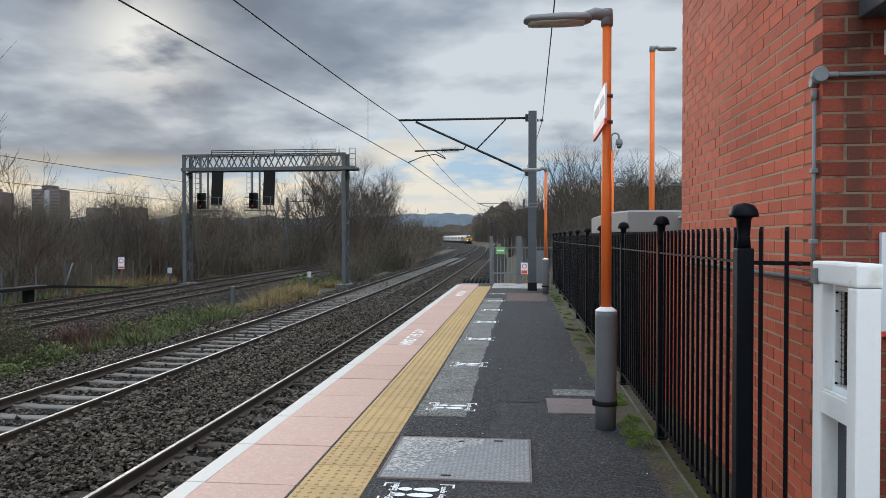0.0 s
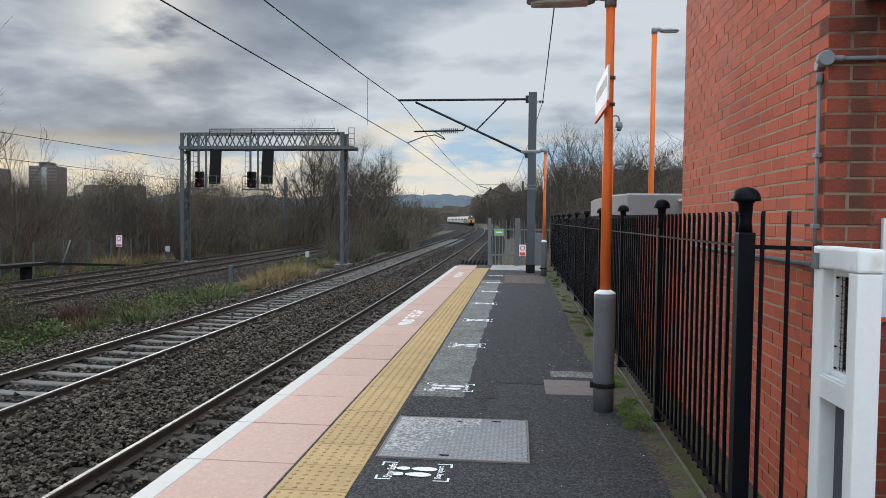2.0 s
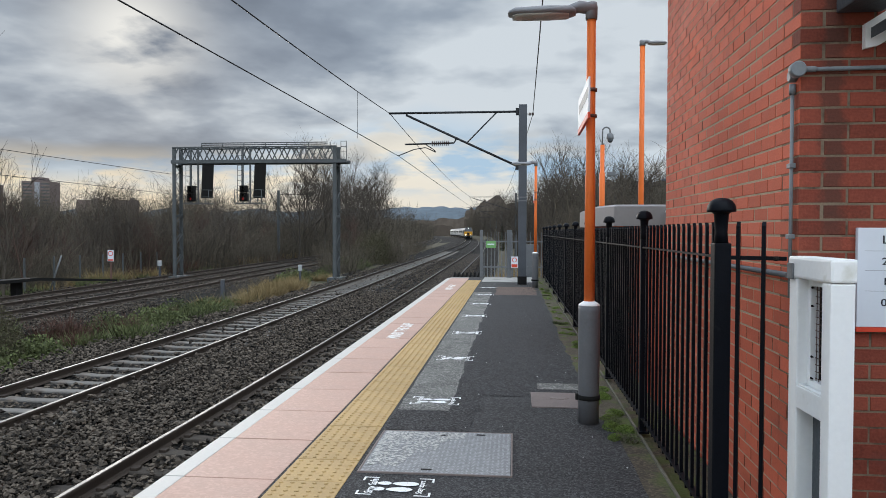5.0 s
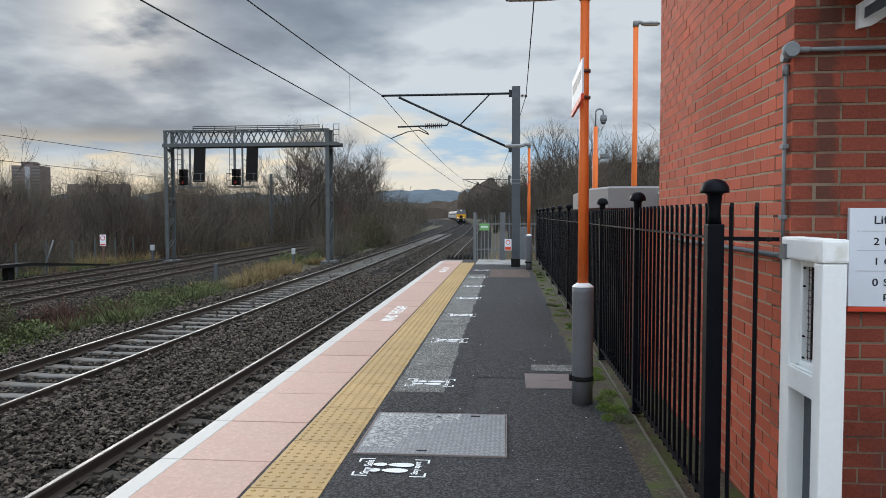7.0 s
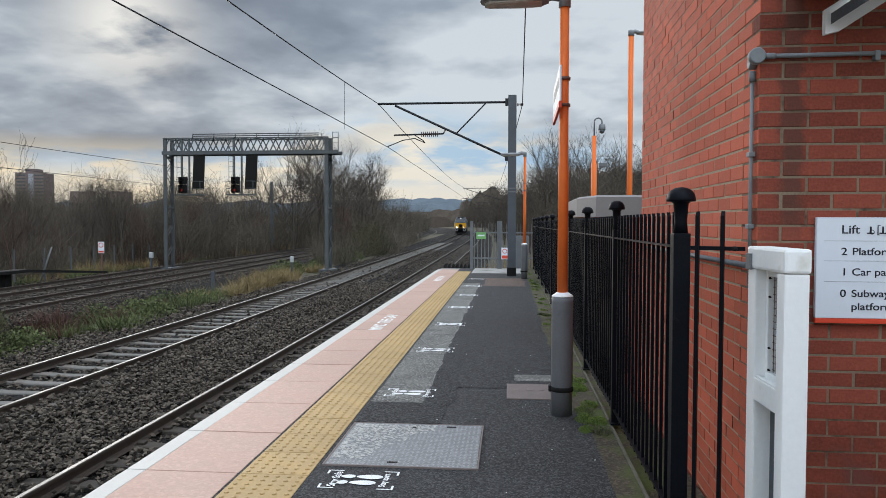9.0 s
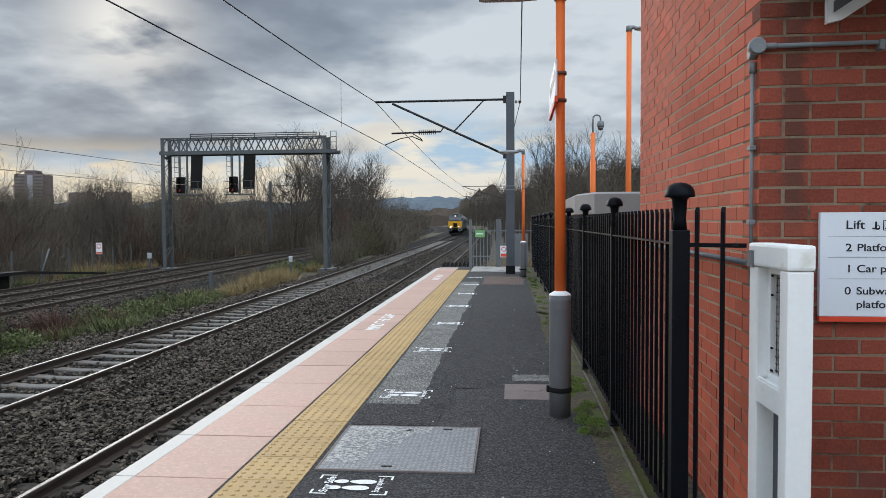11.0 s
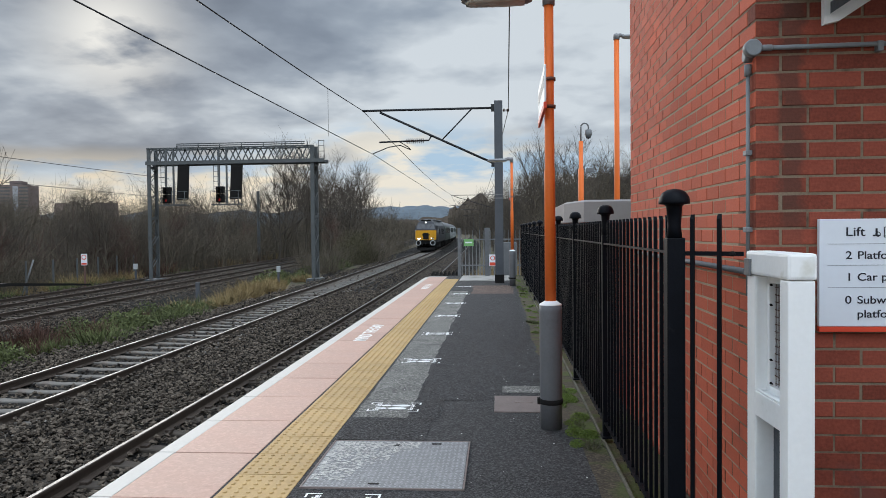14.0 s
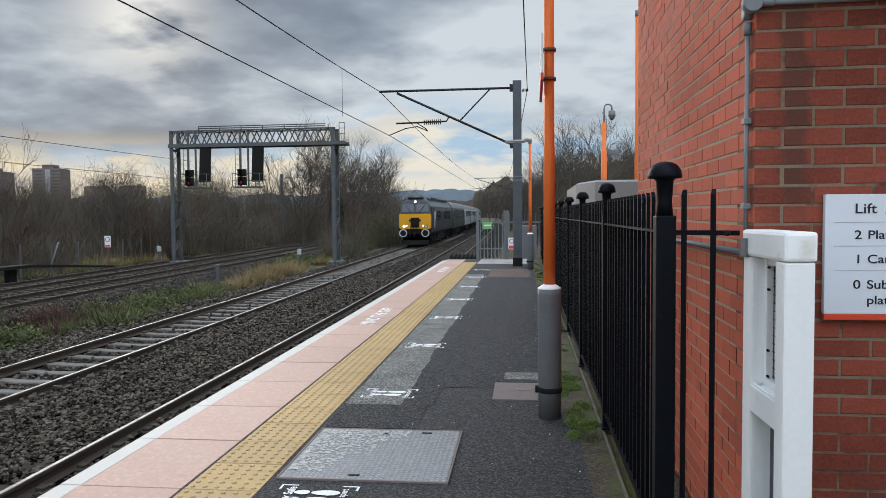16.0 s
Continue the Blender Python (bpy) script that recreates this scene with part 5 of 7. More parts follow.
def build_gantry():
    xl, xr, zb, zt = -20.37, -10.875, 5.66, 6.42
    ob = thing("signal_gantry", "grey lattice steel signal gantry over two tracks", "gantry", 0, GY, 0)
    for x in (xl, xr):
        # two upright channels one behind the other, laced together
        bm = bm_new()
        d, top = 0.46, 6.45
        for s in (-1, 1):
            box(bm, x - 0.095, x + 0.095, s * d - 0.012, s * d + 0.012, -1.3, top)
            for e in (-1, 1):
                box(bm, x + e * 0.095 - 0.010, x + e * 0.095 + 0.010, s * d - (0.06 if s > 0 else 0.0), s * d + (0.06 if s < 0 else 0.0), -1.3, top)
        n = 11
        for i in range(n):
            z, e = -1.0 + i * 0.61, 1 if i % 2 else -1
            for sx in (-0.085, 0.085):
                bar(bm, (x + sx, -e * (d - 0.03), z), (x + sx, e * (d - 0.03), z + 0.61), 0.045, 0.02)
        for z in (-1.2, 2.4, 5.3):
            box(bm, x - 0.10, x + 0.10, -d, d, z, z + 0.12)
        box(bm, x - 0.35, x + 0.35, -d - 0.3, d + 0.3, -1.4, -1.02)
        part("leg", bm, M["gantry"], ob)
    bm = bm_new()
    lattice(bm, (xl - 0.1, 0, (zb + zt) / 2), (xr + 0.12, 0, (zb + zt) / 2), zt - zb, 0.92, 26, 0.08, 0.055)
    for s in (-1, 1):
        box(bm, xl - 0.16, xr + 0.7, s * 0.47 - 0.06, s * 0.47 + 0.06, zb - 0.17, zb + 0.03)
    box(bm, xl, xr + 0.6, -0.40, 0.40, zb - 0.10, zb - 0.06)
    part("girder", bm, M["gantry"], ob)
    bm = bm_new()
    for z in (6.54, 6.65):
        tube(bm, [(xl + 1.7, -0.5, z), (xr - 0.4, -0.5, z)], 0.03, 6)
    for i in range(7):
        x = xl + 1.7 + i * 1.26
        tube(bm, [(x, -0.5, 6.4), (x, -0.5, 6.65)], 0.03, 6)
    for x in (xr + 0.36, xr + 0.68):
        tube(bm, [(x, -0.4, 5.6), (x, -0.4, 6.72)], 0.022, 6)
    for z in (6.1, 6.4, 6.70):
        tube(bm, [(xr + 0.36, -0.4, z), (xr + 0.68, -0.4, z)], 0.018, 6)
    part("handrail", bm, M["gantry"], ob)

    def signal(x):
        """Posts hung from the girder, a small railed stage, a signal head and a tall sighting board."""
        cage = part("signal_cage", mesh_cage(), None, ob, "", pose(x, -0.45, 0))
        bm = bm_new()
        loft(bm, [[(a, b, z) for a, b in ((0.78 + k, -0.06), (1.44 + k, -0.02), (1.44 + k, 0.03), (0.78 + k, 0.0))] for z, k in ((3.50, -0.05), (5.46, 0.04))])
        part("back_screen", bm, M["under"], cage, "black sighting board")
        bm = bm_new()
        for z0, z1 in ((3.30, 3.78), (3.80, 4.21)):
            box(bm, 0.0, 0.46, -0.30, -0.02, z0, z1, 0.04)
        part("signal_head", bm, M["under"], cage)
        for z in (3.45, 3.66, 3.90, 4.08):
            bm = bm_new()
            lathe(bm, [(0.10, 0.0), (0.10, 0.20)], 14, pose(0.24, -0.28, z, 90, 0, 0), cap=False)
            part("hood", bm, M["under"], cage)
        bm = bm_new()
        lathe(bm, [(0.075, 0.0), (0.075, 0.015)], 14, pose(0.24, -0.305, 3.45, 90, 0, 0))
        part("red_aspect", bm, M["sig_red"], cage, "lit red aspect")

    def mesh_cage():
        bm = bm_new()
        for xx in (0.10, 0.54):
            bar(bm, (xx, 0, 3.2), (xx, 0, 6.45), 0.085)
        bar(bm, (0.92, 0.10, 3.25), (0.92, 0.10, 5.7), 0.05)
        box(bm, -0.24, 1.36, -0.42, 0.35, 3.16, 3.22)
        for z in (3.55, 3.95):
            tube(bm, [(-0.24, 0.3, z), (-0.24, -0.40, z), (0.0, -0.40, z)], 0.018, 6)
            tube(bm, [(0.6, -0.40, z), (1.34, -0.40, z), (1.34, 0.3, z)], 0.018, 6)
        for xx in (-0.24, 0.6, 1.34):
            tube(bm, [(xx, -0.40, 3.2), (xx, -0.40, 3.95)], 0.018, 6)
        for xx in (-0.30, -0.06):
            tube(bm, [(xx, 0.2, 3.2), (xx, 0.2, 6.4)], 0.016, 6)
        for i in range(11):
            tube(bm, [(-0.30, 0.2, 3.35 + i * 0.29), (-0.06, 0.2, 3.35 + i * 0.29)], 0.011, 5)
        return mesh_of("signal_cage", bm, M["gantry"])

    signal(-19.45)
    signal(-16.34)


build_gantry()


# ---- palisade at the platform end ----
def build_palisade():
    y = 25.7
    ob = thing("palisade_fence", "galvanised steel palisade fence across the platform end", "fence", 0, y, 0)
    bm = bm_new()
    box(bm, -0.020, 0.020, -0.004, 0.004, 0.03, 1.50)
    for v in bm.verts:
        if v.co.z > 1:
            v.co.x *= 0.25
            v.co.z += 0.10
    pale = mesh_of("pale", bm, M["galv"])
    for k in range(22):
        part("pale", pale, None, ob, "", pose(-1.62 + 0.125 * k, -0.03, 0))
    bm = bm_new()
    for z in (0.35, 1.25):
        box(bm, -1.7, 1.1, 0.0, 0.03, z, z + 0.05)
    part("rail", bm, M["galv"], ob)
    for x in (-1.72, -0.78, -0.70, 0.5):
        bm = bm_new()
        box(bm, x - 0.05, x + 0.05, 0.03, 0.12, 0, 1.68)
        part("post", bm, M["galv"], ob)
    s = thing("green_sign", "small green notice on palisade fence", "sign", -1.38, y - 0.06, 1.17)
    bm = bm_new()
    box(bm, -0.17, 0.17, -0.012, 0, -0.12, 0.12, 0.004)
    part("panel", bm, M["green_sign"], s)
    bm = bm_new()
    box(bm, -0.12, 0.12, -0.014, -0.012, -0.02, 0.03)
    part("word_bars", bm, M["sign_white"], s)
    s = thing("warning_sign", "white and red prohibition notice on gate", "sign", -0.55, y - 0.06, 0.55)
    bm = bm_new()
    box(bm, -0.12, 0.12, -0.012, 0, -0.20, 0.20, 0.004)
    part("panel", bm, M["sign_white"], s)
    bm = bm_new()
    box(bm, -0.10, 0.10, -0.015, -0.012, -0.18, -0.07)
    lathe(bm, [(0.085, 0), (0.085, 0.004)], 18, pose(0, -0.0125, 0.08, 90, 0, 0))
    part("symbol", bm, M["sign_red"], s, "red ring and strip")
    bm = bm_new()
    lathe(bm, [(0.06, 0), (0.06, 0.004)], 18, pose(0, -0.0150, 0.08, 90, 0, 0))
    part("symbol_centre", bm, M["sign_white"], s)
    # lineside cabinet behind the gate
    c = thing("equipment_cabinet", "pale grey lineside cabinet behind palisade", "cabinet", -0.05, y + 1.1, -0.6)
    bm = bm_new()
    box(bm, -0.35, 0.35, -0.2, 0.2, 0, 1.75, 0.02)
    part("body", bm, M["galv"], c)
    # black anti-trespass spikes on the ramp
    t = thing("trespass_mat", "black pointed anti-trespass mat at the platform ramp", "mat", 0, 26.15, -0.12)
    bm = bm_new()
    for i in range(7):
        for j in range(4):
            x = -2.72 + i * 0.145
            loft(bm, [[(x - 0.07, j * 0.2, 0), (x + 0.07, j * 0.2, 0), (x + 0.07, j * 0.2 + 0.18, 0), (x - 0.07, j * 0.2 + 0.18, 0)], [(x - 0.01, j * 0.2 + 0.08, 0.24), (x + 0.01, j * 0.2 + 0.08, 0.24), (x + 0.01, j * 0.2 + 0.1, 0.24), (x - 0.01, j * 0.2 + 0.1, 0.24)]])
    box(bm, -2.8, -1.75, 0, 0.9, -0.3, 0.02)
    part("spikes", bm, M["under"], t)


build_palisade()


# ---- train ----
def body_ring(y, top, half=1.34, low=1.12, scale=1.0, roof=3.95):
    """Cross-section of a vehicle body cut off at a height."""
    side = [(half - 0.04, low), (half, low + 0.3), (half, 2.35), (half - 0.03, 2.75), (half - 0.12, 3.15), (half - 0.34, 3.52), (half - 0.72, 3.80), (half - 1.1, 3.92), (0.0, roof)]
    pts = [(x * scale, min(z, top)) for x, z in side]
    left = [(-x, z) for x, z in pts[-2::-1]]
    return [(x, y, z) for x, z in pts + left]


def wheelset(bm, y, r=0.5):
    for s in (-1, 1):
        lathe(bm, [(r + 0.03, -0.05), (r + 0.03, -0.02), (r, 0.0), (r, 0.09), (r * 0.75, 0.095), (r * 0.7, 0.07), (0.14, 0.075), (0.12, 0.14)], 22, pose(s * 0.74, y, r, 0, s * 90, 0))
    lathe(bm, [(0.08, -0.74), (0.08, 0.74)], 10, pose(0, y, r, 0, 90, 0))


def bogie(ob, y0, axles, label=""):
    bm = bm_new()
    for s in (-1, 1):
        box(bm, s * 1.0 - 0.08, s * 1.0 + 0.08, y0 + axles[0] - 0.6, y0 + axles[-1] + 0.6, 0.45, 0.85, 0.03)
        for a in axles:
            box(bm, s * 1.12 - 0.08, s * 1.12 + 0.08, y0 + a - 0.17, y0 + a + 0.17, 0.34, 0.66, 0.03)
            for d in (-0.36, 0.36):
                lathe(bm, [(0.09, 0.62), (0.09, 1.0)], 10, Matrix.Translation((s * 1.1, y0 + a + d, 0)))
    box(bm, -0.9, 0.9, y0 - 0.3, y0 + 0.3, 0.6, 1.05)
    b = part("bogie", bm, M["under"], ob)
    for a in axles:
        bm = bm_new()
        wheelset(bm, y0 + a)
        part("wheelset", bm, M["under"], b)


def build_loco():
    L = 9.7
    ob = thing("locomotive", "dark grey diesel locomotive with yellow warning front", "locomotive")
    bm = bm_new()
    rings = [body_ring(-L + dy, top, scale=sc) for dy, top, sc in ((0.0, 2.58, 0.895), (0.06, 2.62, 0.915), (0.26, 3.40, 0.93), (0.36, 3.62, 0.94), (0.62, 3.84, 0.965), (1.2, 3.95, 1.0))]
    rings += [body_ring(L - dy, top, scale=sc) for dy, top, sc in ((1.2, 3.95, 1.0), (0.62, 3.84, 1.0), (0.36, 3.62, 1.0), (0.26, 3.40, 0.995), (0.06, 2.62, 0.985), (0.0, 2.58, 0.955))]
    loft(bm, rings)
    me = mesh_of("body", bm, [M["loco_grey"], M["loco_roof"]])
    for p in me.polygons:
        if p.center.z > 3.3 and abs(p.center.y) < L - 1.0:
            p.material_index = 1
    part("body", me, None, ob)
    # yellow front, a shallow shell over the nose
    bm = bm_new()
    vs = [(-1.13, 1.38), (1.13, 1.38), (1.19, 1.52), (1.20, 2.30), (1.17, 2.56), (-1.17, 2.56), (-1.20, 2.30), (-1.19, 1.52)]
    loft(bm, [[(x, -L - 0.025, z) for x, z in vs], [(x * 1.03, -L + 0.05, z) for x, z in vs]])
    for s in (-1, 1):
        box(bm, s * 1.235 - 0.025, s * 1.235 + 0.025, -L + 0.02, -L + 0.30, 1.46, 2.52)
    part("cab_front", bm, M["loco_yellow"], ob, "yellow warning panel")
    bm = bm_new()
    box(bm, -0.34, 0.34, -L - 0.10, -L - 0.026, 1.50, 2.26, 0.03)
    box(bm, -0.26, 0.26, -L - 0.14, -L - 0.10, 1.62, 1.95, 0.03)
    box(bm, -0.46, -0.345, -L - 0.08, -L - 0.026, 1.95, 2.12, 0.02)
    box(bm, 0.345, 0.46, -L - 0.08, -L - 0.026, 1.95, 2.12, 0.02)
    for x in (-0.3, -0.1, 0.1, 0.3):
        tube(bm, [(x, -L - 0.09, 1.62), (x * 1.2, -L - 0.17, 1.38), (x * 1.1, -L - 0.08, 1.10)], 0.03, 6)
    part("nose_recess", bm, M["under"], ob, "black recessed jumper box")
    rake = math.degrees(math.atan2(0.20, 0.78))
    for s in (-1, 1):
        bm = bm_new()
        box(bm, -0.485, 0.485, -0.03, 0.01, 0, 0.62, 0.012)
        part("windscreen", bm, M["cab_glass"], ob, "dark cab windscreen", pose(s * 0.575, -L + 0.075, 2.70, -rake, 0, 0))
        bm = bm_new()
        bar(bm, (s * 0.35, -L + 0.02, 2.72), (s * 0.75, -L + 0.16, 3.22), 0.025)
        part("wiper", bm, M["under"], ob)
        bm = bm_new()
        box(bm, s * 1.305 - 0.025, s * 1.305 + 0.025, -L + 0.55, -L + 1.15, 2.62, 3.12, 0.02)
        part("side_window", bm, M["cab_glass"], ob)
        bm = bm_new()
        box(bm, s * 1.345 - 0.012, s * 1.345 + 0.012, -L + 1.45, -L + 2.1, 1.30, 3.1, 0.01)
        part("cab_door", bm, M["loco_grey"], ob)
        bm = bm_new()
        tube(bm, [(s * 1.37, -L + 1.38, 1.35), (s * 1.37, -L + 1.38, 2.75)], 0.022, 6)
        tube(bm, [(s * 1.37, -L + 2.18, 1.35), (s * 1.37, -L + 2.18, 2.75)], 0.022, 6)
        part("grab_rail", bm, M["coach_white"], ob, "white grab rail")
        # lamps
        on = M["head_on"] if s < 0 else M["marker_on"]
        bm = bm_new()
        lathe(bm, [(0.135, 0), (0.135, 0.05), (0.11, 0.06)], 18, pose(s * 0.87, -L - 0.02, 1.56, 90, 0, 0))
        lathe(bm, [(0.095, 0), (0.095, 0.05), (0.08, 0.06)], 18, pose(s * 0.66, -L - 0.02, 1.62, 90, 0, 0))
        h = part("lamp_cluster", bm, M["under"], ob)
        bm = bm_new()
        lathe(bm, [(0.10, 0), (0.09, 0.012)], 18, pose(s * 0.87, -L - 0.081, 1.56, 90, 0, 0))
        part("headlight", bm, on if s < 0 else M["lens"], h)
        bm = bm_new()
        lathe(bm, [(0.07, 0), (0.06, 0.012)], 18, pose(s * 0.66, -L - 0.081, 1.62, 90, 0, 0))
        part("marker_light", bm, M["marker_on"], h, "lit marker light")
        bm = bm_new()
        lathe(bm, [(0.13, 0), (0.15, 0.12), (0.12, 0.16), (0.12, 0.5)], 20, pose(s * 0.87, -L + 0.02, 1.06, 90, 0, 0))
        bf = part("buffer", bm, M["under"], ob)
        bm = bm_new()
        lathe(bm, [(0.31, 0), (0.315, 0.035), (0.30, 0.05)], 26, pose(s * 0.87, -L - 0.48, 1.06, 90, 0, 0))
        part("buffer_rim", bm, M["coach_white"], bf, "white-rimmed buffer")
        bm = bm_new()
        lathe(bm, [(0.235, 0), (0.22, 0.015)], 24, pose(s * 0.87, -L - 0.531, 1.06, 90, 0, 0))
        part("buffer_face", bm, M["under"], bf)
        # body side grilles
        for y in (-5.6, -4.1, 0.6, 2.2, 3.8, 5.4):
            bm = bm_new()
            for i in range(7):
                box(bm, s * 1.345 - 0.012, s * 1.345 + 0.012, y, y + 1.1, 2.05 + i * 0.11, 2.12 + i * 0.11)
            part("grille", bm, M["under"], ob)
    bm = bm_new()
    box(bm, -1.25, 1.25, -L - 0.02, -L + 0.4, 0.95, 1.37, 0.03)
    part("buffer_beam", bm, M["under"], ob)
    bm = bm_new()
    loft(bm, [[(-1.05, -L - 0.10, 0.16), (0, -L - 0.40, 0.16), (1.05, -L - 0.10, 0.16), (1.05, -L + 0.1, 0.16), (-1.05, -L + 0.1, 0.16)], [(-1.12, -L - 0.05, 0.48), (0, -L - 0.28, 0.48), (1.12, -L - 0.05, 0.48), (1.12, -L + 0.15, 0.48), (-1.12, -L + 0.15, 0.48)]])
    tube(bm, [(0, -L - 0.05, 1.05), (0, -L - 0.55, 0.95), (0, -L - 0.5, 0.7)], 0.06, 8)
    for x in (-0.4, 0.4, -0.6, 0.6):
        tube(bm, [(x, -L - 0.03, 1.0), (x, -L - 0.2, 0.75), (x, -L - 0.1, 0.55)], 0.03, 6)
    part("snowplough", bm, M["under"], ob)
    bm = bm_new()
    box(bm, -0.62, 0.62, -L + 0.42, -L + 0.66, 3.70, 3.86, 0.04)
    part("destination_panel", bm, M["under"], ob, "dark panel above the cab")
    bm = bm_new()
    lathe(bm, [(0.10, 0), (0.09, 0.03)], 16, pose(0, -L + 0.31, 3.52, 90, 0, 0))
    part("top_light", bm, M["marker_on"], ob, "lit top lamp")
    # roof hatches and ribs
    for i in range(9):
        bm = bm_new()
        y = -7.6 + i * 1.75
        for s in (-1, 1):
            box(bm, s * 0.72 - 0.35, s * 0.72 + 0.35, y, y + 1.2, 3.74, 3.90, 0.04)
        box(bm, -0.3, 0.3, y, y + 1.2, 3.93, 4.0, 0.03)
        part("roof_hatch", bm, M["loco_roof"], ob)
    bm = bm_new()
    box(bm, -1.1, 1.1, -3.2, 3.2, 0.30, 1.1, 0.08)
    box(bm, -1.25, 1.25, -9.2, 9.2, 0.98, 1.13)
    part("fuel_tank", bm, M["under"], ob)
    bogie(ob, -6.0, (-2.0, 0.0, 2.0))
    bogie(ob, 6.0, (-2.0, 0.0, 2.0))
    return ob


def build_coach(mat, label, doors):
    L = 10.0
    ob = thing("carriage", label, "carriage", group="carriages behind the locomotive")
    bm = bm_new()
    loft(bm, [body_ring(y, 3.9, 1.36, 1.05, s, 3.86) for y, s in ((-L, 0.97), (-L + 0.15, 1.0), (L - 0.15, 1.0), (L, 0.97))])
    me = mesh_of("body", bm, [mat, M["loco_roof"]])
    for p in me.polygons:
        if p.center.z > 3.25 and abs(p.normal.y) < 0.5:
            p.material_index = 1
    part("body", me, None, ob)
    for s in (-1, 1):
        for i in range(9):
            y = -8.4 + i * 1.9
            bm = bm_new()
            if doors and i % 3 == 1:
                box(bm, s * 1.365 - 0.015, s * 1.365 + 0.015, y - 0.1, y + 1.2, 1.2, 3.05, 0.01)
                part("door", bm, M["coach_doors"], ob, "dark green sliding door")
            else:
                box(bm, s * 1.36 - 0.015, s * 1.36 + 0.015, y, y + 1.3, 2.15, 2.95, 0.01)
                part("window", bm, M["glass"], ob)
    bm = bm_new()
    box(bm, -0.55, 0.55, -L - 0.35, -L + 0.02, 1.1, 3.3, 0.05)
    box(bm, -1.2, 1.2, -L + 0.1, L - 0.1, 0.85, 1.06)
    box(bm, -1.1, 1.1, -4.5, 4.0, 0.35, 0.86, 0.04)
    part("underframe", bm, M["under"], ob)
    bogie(ob, -7.1, (-1.3, 1.3))
    bogie(ob, 7.1, (-1.3, 1.3))
    return ob


loco = build_loco()
coaches = [build_coach(M["coach_green"], "dark green carriage coupled behind the locomotive", False)]
white_coach = build_coach(M["coach_white"], "pale grey carriage with dark green doors", True)
coaches.append(white_coach)
for _ in range(4):
    coaches.append(copy_thing(white_coach, Matrix.Identity(4)))


# ---- trees and scrub ----
def segments_mesh(name, segs, mat, sides=3):
    """Tapered prisms for an array of segments: p0 (3), p1 (3), r0, r1."""
    S = np.asarray(segs, float)
    p0, p1, r0, r1 = S[:, :3], S[:, 3:6], S[:, 6], S[:, 7]
    d = p1 - p0
    d /= np.maximum(np.linalg.norm(d, axis=1, keepdims=True), 1e-6)
    h = np.where(np.abs(d[:, 2:3]) > 0.9, np.array([[1.0, 0, 0]]), np.array([[0, 0, 1.0]]))
    u = np.cross(d, h)
    u /= np.linalg.norm(u, axis=1, keepdims=True)
    w = np.cross(d, u)
    V = []
    for p, r in ((p0, r0), (p1, r1)):
        for k in range(sides):
            a = 2 * math.pi * k / sides
            V.append(p + r[:, None] * (math.cos(a) * u + math.sin(a) * w))
    V = np.stack(V, 1)
    n = len(S)
    F0 = np.array([(k, (k + 1) % sides, sides + (k + 1) % sides, sides + k) for k in range(sides)])
    F = (F0[None] + 2 * sides * np.arange(n)[:, None, None]).reshape(-1, 4)
    return mesh_np(name, V.reshape(-1, 3), F, mat)


def grow(rng, height, r, limbs=9, twigs=4, spread=0.75, trunk=0.3, droop=0.0, levels=3, minr=0.009):
    """Bare branches: a leaning trunk, limbs, branches and twigs."""
    big, small = [], []

    def branch(p, d, length, rad, level):
        n = 4 if level < 2 else 3
        pts, dirs = [p], []
        for i in range(n):
            d = d + rng.normal(0, 0.10 + 0.03 * level, 3) + np.array([0, 0, 0.15 - droop * level])
            d = d / np.linalg.norm(d)
            q = pts[-1] + d * length / n
            ra, rb = rad * (1 - 0.72 * i / n), rad * (1 - 0.72 * (i + 1) / n)
            (big if level == 0 else small).append((*pts[-1], *q, max(ra, minr), max(rb, minr * 0.7)))
            pts.append(q)
            dirs.append(d)
        if level >= levels:
            return
        kids = (limbs, twigs + 5, twigs + 3, twigs)[level]
        for k in range(kids):
            t = (trunk + (1 - trunk) * (k + rng.uniform(0, 1)) / kids) if level == 0 else rng.uniform(0.25, 1.0)
            i = min(int(t * n), n - 1)
            o = pts[i] + (pts[i + 1] - pts[i]) * (t * n - i)
            a = rng.uniform(0, 2 * math.pi)
            side = np.array([math.cos(a), math.sin(a), 0.15])
            nd = dirs[i] * (1 - spread * 0.55) + side * spread
            nd /= np.linalg.norm(nd)
            branch(o, nd, length * rng.uniform(0.42, 0.66) * (1.15 - 0.35 * t if level == 0 else 1), rad * (0.36 if level == 0 else 0.48), level + 1)

    branch(np.zeros(3), np.array([rng.normal(0, 0.04), rng.normal(0, 0.04), 1.0]), height, r, 0)
    return big, small


def tree_kind(seed, height, r, label, mat, ivy=False, **kw):
    rng = np.random.default_rng(seed)
    big, small = grow(rng, height, r, **kw)
    ob = thing("tree", label, "tree", 0, 0, 0, 0, "bare winter trees")
    part("trunk", segments_mesh("trunk", big, mat, 7), None, ob)
    part("crown", segments_mesh("crown", small, mat, 3), None, ob, "crown of bare branches and twigs")
    if ivy:
        n = 900
        t = rng.uniform(0.02, 0.62, n)
        a, rr = rng.uniform(0, 6.28, n), rng.uniform(0.15, 0.62, n) * (1.1 - t)
        c = np.stack([rr * np.cos(a), rr * np.sin(a), t * height], 1)
        part("ivy", leaf_mesh("ivy", c, rng, 0.10, 0.2, M["evergreen"]), None, ob, "dark green ivy")
    return ob


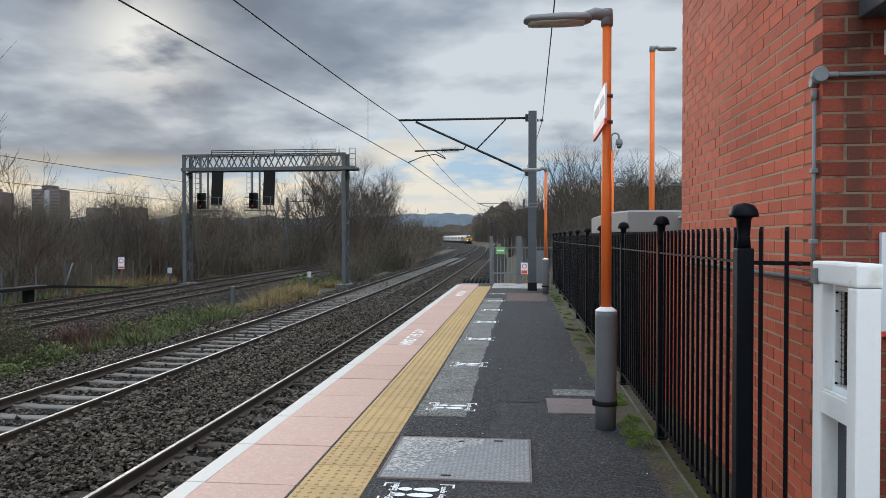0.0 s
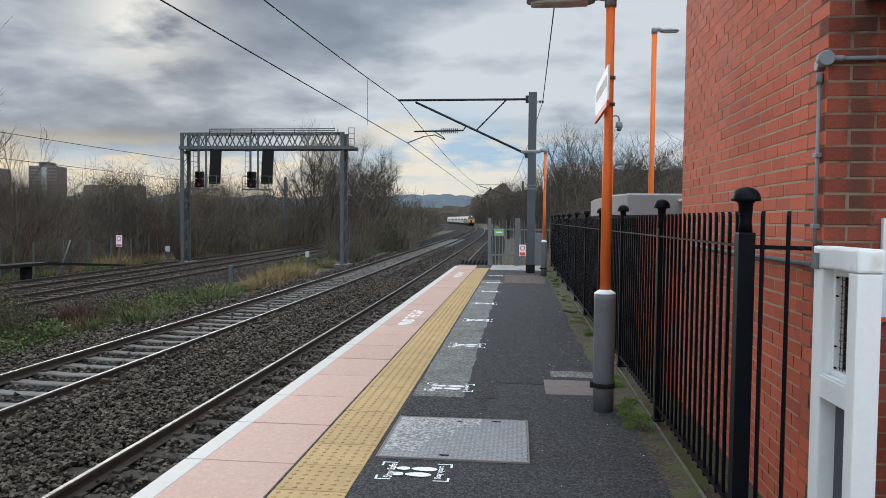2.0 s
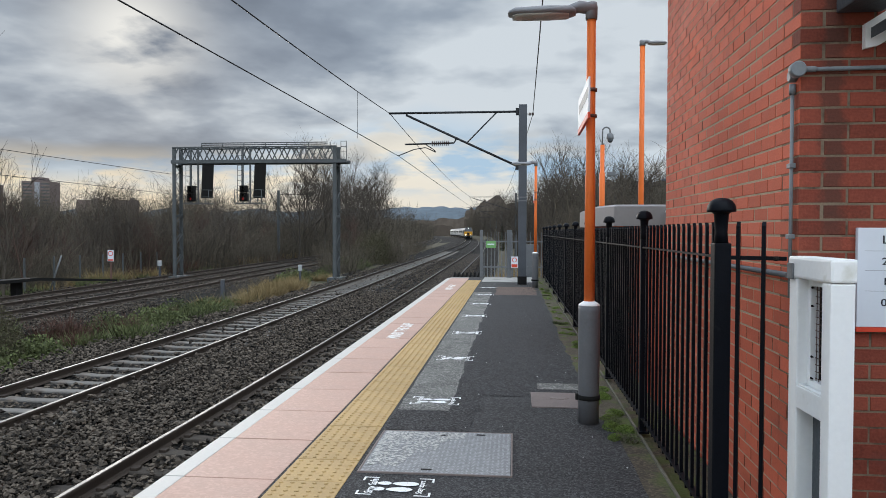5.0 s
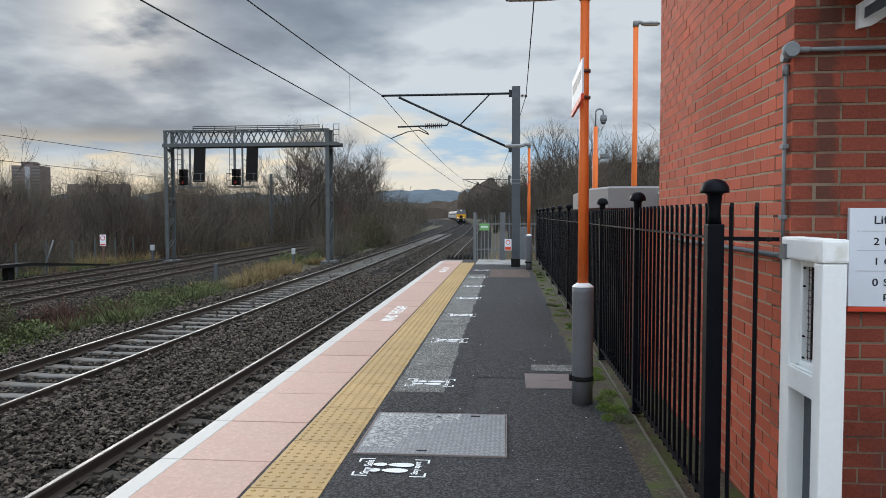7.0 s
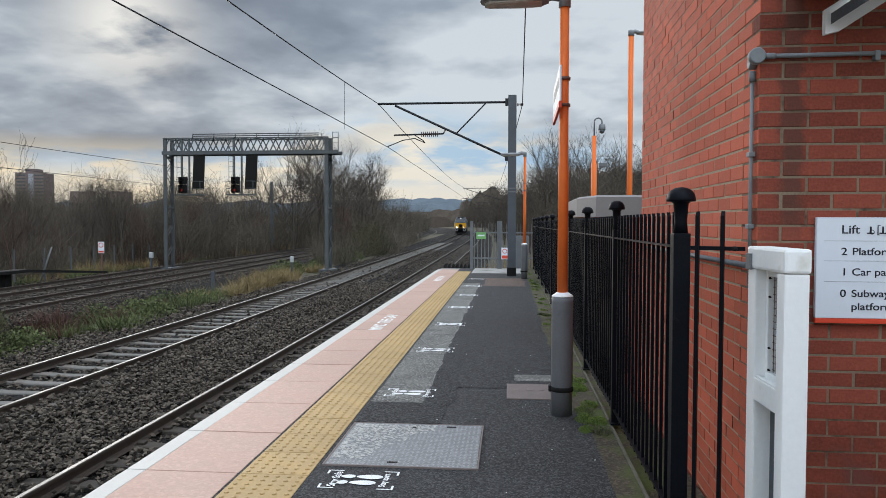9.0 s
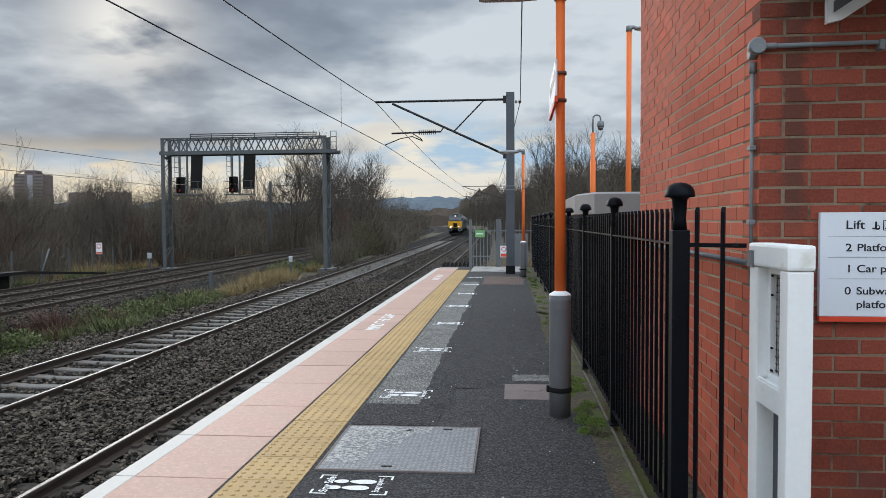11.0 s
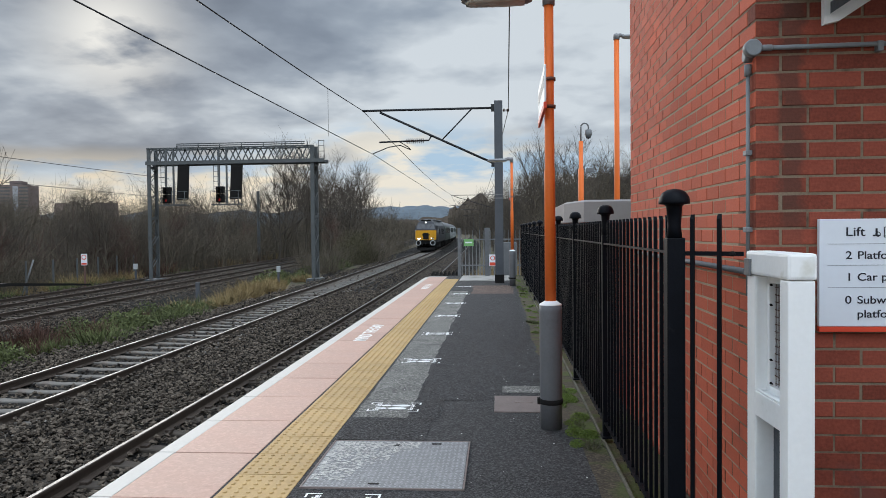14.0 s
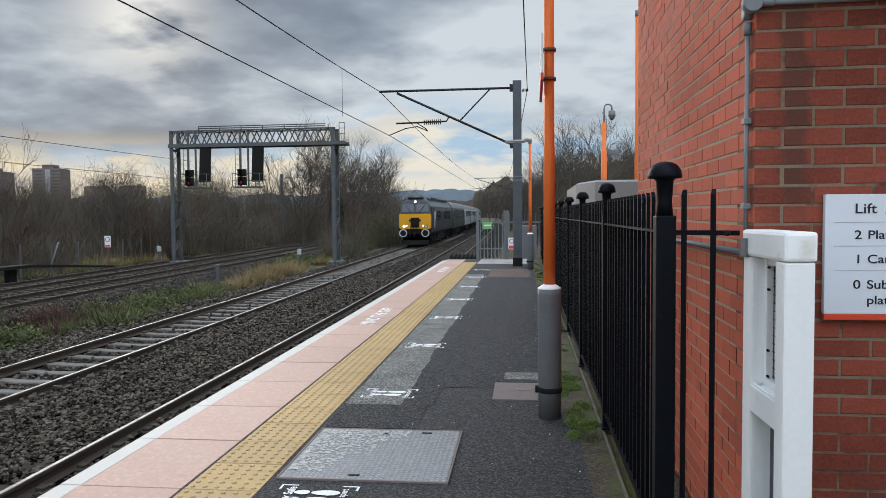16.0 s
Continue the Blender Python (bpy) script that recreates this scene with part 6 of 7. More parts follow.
def leaf_mesh(name, c, rng, lo, hi, mat):
    """Small bent quads at the given places."""
    n = len(c)
    s = rng.uniform(lo, hi, n)
    a = rng.normal(0, 1, (n, 3))
    a /= np.linalg.norm(a, axis=1, keepdims=True)
    b = np.cross(a, rng.normal(0, 1, (n, 3)))
    b /= np.linalg.norm(b, axis=1, keepdims=True)
    V = np.stack([c - a * s[:, None], c + b * s[:, None] * 0.6, c + a * s[:, None], c - b * s[:, None] * 0.6], 1)
    F = np.arange(4 * n).reshape(n, 4)
    return mesh_np(name, V.reshape(-1, 3), F, mat)


def thicket_kind(seed, n, height, radius, label, mat, name="shrub", cat="shrub"):
    """Many thin stems fanning from the ground, forked near the top."""
    rng = np.random.default_rng(seed)
    segs = []
    for _ in range(n):
        a, q = rng.uniform(0, 6.28), radius * math.sqrt(rng.uniform(0, 1))
        p = np.array([q * math.cos(a), q * math.sin(a), -0.3])
        d = np.array([math.cos(a) * 0.28 * q / radius, math.sin(a) * 0.28 * q / radius, 1.0]) + rng.normal(0, 0.24, 3)
        h = height * rng.uniform(0.45, 1.0) * (1 - 0.35 * (q / radius) ** 2)
        m_ = p + d * h * 0.55
        e = m_ + (d + rng.normal(0, 0.22, 3)) * h * 0.45
        r = rng.uniform(0.010, 0.022)
        segs.append((*p, *m_, r, r * 0.7))
        segs.append((*m_, *e, r * 0.7, 0.005))
        for _k in range(4):
            t = rng.uniform(0.2, 0.95)
            o = p + (m_ - p) * t if rng.uniform() < 0.4 else m_ + (e - m_) * t
            f = o + (d * 0.5 + rng.normal(0, 0.5, 3)) * h * rng.uniform(0.12, 0.26)
            segs.append((*o, *f, 0.008, 0.004))
    ob = thing(name, label, cat, 0, 0, 0, 0, "lineside shrubs")
    part("twig_mass", segments_mesh("twig_mass", segs, mat, 3), None, ob)
    return ob


T_A = tree_kind(11, 9.5, 0.17, "tall bare winter tree with fine twigs", M["bark"], limbs=14, twigs=4, spread=0.6, trunk=0.15)
T_B = tree_kind(12, 8.0, 0.14, "rounded bare winter tree with fine twigs", M["bark"], limbs=15, twigs=4, spread=0.72, trunk=0.12)
T_C = tree_kind(13, 10.5, 0.18, "bare tree with ivy on the trunk", M["bark"], True, limbs=10, twigs=4, spread=0.7, trunk=0.3)
T_D = tree_kind(14, 6.5, 0.10, "small reddish bare tree among scrub", M["bark_red"], limbs=10, twigs=4, spread=0.7, trunk=0.15)
S_A = thicket_kind(21, 170, 4.2, 2.4, "dense brown leafless lineside thicket", M["scrub"])
S_B = thicket_kind(22, 150, 3.2, 2.2, "reddish brown leafless lineside thicket", M["bark_red"])
T_E = tree_kind(15, 7.0, 0.10, "slender young bare tree with upright stems", M["bark"], limbs=6, twigs=1, spread=0.42, trunk=0.12)
KIN = {"E": T_E, "A": T_A, "B": T_B, "C": T_C, "D": T_D, "a": S_A, "b": S_B}
USED = set()


def plant(kind, x, y, s=1.0, dz=-0.1):
    s *= 0.56 if kind in "ABCDE" else 1.0
    z = float(ground_z(x, y)) + dz
    at = pose(x, y, z, 0, 0, random.uniform(0, 360)) 
    src = KIN[kind]
    if kind not in USED:
        USED.add(kind)
        src.matrix_basis = at @ Matrix.Diagonal((s, s, s, 1))
        return src
    ob = copy_thing(src, at)
    ob.scale = (s, s, s)
    return ob


def plant_all():
    rng = random.Random(8)
    # single trees seen against the sky: beside the tracks, beyond the gantry
    for k, x, y, s in (("A", -27.0, 30, 1.75), ("E", -22.75, 29.5, 1.2), ("B", -27.5, 36, 0.90), ("D", -23, 26.5, 0.90),
                       ("B", -21.5, 68, 1.35), ("A", -23.5, 76, 1.45), ("C", -22, 84, 1.40), ("B", -19.6, 80, 1.30), ("A", -25.8, 88, 1.45), ("C", -29, 66, 1.00), ("B", -33, 74, 1.05), ("A", -20.6, 74, 1.25),
                       ("B", -20, 92, 1.47), ("A", -24, 98, 1.54), ("B", -27.5, 105, 1.54), ("B", -22.5, 108, 1.40), ("D", -15.5, 64, 0.84), ("A", -33, 90, 1.40), ("D", -24.6, 33.5, 1.00), ("B", -27, 52, 0.7), ("D", -29.5, 49, 1.00), ("B", -33, 55, 1.15), ("D", -26, 56, 1.00), ("C", -36, 52, 1.00), ("B", -40, 58, 1.30), ("D", -31, 44, 1.00), ("B", -45, 60, 1.35), ("D", -35, 47, 1.00), ("A", -38, 66, 0.80), ("B", -29.5, 58, 1.25), ("A", -23.5, 55, 0.65), ("D", -41, 50, 1.00), ("B", -29.5, 141, 2.38), ("B", -33, 146, 2.13), ("A", -26.5, 136, 1.80), ("B", -37, 138, 2.05)):
        plant(k, x, y, s * (0.62 if x < -28 and y < 76 else 1.0))
    # right-hand bank beyond the platform
    for k, x, y, s in (("A", 2.0, 48, 0.95), ("C", 4.8, 46, 0.85), ("B", 6.5, 50, 0.95), ("C", 8.5, 47, 0.78), ("A", 3.5, 56, 0.95), ("B", 0.2, 62, 0.9), ("C", 2.4, 68, 1.0), ("A", 6, 64, 1.15),
                       ("B", -0.8, 76, 0.95), ("A", 11.5, 52, 0.72), ("B", 14.5, 58, 0.8), ("C", 10, 66, 0.95), ("B", -1.8, 90, 0.95), ("A", 1.5, 86, 1.0), ("C", -3.2, 104, 1.0), ("B", 0.5, 100, 1.05), ("A", -4.5, 120, 1.05), ("B", -6.8, 138, 1.05), ("C", -2, 128, 1.1), ("A", -9, 160, 1.1), ("B", 17, 50, 0.66)):
        plant(k, x, y, s)
    # smaller trees all through the scrub on both sides
    for _ in range(46):
        y = rng.uniform(44, 84)
        plant(rng.choice("ABD"), rng.uniform(-24, -26 - 0.45 * (y - 30)) - 0.02 * y, y, rng.uniform(0.50, 0.85))
    for _ in range(34):
        y = rng.uniform(42, 130)
        plant(rng.choice("ABBC"), 3.2 - 0.012 * y - float(curve(y)) + rng.uniform(0, 12), y, rng.uniform(0.75, 1.15))
    # bushes between the tracks beyond the gantry
    for x, y, s in ((-12.3, 64, 0.75), (-13.2, 66, 0.85), (-14.2, 69, 0.75), (-12.7, 70, 0.8), (-13.6, 73, 0.7)):
        plant("a" if x > -13.4 else "b", x, y, s)
    # thickets, left
    for _ in range(46):
        y = rng.uniform(46, 120)
        x = rng.uniform(-24.5, -22 - 0.40 * y) - 0.02 * y
        plant("a" if rng.random() < 0.65 else "b", x, y, rng.uniform(1.0, 1.75))
    for _ in range(20):
        y = rng.uniform(24, 46)
        plant("a" if rng.random() < 0.6 else "b", rng.uniform(-33, -25) - 0.25 * (y - 24), y, rng.uniform(0.7, 1.15))
    for _ in range(16):
        y = rng.uniform(50, 120)
        plant("a", -11.6 - 0.022 * y - float(curve(y)) + rng.uniform(-0.9, 0.6), y, rng.uniform(0.45, 0.8))
    for _ in range(26):
        y = rng.uniform(32, 150)
        plant("a" if rng.random() < 0.6 else "b", 1.6 - 0.012 * y - float(curve(y)) + rng.uniform(0, 9), y, rng.uniform(0.8, 1.3))


plant_all()


def build_stuff_woods():
    """Uncountable brushwood behind the single shrubs, and the woods farther off."""
    rng = np.random.default_rng(5)
    segs = []

    def brush(x0, x1, y0, y1, n, h0, h1, r=0.02, follow=0.0):
        x, y = rng.uniform(x0, x1, n), rng.uniform(y0, y1, n)
        x = x - follow * (0.02 * y + curve(y))
        z = ground_z(x, y)
        h = rng.uniform(h0, h1, n) * (0.8 + 0.35 * np.sin(x * 0.35) * np.sin(y * 0.23))
        tilt = rng.normal(0, 0.20, (n, 2))
        p0 = np.stack([x, y, z - 0.2], 1)
        p1 = p0 + np.stack([tilt[:, 0] * h, tilt[:, 1] * h, h], 1) * 0.45
        p2 = p1 + np.stack([(tilt[:, 0] + rng.normal(0, 0.35, n)) * h, tilt[:, 1] * h, h], 1) * 0.30
        p3 = p2 + np.stack([rng.normal(0, 0.5, n) * h, rng.normal(0, 0.3, n) * h, h], 1) * 0.22

        def piece(p, q, ra, rb):
            segs.append(np.concatenate([p, q, np.full((n, 1), ra), np.full((n, 1), rb)], 1))

        piece(p0, p1, r, r * 0.8)
        piece(p1, p2, r * 0.8, r * 0.5)
        piece(p2, p3, r * 0.5, r * 0.2)
        for k in range(6):
            t = rng.uniform(0.1, 1, (n, 1))
            o = p0 + (p1 - p0) * t if k < 2 else (p1 + (p2 - p1) * t if k < 4 else p2 + (p3 - p2) * t)
            w = 0.16 if k < 4 else 0.10
            f = o + np.stack([rng.normal(0, w, n) * h, rng.normal(0, w, n) * h, rng.uniform(-0.02, 0.20, n) * h], 1)
            piece(o, f, r * 0.45, r * 0.2)

    brush(-72, -23, 48, 82, 12000, 2.4, 4.8, 0.024)
    brush(-95, -21, 82, 140, 10000, 4.5, 8.0, 0.035)
    brush(-165, -58, 122, 168, 13000, 9.5, 16.0, 0.045)
    brush(-52, -25, 26, 50, 6000, 1.5, 3.8)
    brush(2.0, 30, 38, 82, 15000, 3.0, 7.0, 0.024)
    brush(2, 40, 80, 240, 9000, 4.0, 9.0, 0.035, 1.0)
    brush(5, 70, 240, 400, 9000, 8.0, 15.0, 0.07, 1.0)
    brush(-70, -17.5, 140, 420, 8000, 4.0, 8.0, 0.06, 1.0)
    solid("brushwood", segments_mesh("brushwood", np.concatenate(segs), M["scrub"], 3), None, "dense brown leafless brushwood along the railway", "brushwood", kind="stuff")
    # far woods: lumpy ridges of leafless trees
    def ridge(name, x0, x1, y, z0, hgt, n, mat, label, wob, depth=30.0, seed=0.0):
        xs = np.linspace(x0, x1, n)
        hh = np.array([hgt * (0.72 + 0.36 * noise.noise((x * wob, seed, 0)) + 0.16 * noise.noise((x * wob * 5, seed, 3)) + 0.08 * noise.noise((x * wob * 17, seed, 7))) for x in xs])
        rows = []
        for f, d in ((0.0, 0.0), (0.75, depth * 0.15), (1.0, depth * 0.5), (0.8, depth * 0.85), (0.0, depth)):
            rows.append(np.stack([xs, np.full(n, y + d), z0 + f * hh], 1))
        V = np.concatenate(rows)
        idx = np.arange(5 * n).reshape(5, n)
        F = np.stack([idx[:-1, :-1], idx[:-1, 1:], idx[1:, 1:], idx[1:, :-1]], -1).reshape(-1, 4)
        solid(name, mesh_np(name, V, F, mat), None, label, "woodland", kind="stuff")

    ridge("far_wood", -330, -40, 172, -9, 17.5, 260, M["farwood"], "distant brown leafless woodland", 0.02, 30, 1.0)
    ridge("far_wood", -420, -28, 560, -11, 30.0, 260, M["farwood"], "distant brown leafless woodland", 0.012, 40, 2.0)
    ridge("far_wood", -20, 330, 330, -6, 30.0, 240, M["farwood"], "distant dark wooded bank", 0.015, 60, 3.0)
    ridge("far_wood", 7, 160, 84, -3, 13.0, 160, M["farwood"], "dark wooded bank behind the trees", 0.03, 30, 5.0)
    ridge("far_wood", -50, 120, 470, -8, 20.0, 150, M["farwood"], "distant brown wooded slope", 0.03, 40, 6.0)
    ridge("far_wood", -36, 140, 440, -8, 33.0, 150, M["farwood"], "distant brown wooded slope", 0.03, 40, 8.0)
    ridge("far_hill", -1500, 1700, 1900, -20, 118.0, 200, M["hill"], "skyline hill coloured blue-grey for haze", 0.0016, 500, 4.0)


build_stuff_woods()


# ---- weeds on the verges ----
def blade_clump(seed, n, h, r, mat, label, name="weed_clump"):
    rng = np.random.default_rng(seed)
    a, q = rng.uniform(0, 6.28, n), r * np.sqrt(rng.uniform(0, 1, n))
    p = np.stack([q * np.cos(a), q * np.sin(a), np.zeros(n) - 0.03], 1)
    d = np.stack([np.cos(a) * 0.5 * q / r, np.sin(a) * 0.5 * q / r, np.ones(n)], 1) + rng.normal(0, 0.28, (n, 3))
    hh = h * rng.uniform(0.4, 1.0, n)[:, None]
    m1 = p + d * hh * 0.6
    m2 = m1 + (d + rng.normal(0, 0.4, (n, 3)) - np.array([0, 0, 0.3])) * hh * 0.4
    w = rng.uniform(0.006, 0.014, n)[:, None]
    t = np.stack([-np.sin(a + rng.normal(0, 1, n)), np.cos(a), np.zeros(n)], 1) * w
    V = np.stack([p - t, p + t, m1 + t * 0.8, m1 - t * 0.8, m2 + t * 0.15, m2 - t * 0.15], 1)
    F = (np.array([(0, 1, 2, 3), (3, 2, 4, 5)])[None] + 6 * np.arange(n)[:, None, None]).reshape(-1, 4)
    me = mesh_np(name, V.reshape(-1, 3), F, mat)
    ob = solid(name, me, None, label, "weeds", "lineside weeds")
    return ob


def leafy_clump(seed, n, h, r, mat, label):
    rng = np.random.default_rng(seed)
    a, q = rng.uniform(0, 6.28, n), r * np.sqrt(rng.uniform(0, 1, n))
    z = rng.uniform(0, 1, n) * h * (1 - 0.7 * (q / r) ** 2)
    c = np.stack([q * np.cos(a), q * np.sin(a), z], 1)
    return solid("weed_clump", leaf_mesh("weed_clump", c, rng, 0.018, 0.05, mat), None, label, "weeds", "lineside weeds")


def scatter_weeds():
    rng = random.Random(6)
    kinds = {"straw": blade_clump(31, 420, 0.62, 0.50, M["straw"], "clump of dry straw-coloured grass"),
             "green": leafy_clump(32, 900, 0.50, 0.55, M["green_weed"], "low green leafy weeds"),
             "rust": blade_clump(33, 420, 0.5, 0.45, M["rust_weed"], "clump of rust-brown dead weeds"),
             "moss": leafy_clump(37, 700, 0.35, 0.5, M["moss"], "low tuft of bright moss and grass at the railing foot"),
             "bramble": leafy_clump(36, 1500, 0.75, 0.6, M["bramble"], "dark olive bramble bush beside the track"),
             "bush": leafy_clump(38, 9000, 2.7, 1.5, M["bramble"], "dense olive-brown bush between the tracks"),
             "grass": blade_clump(34, 420, 0.42, 0.5, M["green_weed"], "clump of green grass")}
    first = set()

    def put(kind, x, y, s):
        at = pose(x, y, float(ground_z(x, y)) - 0.02, 0, 0, rng.uniform(0, 360))
        src = kinds[kind]
        if kind in first:
            ob = copy_thing(src, at)
        else:
            first.add(kind)
            ob = src
            ob.matrix_basis = at
        ob.scale = (s, s, s * rng.uniform(0.8, 1.1))

    def band(kind, u0, u1, y0, y1, n, s0, s1):
        for _ in range(n):
            y = rng.uniform(y0, y1)
            put(kind, rng.uniform(u0, u1) - 0.02 * y - float(curve(y)), y, rng.uniform(s0, s1))

    band("straw", -11.2, -10.0, 25, 36, 22, 0.8, 1.3)
    band("straw", -12.4, -10.6, 36, 44, 7, 0.7, 1.1)
    band("bush", -12.2, -10.6, 59, 71, 10, 0.8, 1.15)
    band("bramble", -13.0, -11.4, 10, 16, 9, 0.7, 1.2)
    band("green", -12.2, -10.4, 20, 27, 24, 0.8, 1.4)
    band("grass", -11.6, -9.9, 17, 28, 14, 0.8, 1.3)
    band("rust", -12.0, -10.6, 15, 20, 4, 0.6, 0.9)
    for x, y, s in ((-13.3, 18.7, 1.2), (-13.0, 19.3, 1.3), (-12.0, 20.0, 1.2), (-11.7, 20.2, 1.0), (-12.6, 18.9, 0.8)):
        put("rust", x, y, s)
    for x, y, s in ((-12.0, 14.6, 0.55), (-12.8, 15.6, 0.60)):
        put("bush", x, y, s)
    for x, y, s in ((-11.6, 14.2, 1.2), (-12.2, 15.0, 1.3), (-12.3, 13.9, 1.2)):
        put("grass", x, y, s)
    band("green", -12.6, -10.8, 11, 18, 14, 0.8, 1.3)
    band("grass", -13.4, -11.4, 10, 17, 12, 0.8, 1.3)
    band("rust", -12.4, -11.0, 18, 26, 6, 0.6, 1.0)
    band("straw", -24.5, -21.6, 36, 80, 36, 0.9, 1.6)
    band("grass", -23.5, -21.5, 30, 60, 16, 0.8, 1.3)
    band("rust", -26, -22.5, 44, 70, 16, 1.2, 2.4)
    band("green", -12.8, -11.0, 40, 60, 14, 1.2, 2.2)
    band("straw", -1.2, 3.0, 28, 40, 16, 0.9, 1.6)
    # moss and grass tufts along the railing foot
    for _ in range(84):
        y = rng.choice((rng.uniform(5.5, 7.6), rng.uniform(6, 24), rng.uniform(9, 24)))
        ob = copy_thing(kinds["moss" if rng.random() < 0.8 else "grass"], pose(rng.uniform(0.50, 0.68) - SKEW * y, y, 0.0, 0, 0, 0))
        s = rng.uniform(0.07, 0.15)
        ob.scale = (s, s * 1.8, s * 0.7)
        tagged(ob, "low tuft of moss and grass at the railing foot", "moss", "moss tufts")
    src = kinds["moss"]
    src.matrix_basis, src.scale = pose(0.56, 6.35, 0.0), (0.15, 0.3, 0.1)
    tagged(src, "", "moss", "moss tufts")


scatter_weeds()


# ---- lineside bits ----
def build_lineside():
    def post_sign(x, y, h):
        ob = thing("trackside_sign", "white and red trespass notice on a post", "sign", x, y, float(ground_z(x, y)))
        bm = bm_new()
        box(bm, -0.035, 0.035, -0.03, 0.03, -0.1, h)
        part("post", bm, M["iron"], ob)
        bm = bm_new()
        box(bm, -0.16, 0.16, -0.05, -0.031, h - 0.55, h + 0.02, 0.004)
        part("panel", bm, M["sign_white"], ob)
        bm = bm_new()
        box(bm, -0.14, 0.14, -0.055, -0.051, h - 0.52, h - 0.44)
        lathe(bm, [(0.13, 0), (0.13, 0.004)], 18, pose(0, -0.051, h - 0.15, 90, 0, 0))
        part("symbol", bm, M["sign_red"], ob, "red ring and strip")
        bm = bm_new()
        lathe(bm, [(0.09, 0), (0.09, 0.004)], 18, pose(0, -0.0555, h - 0.15, 90, 0, 0))
        part("symbol_centre", bm, M["sign_white"], ob)

    post_sign(-21.0, 35.0, 1.75)

    def marker(x, y, h, w=0.14):
        ob = thing("marker_post", "short grey marker post with white top", "marker post", x, y, float(ground_z(x, y)))
        bm = bm_new()
        box(bm, -0.05, 0.05, -0.05, 0.05, -0.1, h - 0.32)
        part("post", bm, M["galv_dark"], ob)
        bm = bm_new()
        box(bm, -w, w, -0.06, 0.06, h - 0.32, h, 0.02)
        part("cap", bm, M["coach_white"], ob)

    marker(-21.5, 41.0, 1.0, 0.12)
    marker(-12.4, 39.0, 1.15, 0.10)
    ob = thing("marker_post", "short grey post beside the track", "marker post", -12.6, 29.0, -1.35)
    bm = bm_new()
    box(bm, -0.07, 0.07, -0.07, 0.07, 0, 0.95, 0.01)
    part("post", bm, M["galv_dark"], ob)
    # dark bridge girder beside the far track
    ob = thing("bridge_girder", "black steel bridge girder beside the far track", "girder", 0, 0, 0)
    bm = bm_new()
    loft(bm, [[(-21.8, 17, -0.36), (-20.9, 17, -0.36), (-20.9, 17, -0.50), (-21.8, 17, -0.50)], [(-21.4, 29, -0.40), (-20.7, 29, -0.40), (-20.7, 29, -0.53), (-21.4, 29, -0.53)], [(-20.9, 35, -0.86), (-20.7, 35, -0.86), (-20.7, 35, -0.95), (-20.9, 35, -0.95)]])
    part("top_flange", bm, M["under"], ob)
    for y in (18, 20.5, 23, 25.5, 28):
        bm = bm_new()
        box(bm, -21.3, -21.05, y, y + 0.4, -1.6, -0.51)
        part("stiffener", bm, M["under"], ob)
    # chain-link fence posts beyond
    for i in range(9):
        ob = thing("fence_post", "grey concrete fence post beyond the tracks", "fence post", -23.2 - 0.25 * i, 27 + 2.6 * i, float(ground_z(-23.2 - 0.25 * i, 27 + 2.6 * i)), 0, "lineside fence posts")
        bm = bm_new()
        box(bm, -0.035, 0.035, -0.035, 0.035, -0.2, 1.8)
        part("post", bm, M["gantry"], ob)
    ob = thing("leaning_post", "pale post leaning among the scrub", "post", -23.6, 34.5, float(ground_z(-23.6, 34.5)))
    bm = bm_new()
    tube(bm, [(-0.4, 0, 0), (0.25, 0, 1.8)], 0.04, 8)
    part("post", bm, M["galv"], ob)
    # small lineside hut far along
    ob = thing("lineside_hut", "small weathered lineside hut by the tracks", "hut", -15.6, 88, -1.2)
    bm = bm_new()
    box(bm, -0.7, 0.7, -0.6, 0.6, 0, 1.25)
    part("wall", bm, M["galv_dark"], ob)
    bm = bm_new()
    box(bm, -0.8, 0.8, -0.7, 0.7, 1.25, 1.4, 0.03)
    part("roof", bm, M["roof_tile"], ob)


build_lineside()


# ---- far buildings ----
def build_tower(x, y, w, d, top, floors):
    ob = thing("tower_block", "distant brick tower block with pale window bands", "tower block", x, y, -12, 12, "distant tower blocks")
    h = top + 12
    bm = bm_new()
    box(bm, -w / 2, w / 2, -d / 2, d / 2, 0, h)
    part("wall", bm, M["tower_brick"], ob)
    bm = bm_new()
    box(bm, -w * 0.22, w * 0.18, -d * 0.3, d * 0.3, h, h + 3.5)
    tube(bm, [(0, 0, h + 3.5), (0, 0, h + 8)], 0.15, 5)
    part("plant_room", bm, M["tower_brick"], ob)
    bm = bm_new()
    box(bm, -w / 2 + w * 0.46, -w / 2 + w * 0.64, -d / 2 - 0.25, -d / 2, h * 0.3, h - 1)
    part("window_bay", bm, M["tower_pale"], ob, "pale bay of windows")
    bm = bm_new()
    box(bm, -0.16 * w, 0.16 * w, -0.06, 0, 0, 1.3)
    win = mesh_of("window", bm, M["glass"])
    for f in range(floors):
        z = h - 3.0 - f * 2.8
        for cx in (-0.3, 0.33):
            part("window", win, None, ob, "", pose(cx * w, -d / 2 - 0.01, z))
    return ob


build_tower(-415.5, 598, 23, 21, 43.5, 9)
build_tower(-479, 610, 24, 22, 42.5, 9)


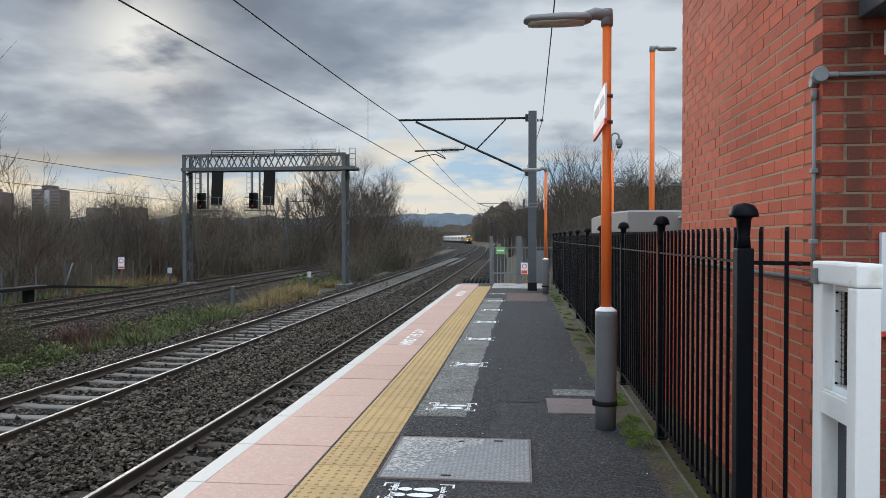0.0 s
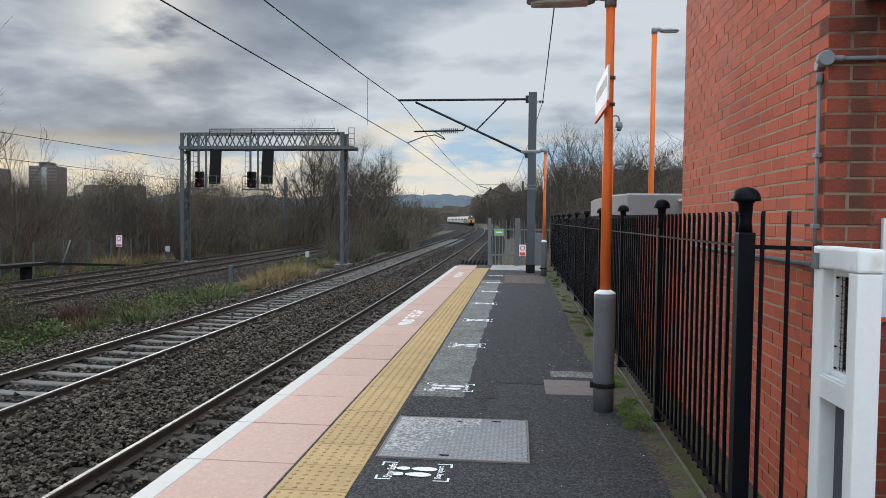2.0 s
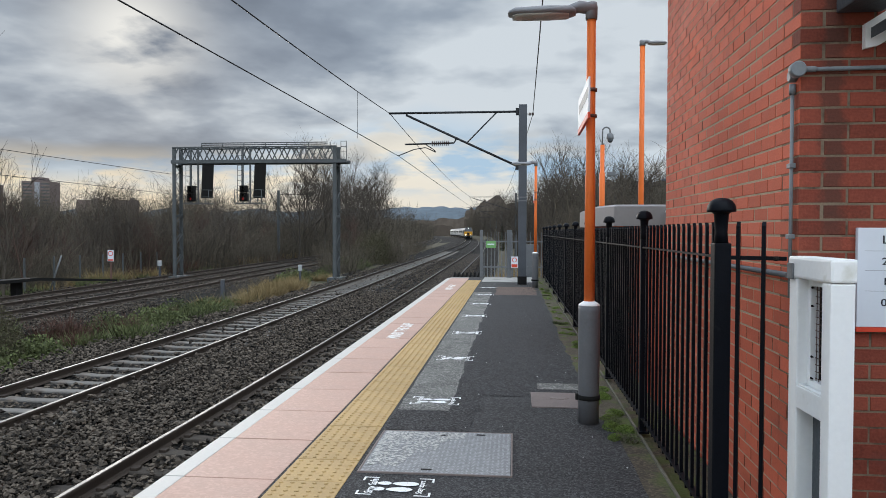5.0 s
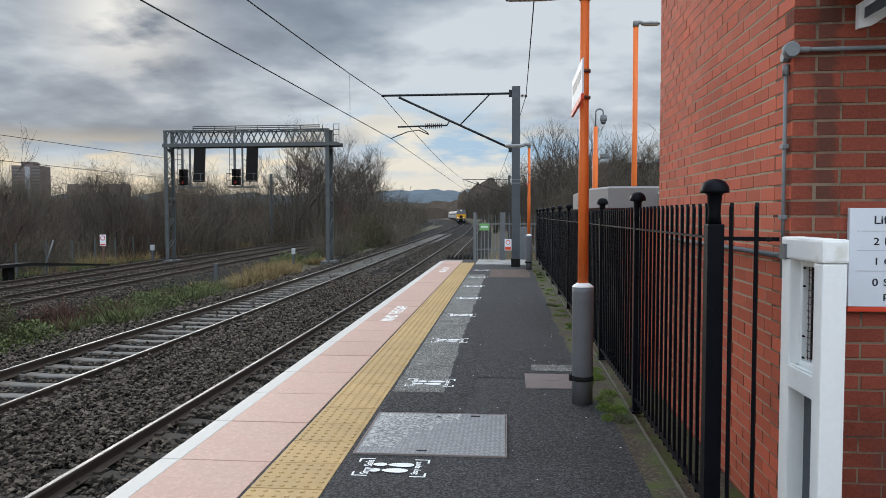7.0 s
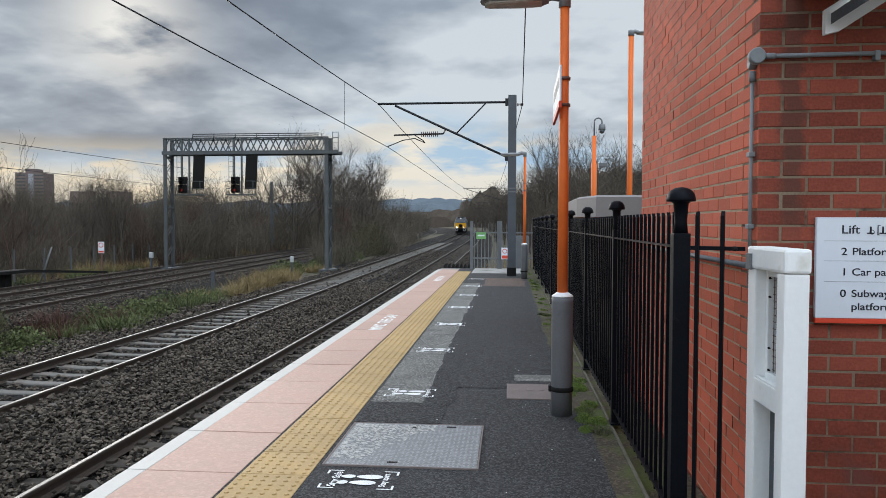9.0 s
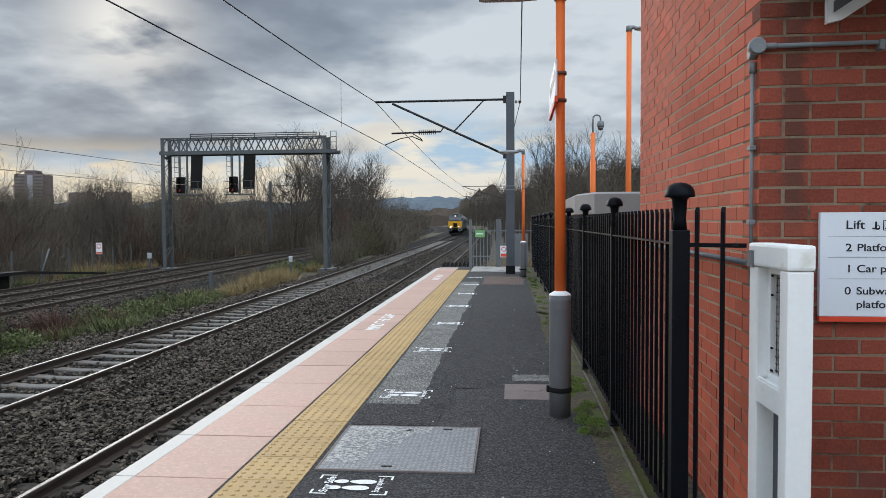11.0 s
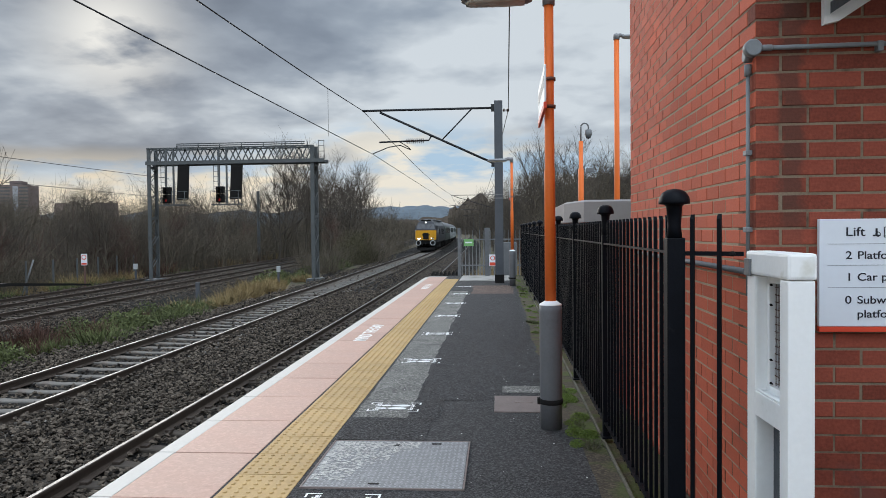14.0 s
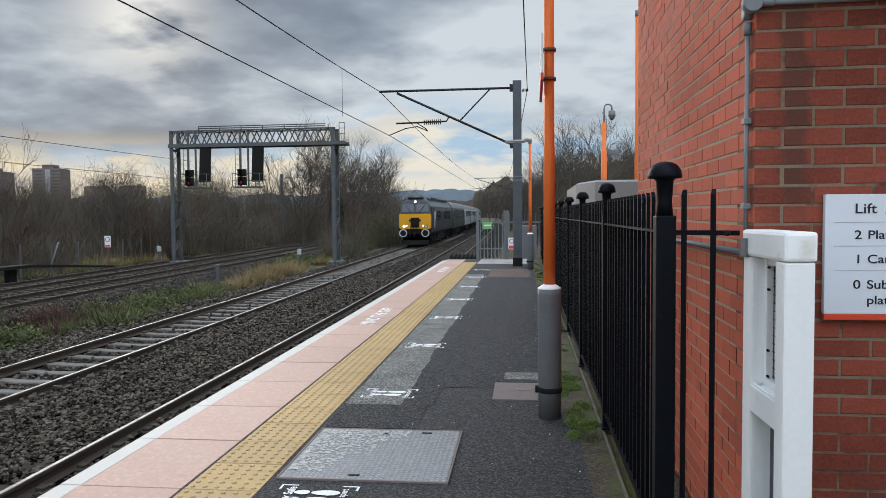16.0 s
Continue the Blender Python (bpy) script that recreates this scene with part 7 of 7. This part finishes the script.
def build_house(x, y, w, turn, z, up=0.0, mat="render_wall"):
    ob = thing("house", "distant house with tiled gable roof", "house", x, y, z, turn, "distant houses")
    bm = bm_new()
    box(bm, -w / 2, w / 2, -4, 4, 0, 5.5 + up)
    part("wall", bm, M[mat], ob)
    bm = bm_new()
    loft(bm, [[(-w / 2 - 0.3, -4.4, 5.4 + up), (-w / 2 - 0.3, 4.4, 5.4 + up), (-w / 2 - 0.3, 0, 8.2 + up)], [(w / 2 + 0.3, -4.4, 5.4 + up), (w / 2 + 0.3, 4.4, 5.4 + up), (w / 2 + 0.3, 0, 8.2 + up)]])
    r = part("roof", bm, M["roof_tile"], ob)
    bm = bm_new()
    box(bm, w / 2 - 1.5, w / 2 - 0.7, -0.5, 0.5, 7.4 + up, 8.6 + up)
    part("chimney", bm, M["tower_brick"], r)
    for cx in (-0.25, 0.25):
        bm = bm_new()
        box(bm, cx * w - 0.7, cx * w + 0.7, -4.06, -4.0, 3.3 + up, 4.5 + up)
        part("window", bm, M["glass"], ob)


for hx, hy, hw, ht in ((-152, 252, 13, 20), (-133, 250, 11, 15), (-165, 300, 14, 30), (-96, 178, 10, 25), (-83, 171, 9, 40), (-118, 205, 11, 10)):
    build_house(hx, hy, hw, ht, -9 if hy > 220 else -10)
for hx, hw in ((-96.5, 4.6), (-88.0, 4.8)):
    build_house(hx, 155, hw, 30, -5.7, 5.9, "tower_brick")


# ---- parked van and litter ----
def build_van():
    ob = thing("parked_van", "silver parked van behind the platform railings", "van", 2.0, 19.5, -0.55)
    bm = bm_new()
    prof = [(-2.3, 0.3), (-2.35, 0.9), (-2.2, 1.15), (-1.55, 1.35), (-0.85, 2.12), (-0.4, 2.25), (2.2, 2.22), (2.35, 1.9), (2.38, 0.3)]
    loft(bm, [[(-0.9, y, z) for y, z in prof], [(-0.82, y, z) for y, z in prof], [(0.82, y, z) for y, z in prof], [(0.9, y, z) for y, z in prof]])
    bmesh.ops.bevel(bm, geom=[e for e in bm.edges], offset=0.04, segments=2, affect="EDGES")
    part("body", bm, M["car"], ob)
    bm = bm_new()
    loft(bm, [[(-0.72, -1.56, 1.40), (0.72, -1.56, 1.40), (0.66, -0.93, 2.06), (-0.66, -0.93, 2.06)], [(-0.72, -1.50, 1.40), (0.72, -1.50, 1.40), (0.66, -0.87, 2.06), (-0.66, -0.87, 2.06)]])
    part("windscreen", bm, M["glass"], ob)
    for s_ in (-1, 1):
        bm = bm_new()
        box(bm, s_ * 0.90 - 0.012, s_ * 0.90 + 0.012, -0.8, 0.3, 1.40, 2.0, 0.01)
        part("side_window", bm, M["glass"], ob)
        for y in (-1.45, 1.45):
            bm = bm_new()
            lathe(bm, [(0.2, -0.1), (0.33, -0.09), (0.33, 0.09), (0.2, 0.1)], 20, pose(s_ * 0.82, y, 0.33, 0, 90, 0))
            part("wheel", bm, M["under"], ob)


build_van()


def build_litter():
    rng = np.random.default_rng(9)
    n = 90
    c = np.stack([rng.uniform(-1.2, 0.6, n), rng.uniform(3.5, 14, n), np.full(n, 0.007)], 1)
    s_ = rng.uniform(0.003, 0.011, n)
    a = rng.uniform(0, 6.28, n)
    d = np.stack([np.cos(a), np.sin(a), np.zeros(n)], 1) * s_[:, None]
    e = np.stack([-np.sin(a), np.cos(a), np.zeros(n)], 1) * s_[:, None] * 0.6
    V = np.stack([c - d, c - e, c + d, c + e], 1).reshape(-1, 3)
    solid("litter", mesh_np("litter", V, np.arange(4 * n).reshape(n, 4), M["mark"]), None, "small pale specks of litter on the asphalt", "litter", kind="stuff")


build_litter()


# ---- what moves ----
def train_y(t):
    """Where the locomotive's front stands along the line at t seconds."""
    return float(np.interp(t, TIMES, FRONT))


TIMES = [0.0, 3.5, 7.0, 8.5, 11.0, 12.5, 13.5, 14.0, 15.0, 15.5, 16.0]
FRONT = [314.0, 255.0, 198.0, 174.0, 135.0, 112.0, 96.5, 88.7, 73.0, 65.3, 57.5]


def on_line(y):
    """A pose at rail level on the second track, turned along it."""
    base, lean = TRACKS["second"]
    x0, x1 = float(track_x(base, y - 6, lean)), float(track_x(base, y + 6, lean))
    return pose((x0 + x1) / 2, y, RAIL_Z, 0, 0, -math.degrees(math.atan2(x1 - x0, 12)))


def motions():
    steps = [0.5 * i for i in range(33)]
    walk(loco, [(t, on_line(train_y(t) + 9.7)) for t in steps])
    for i, c in enumerate(coaches):
        walk(c, [(t, on_line(train_y(t) + 19.9 + 10.2 + 20.6 * i)) for t in steps])


motions()
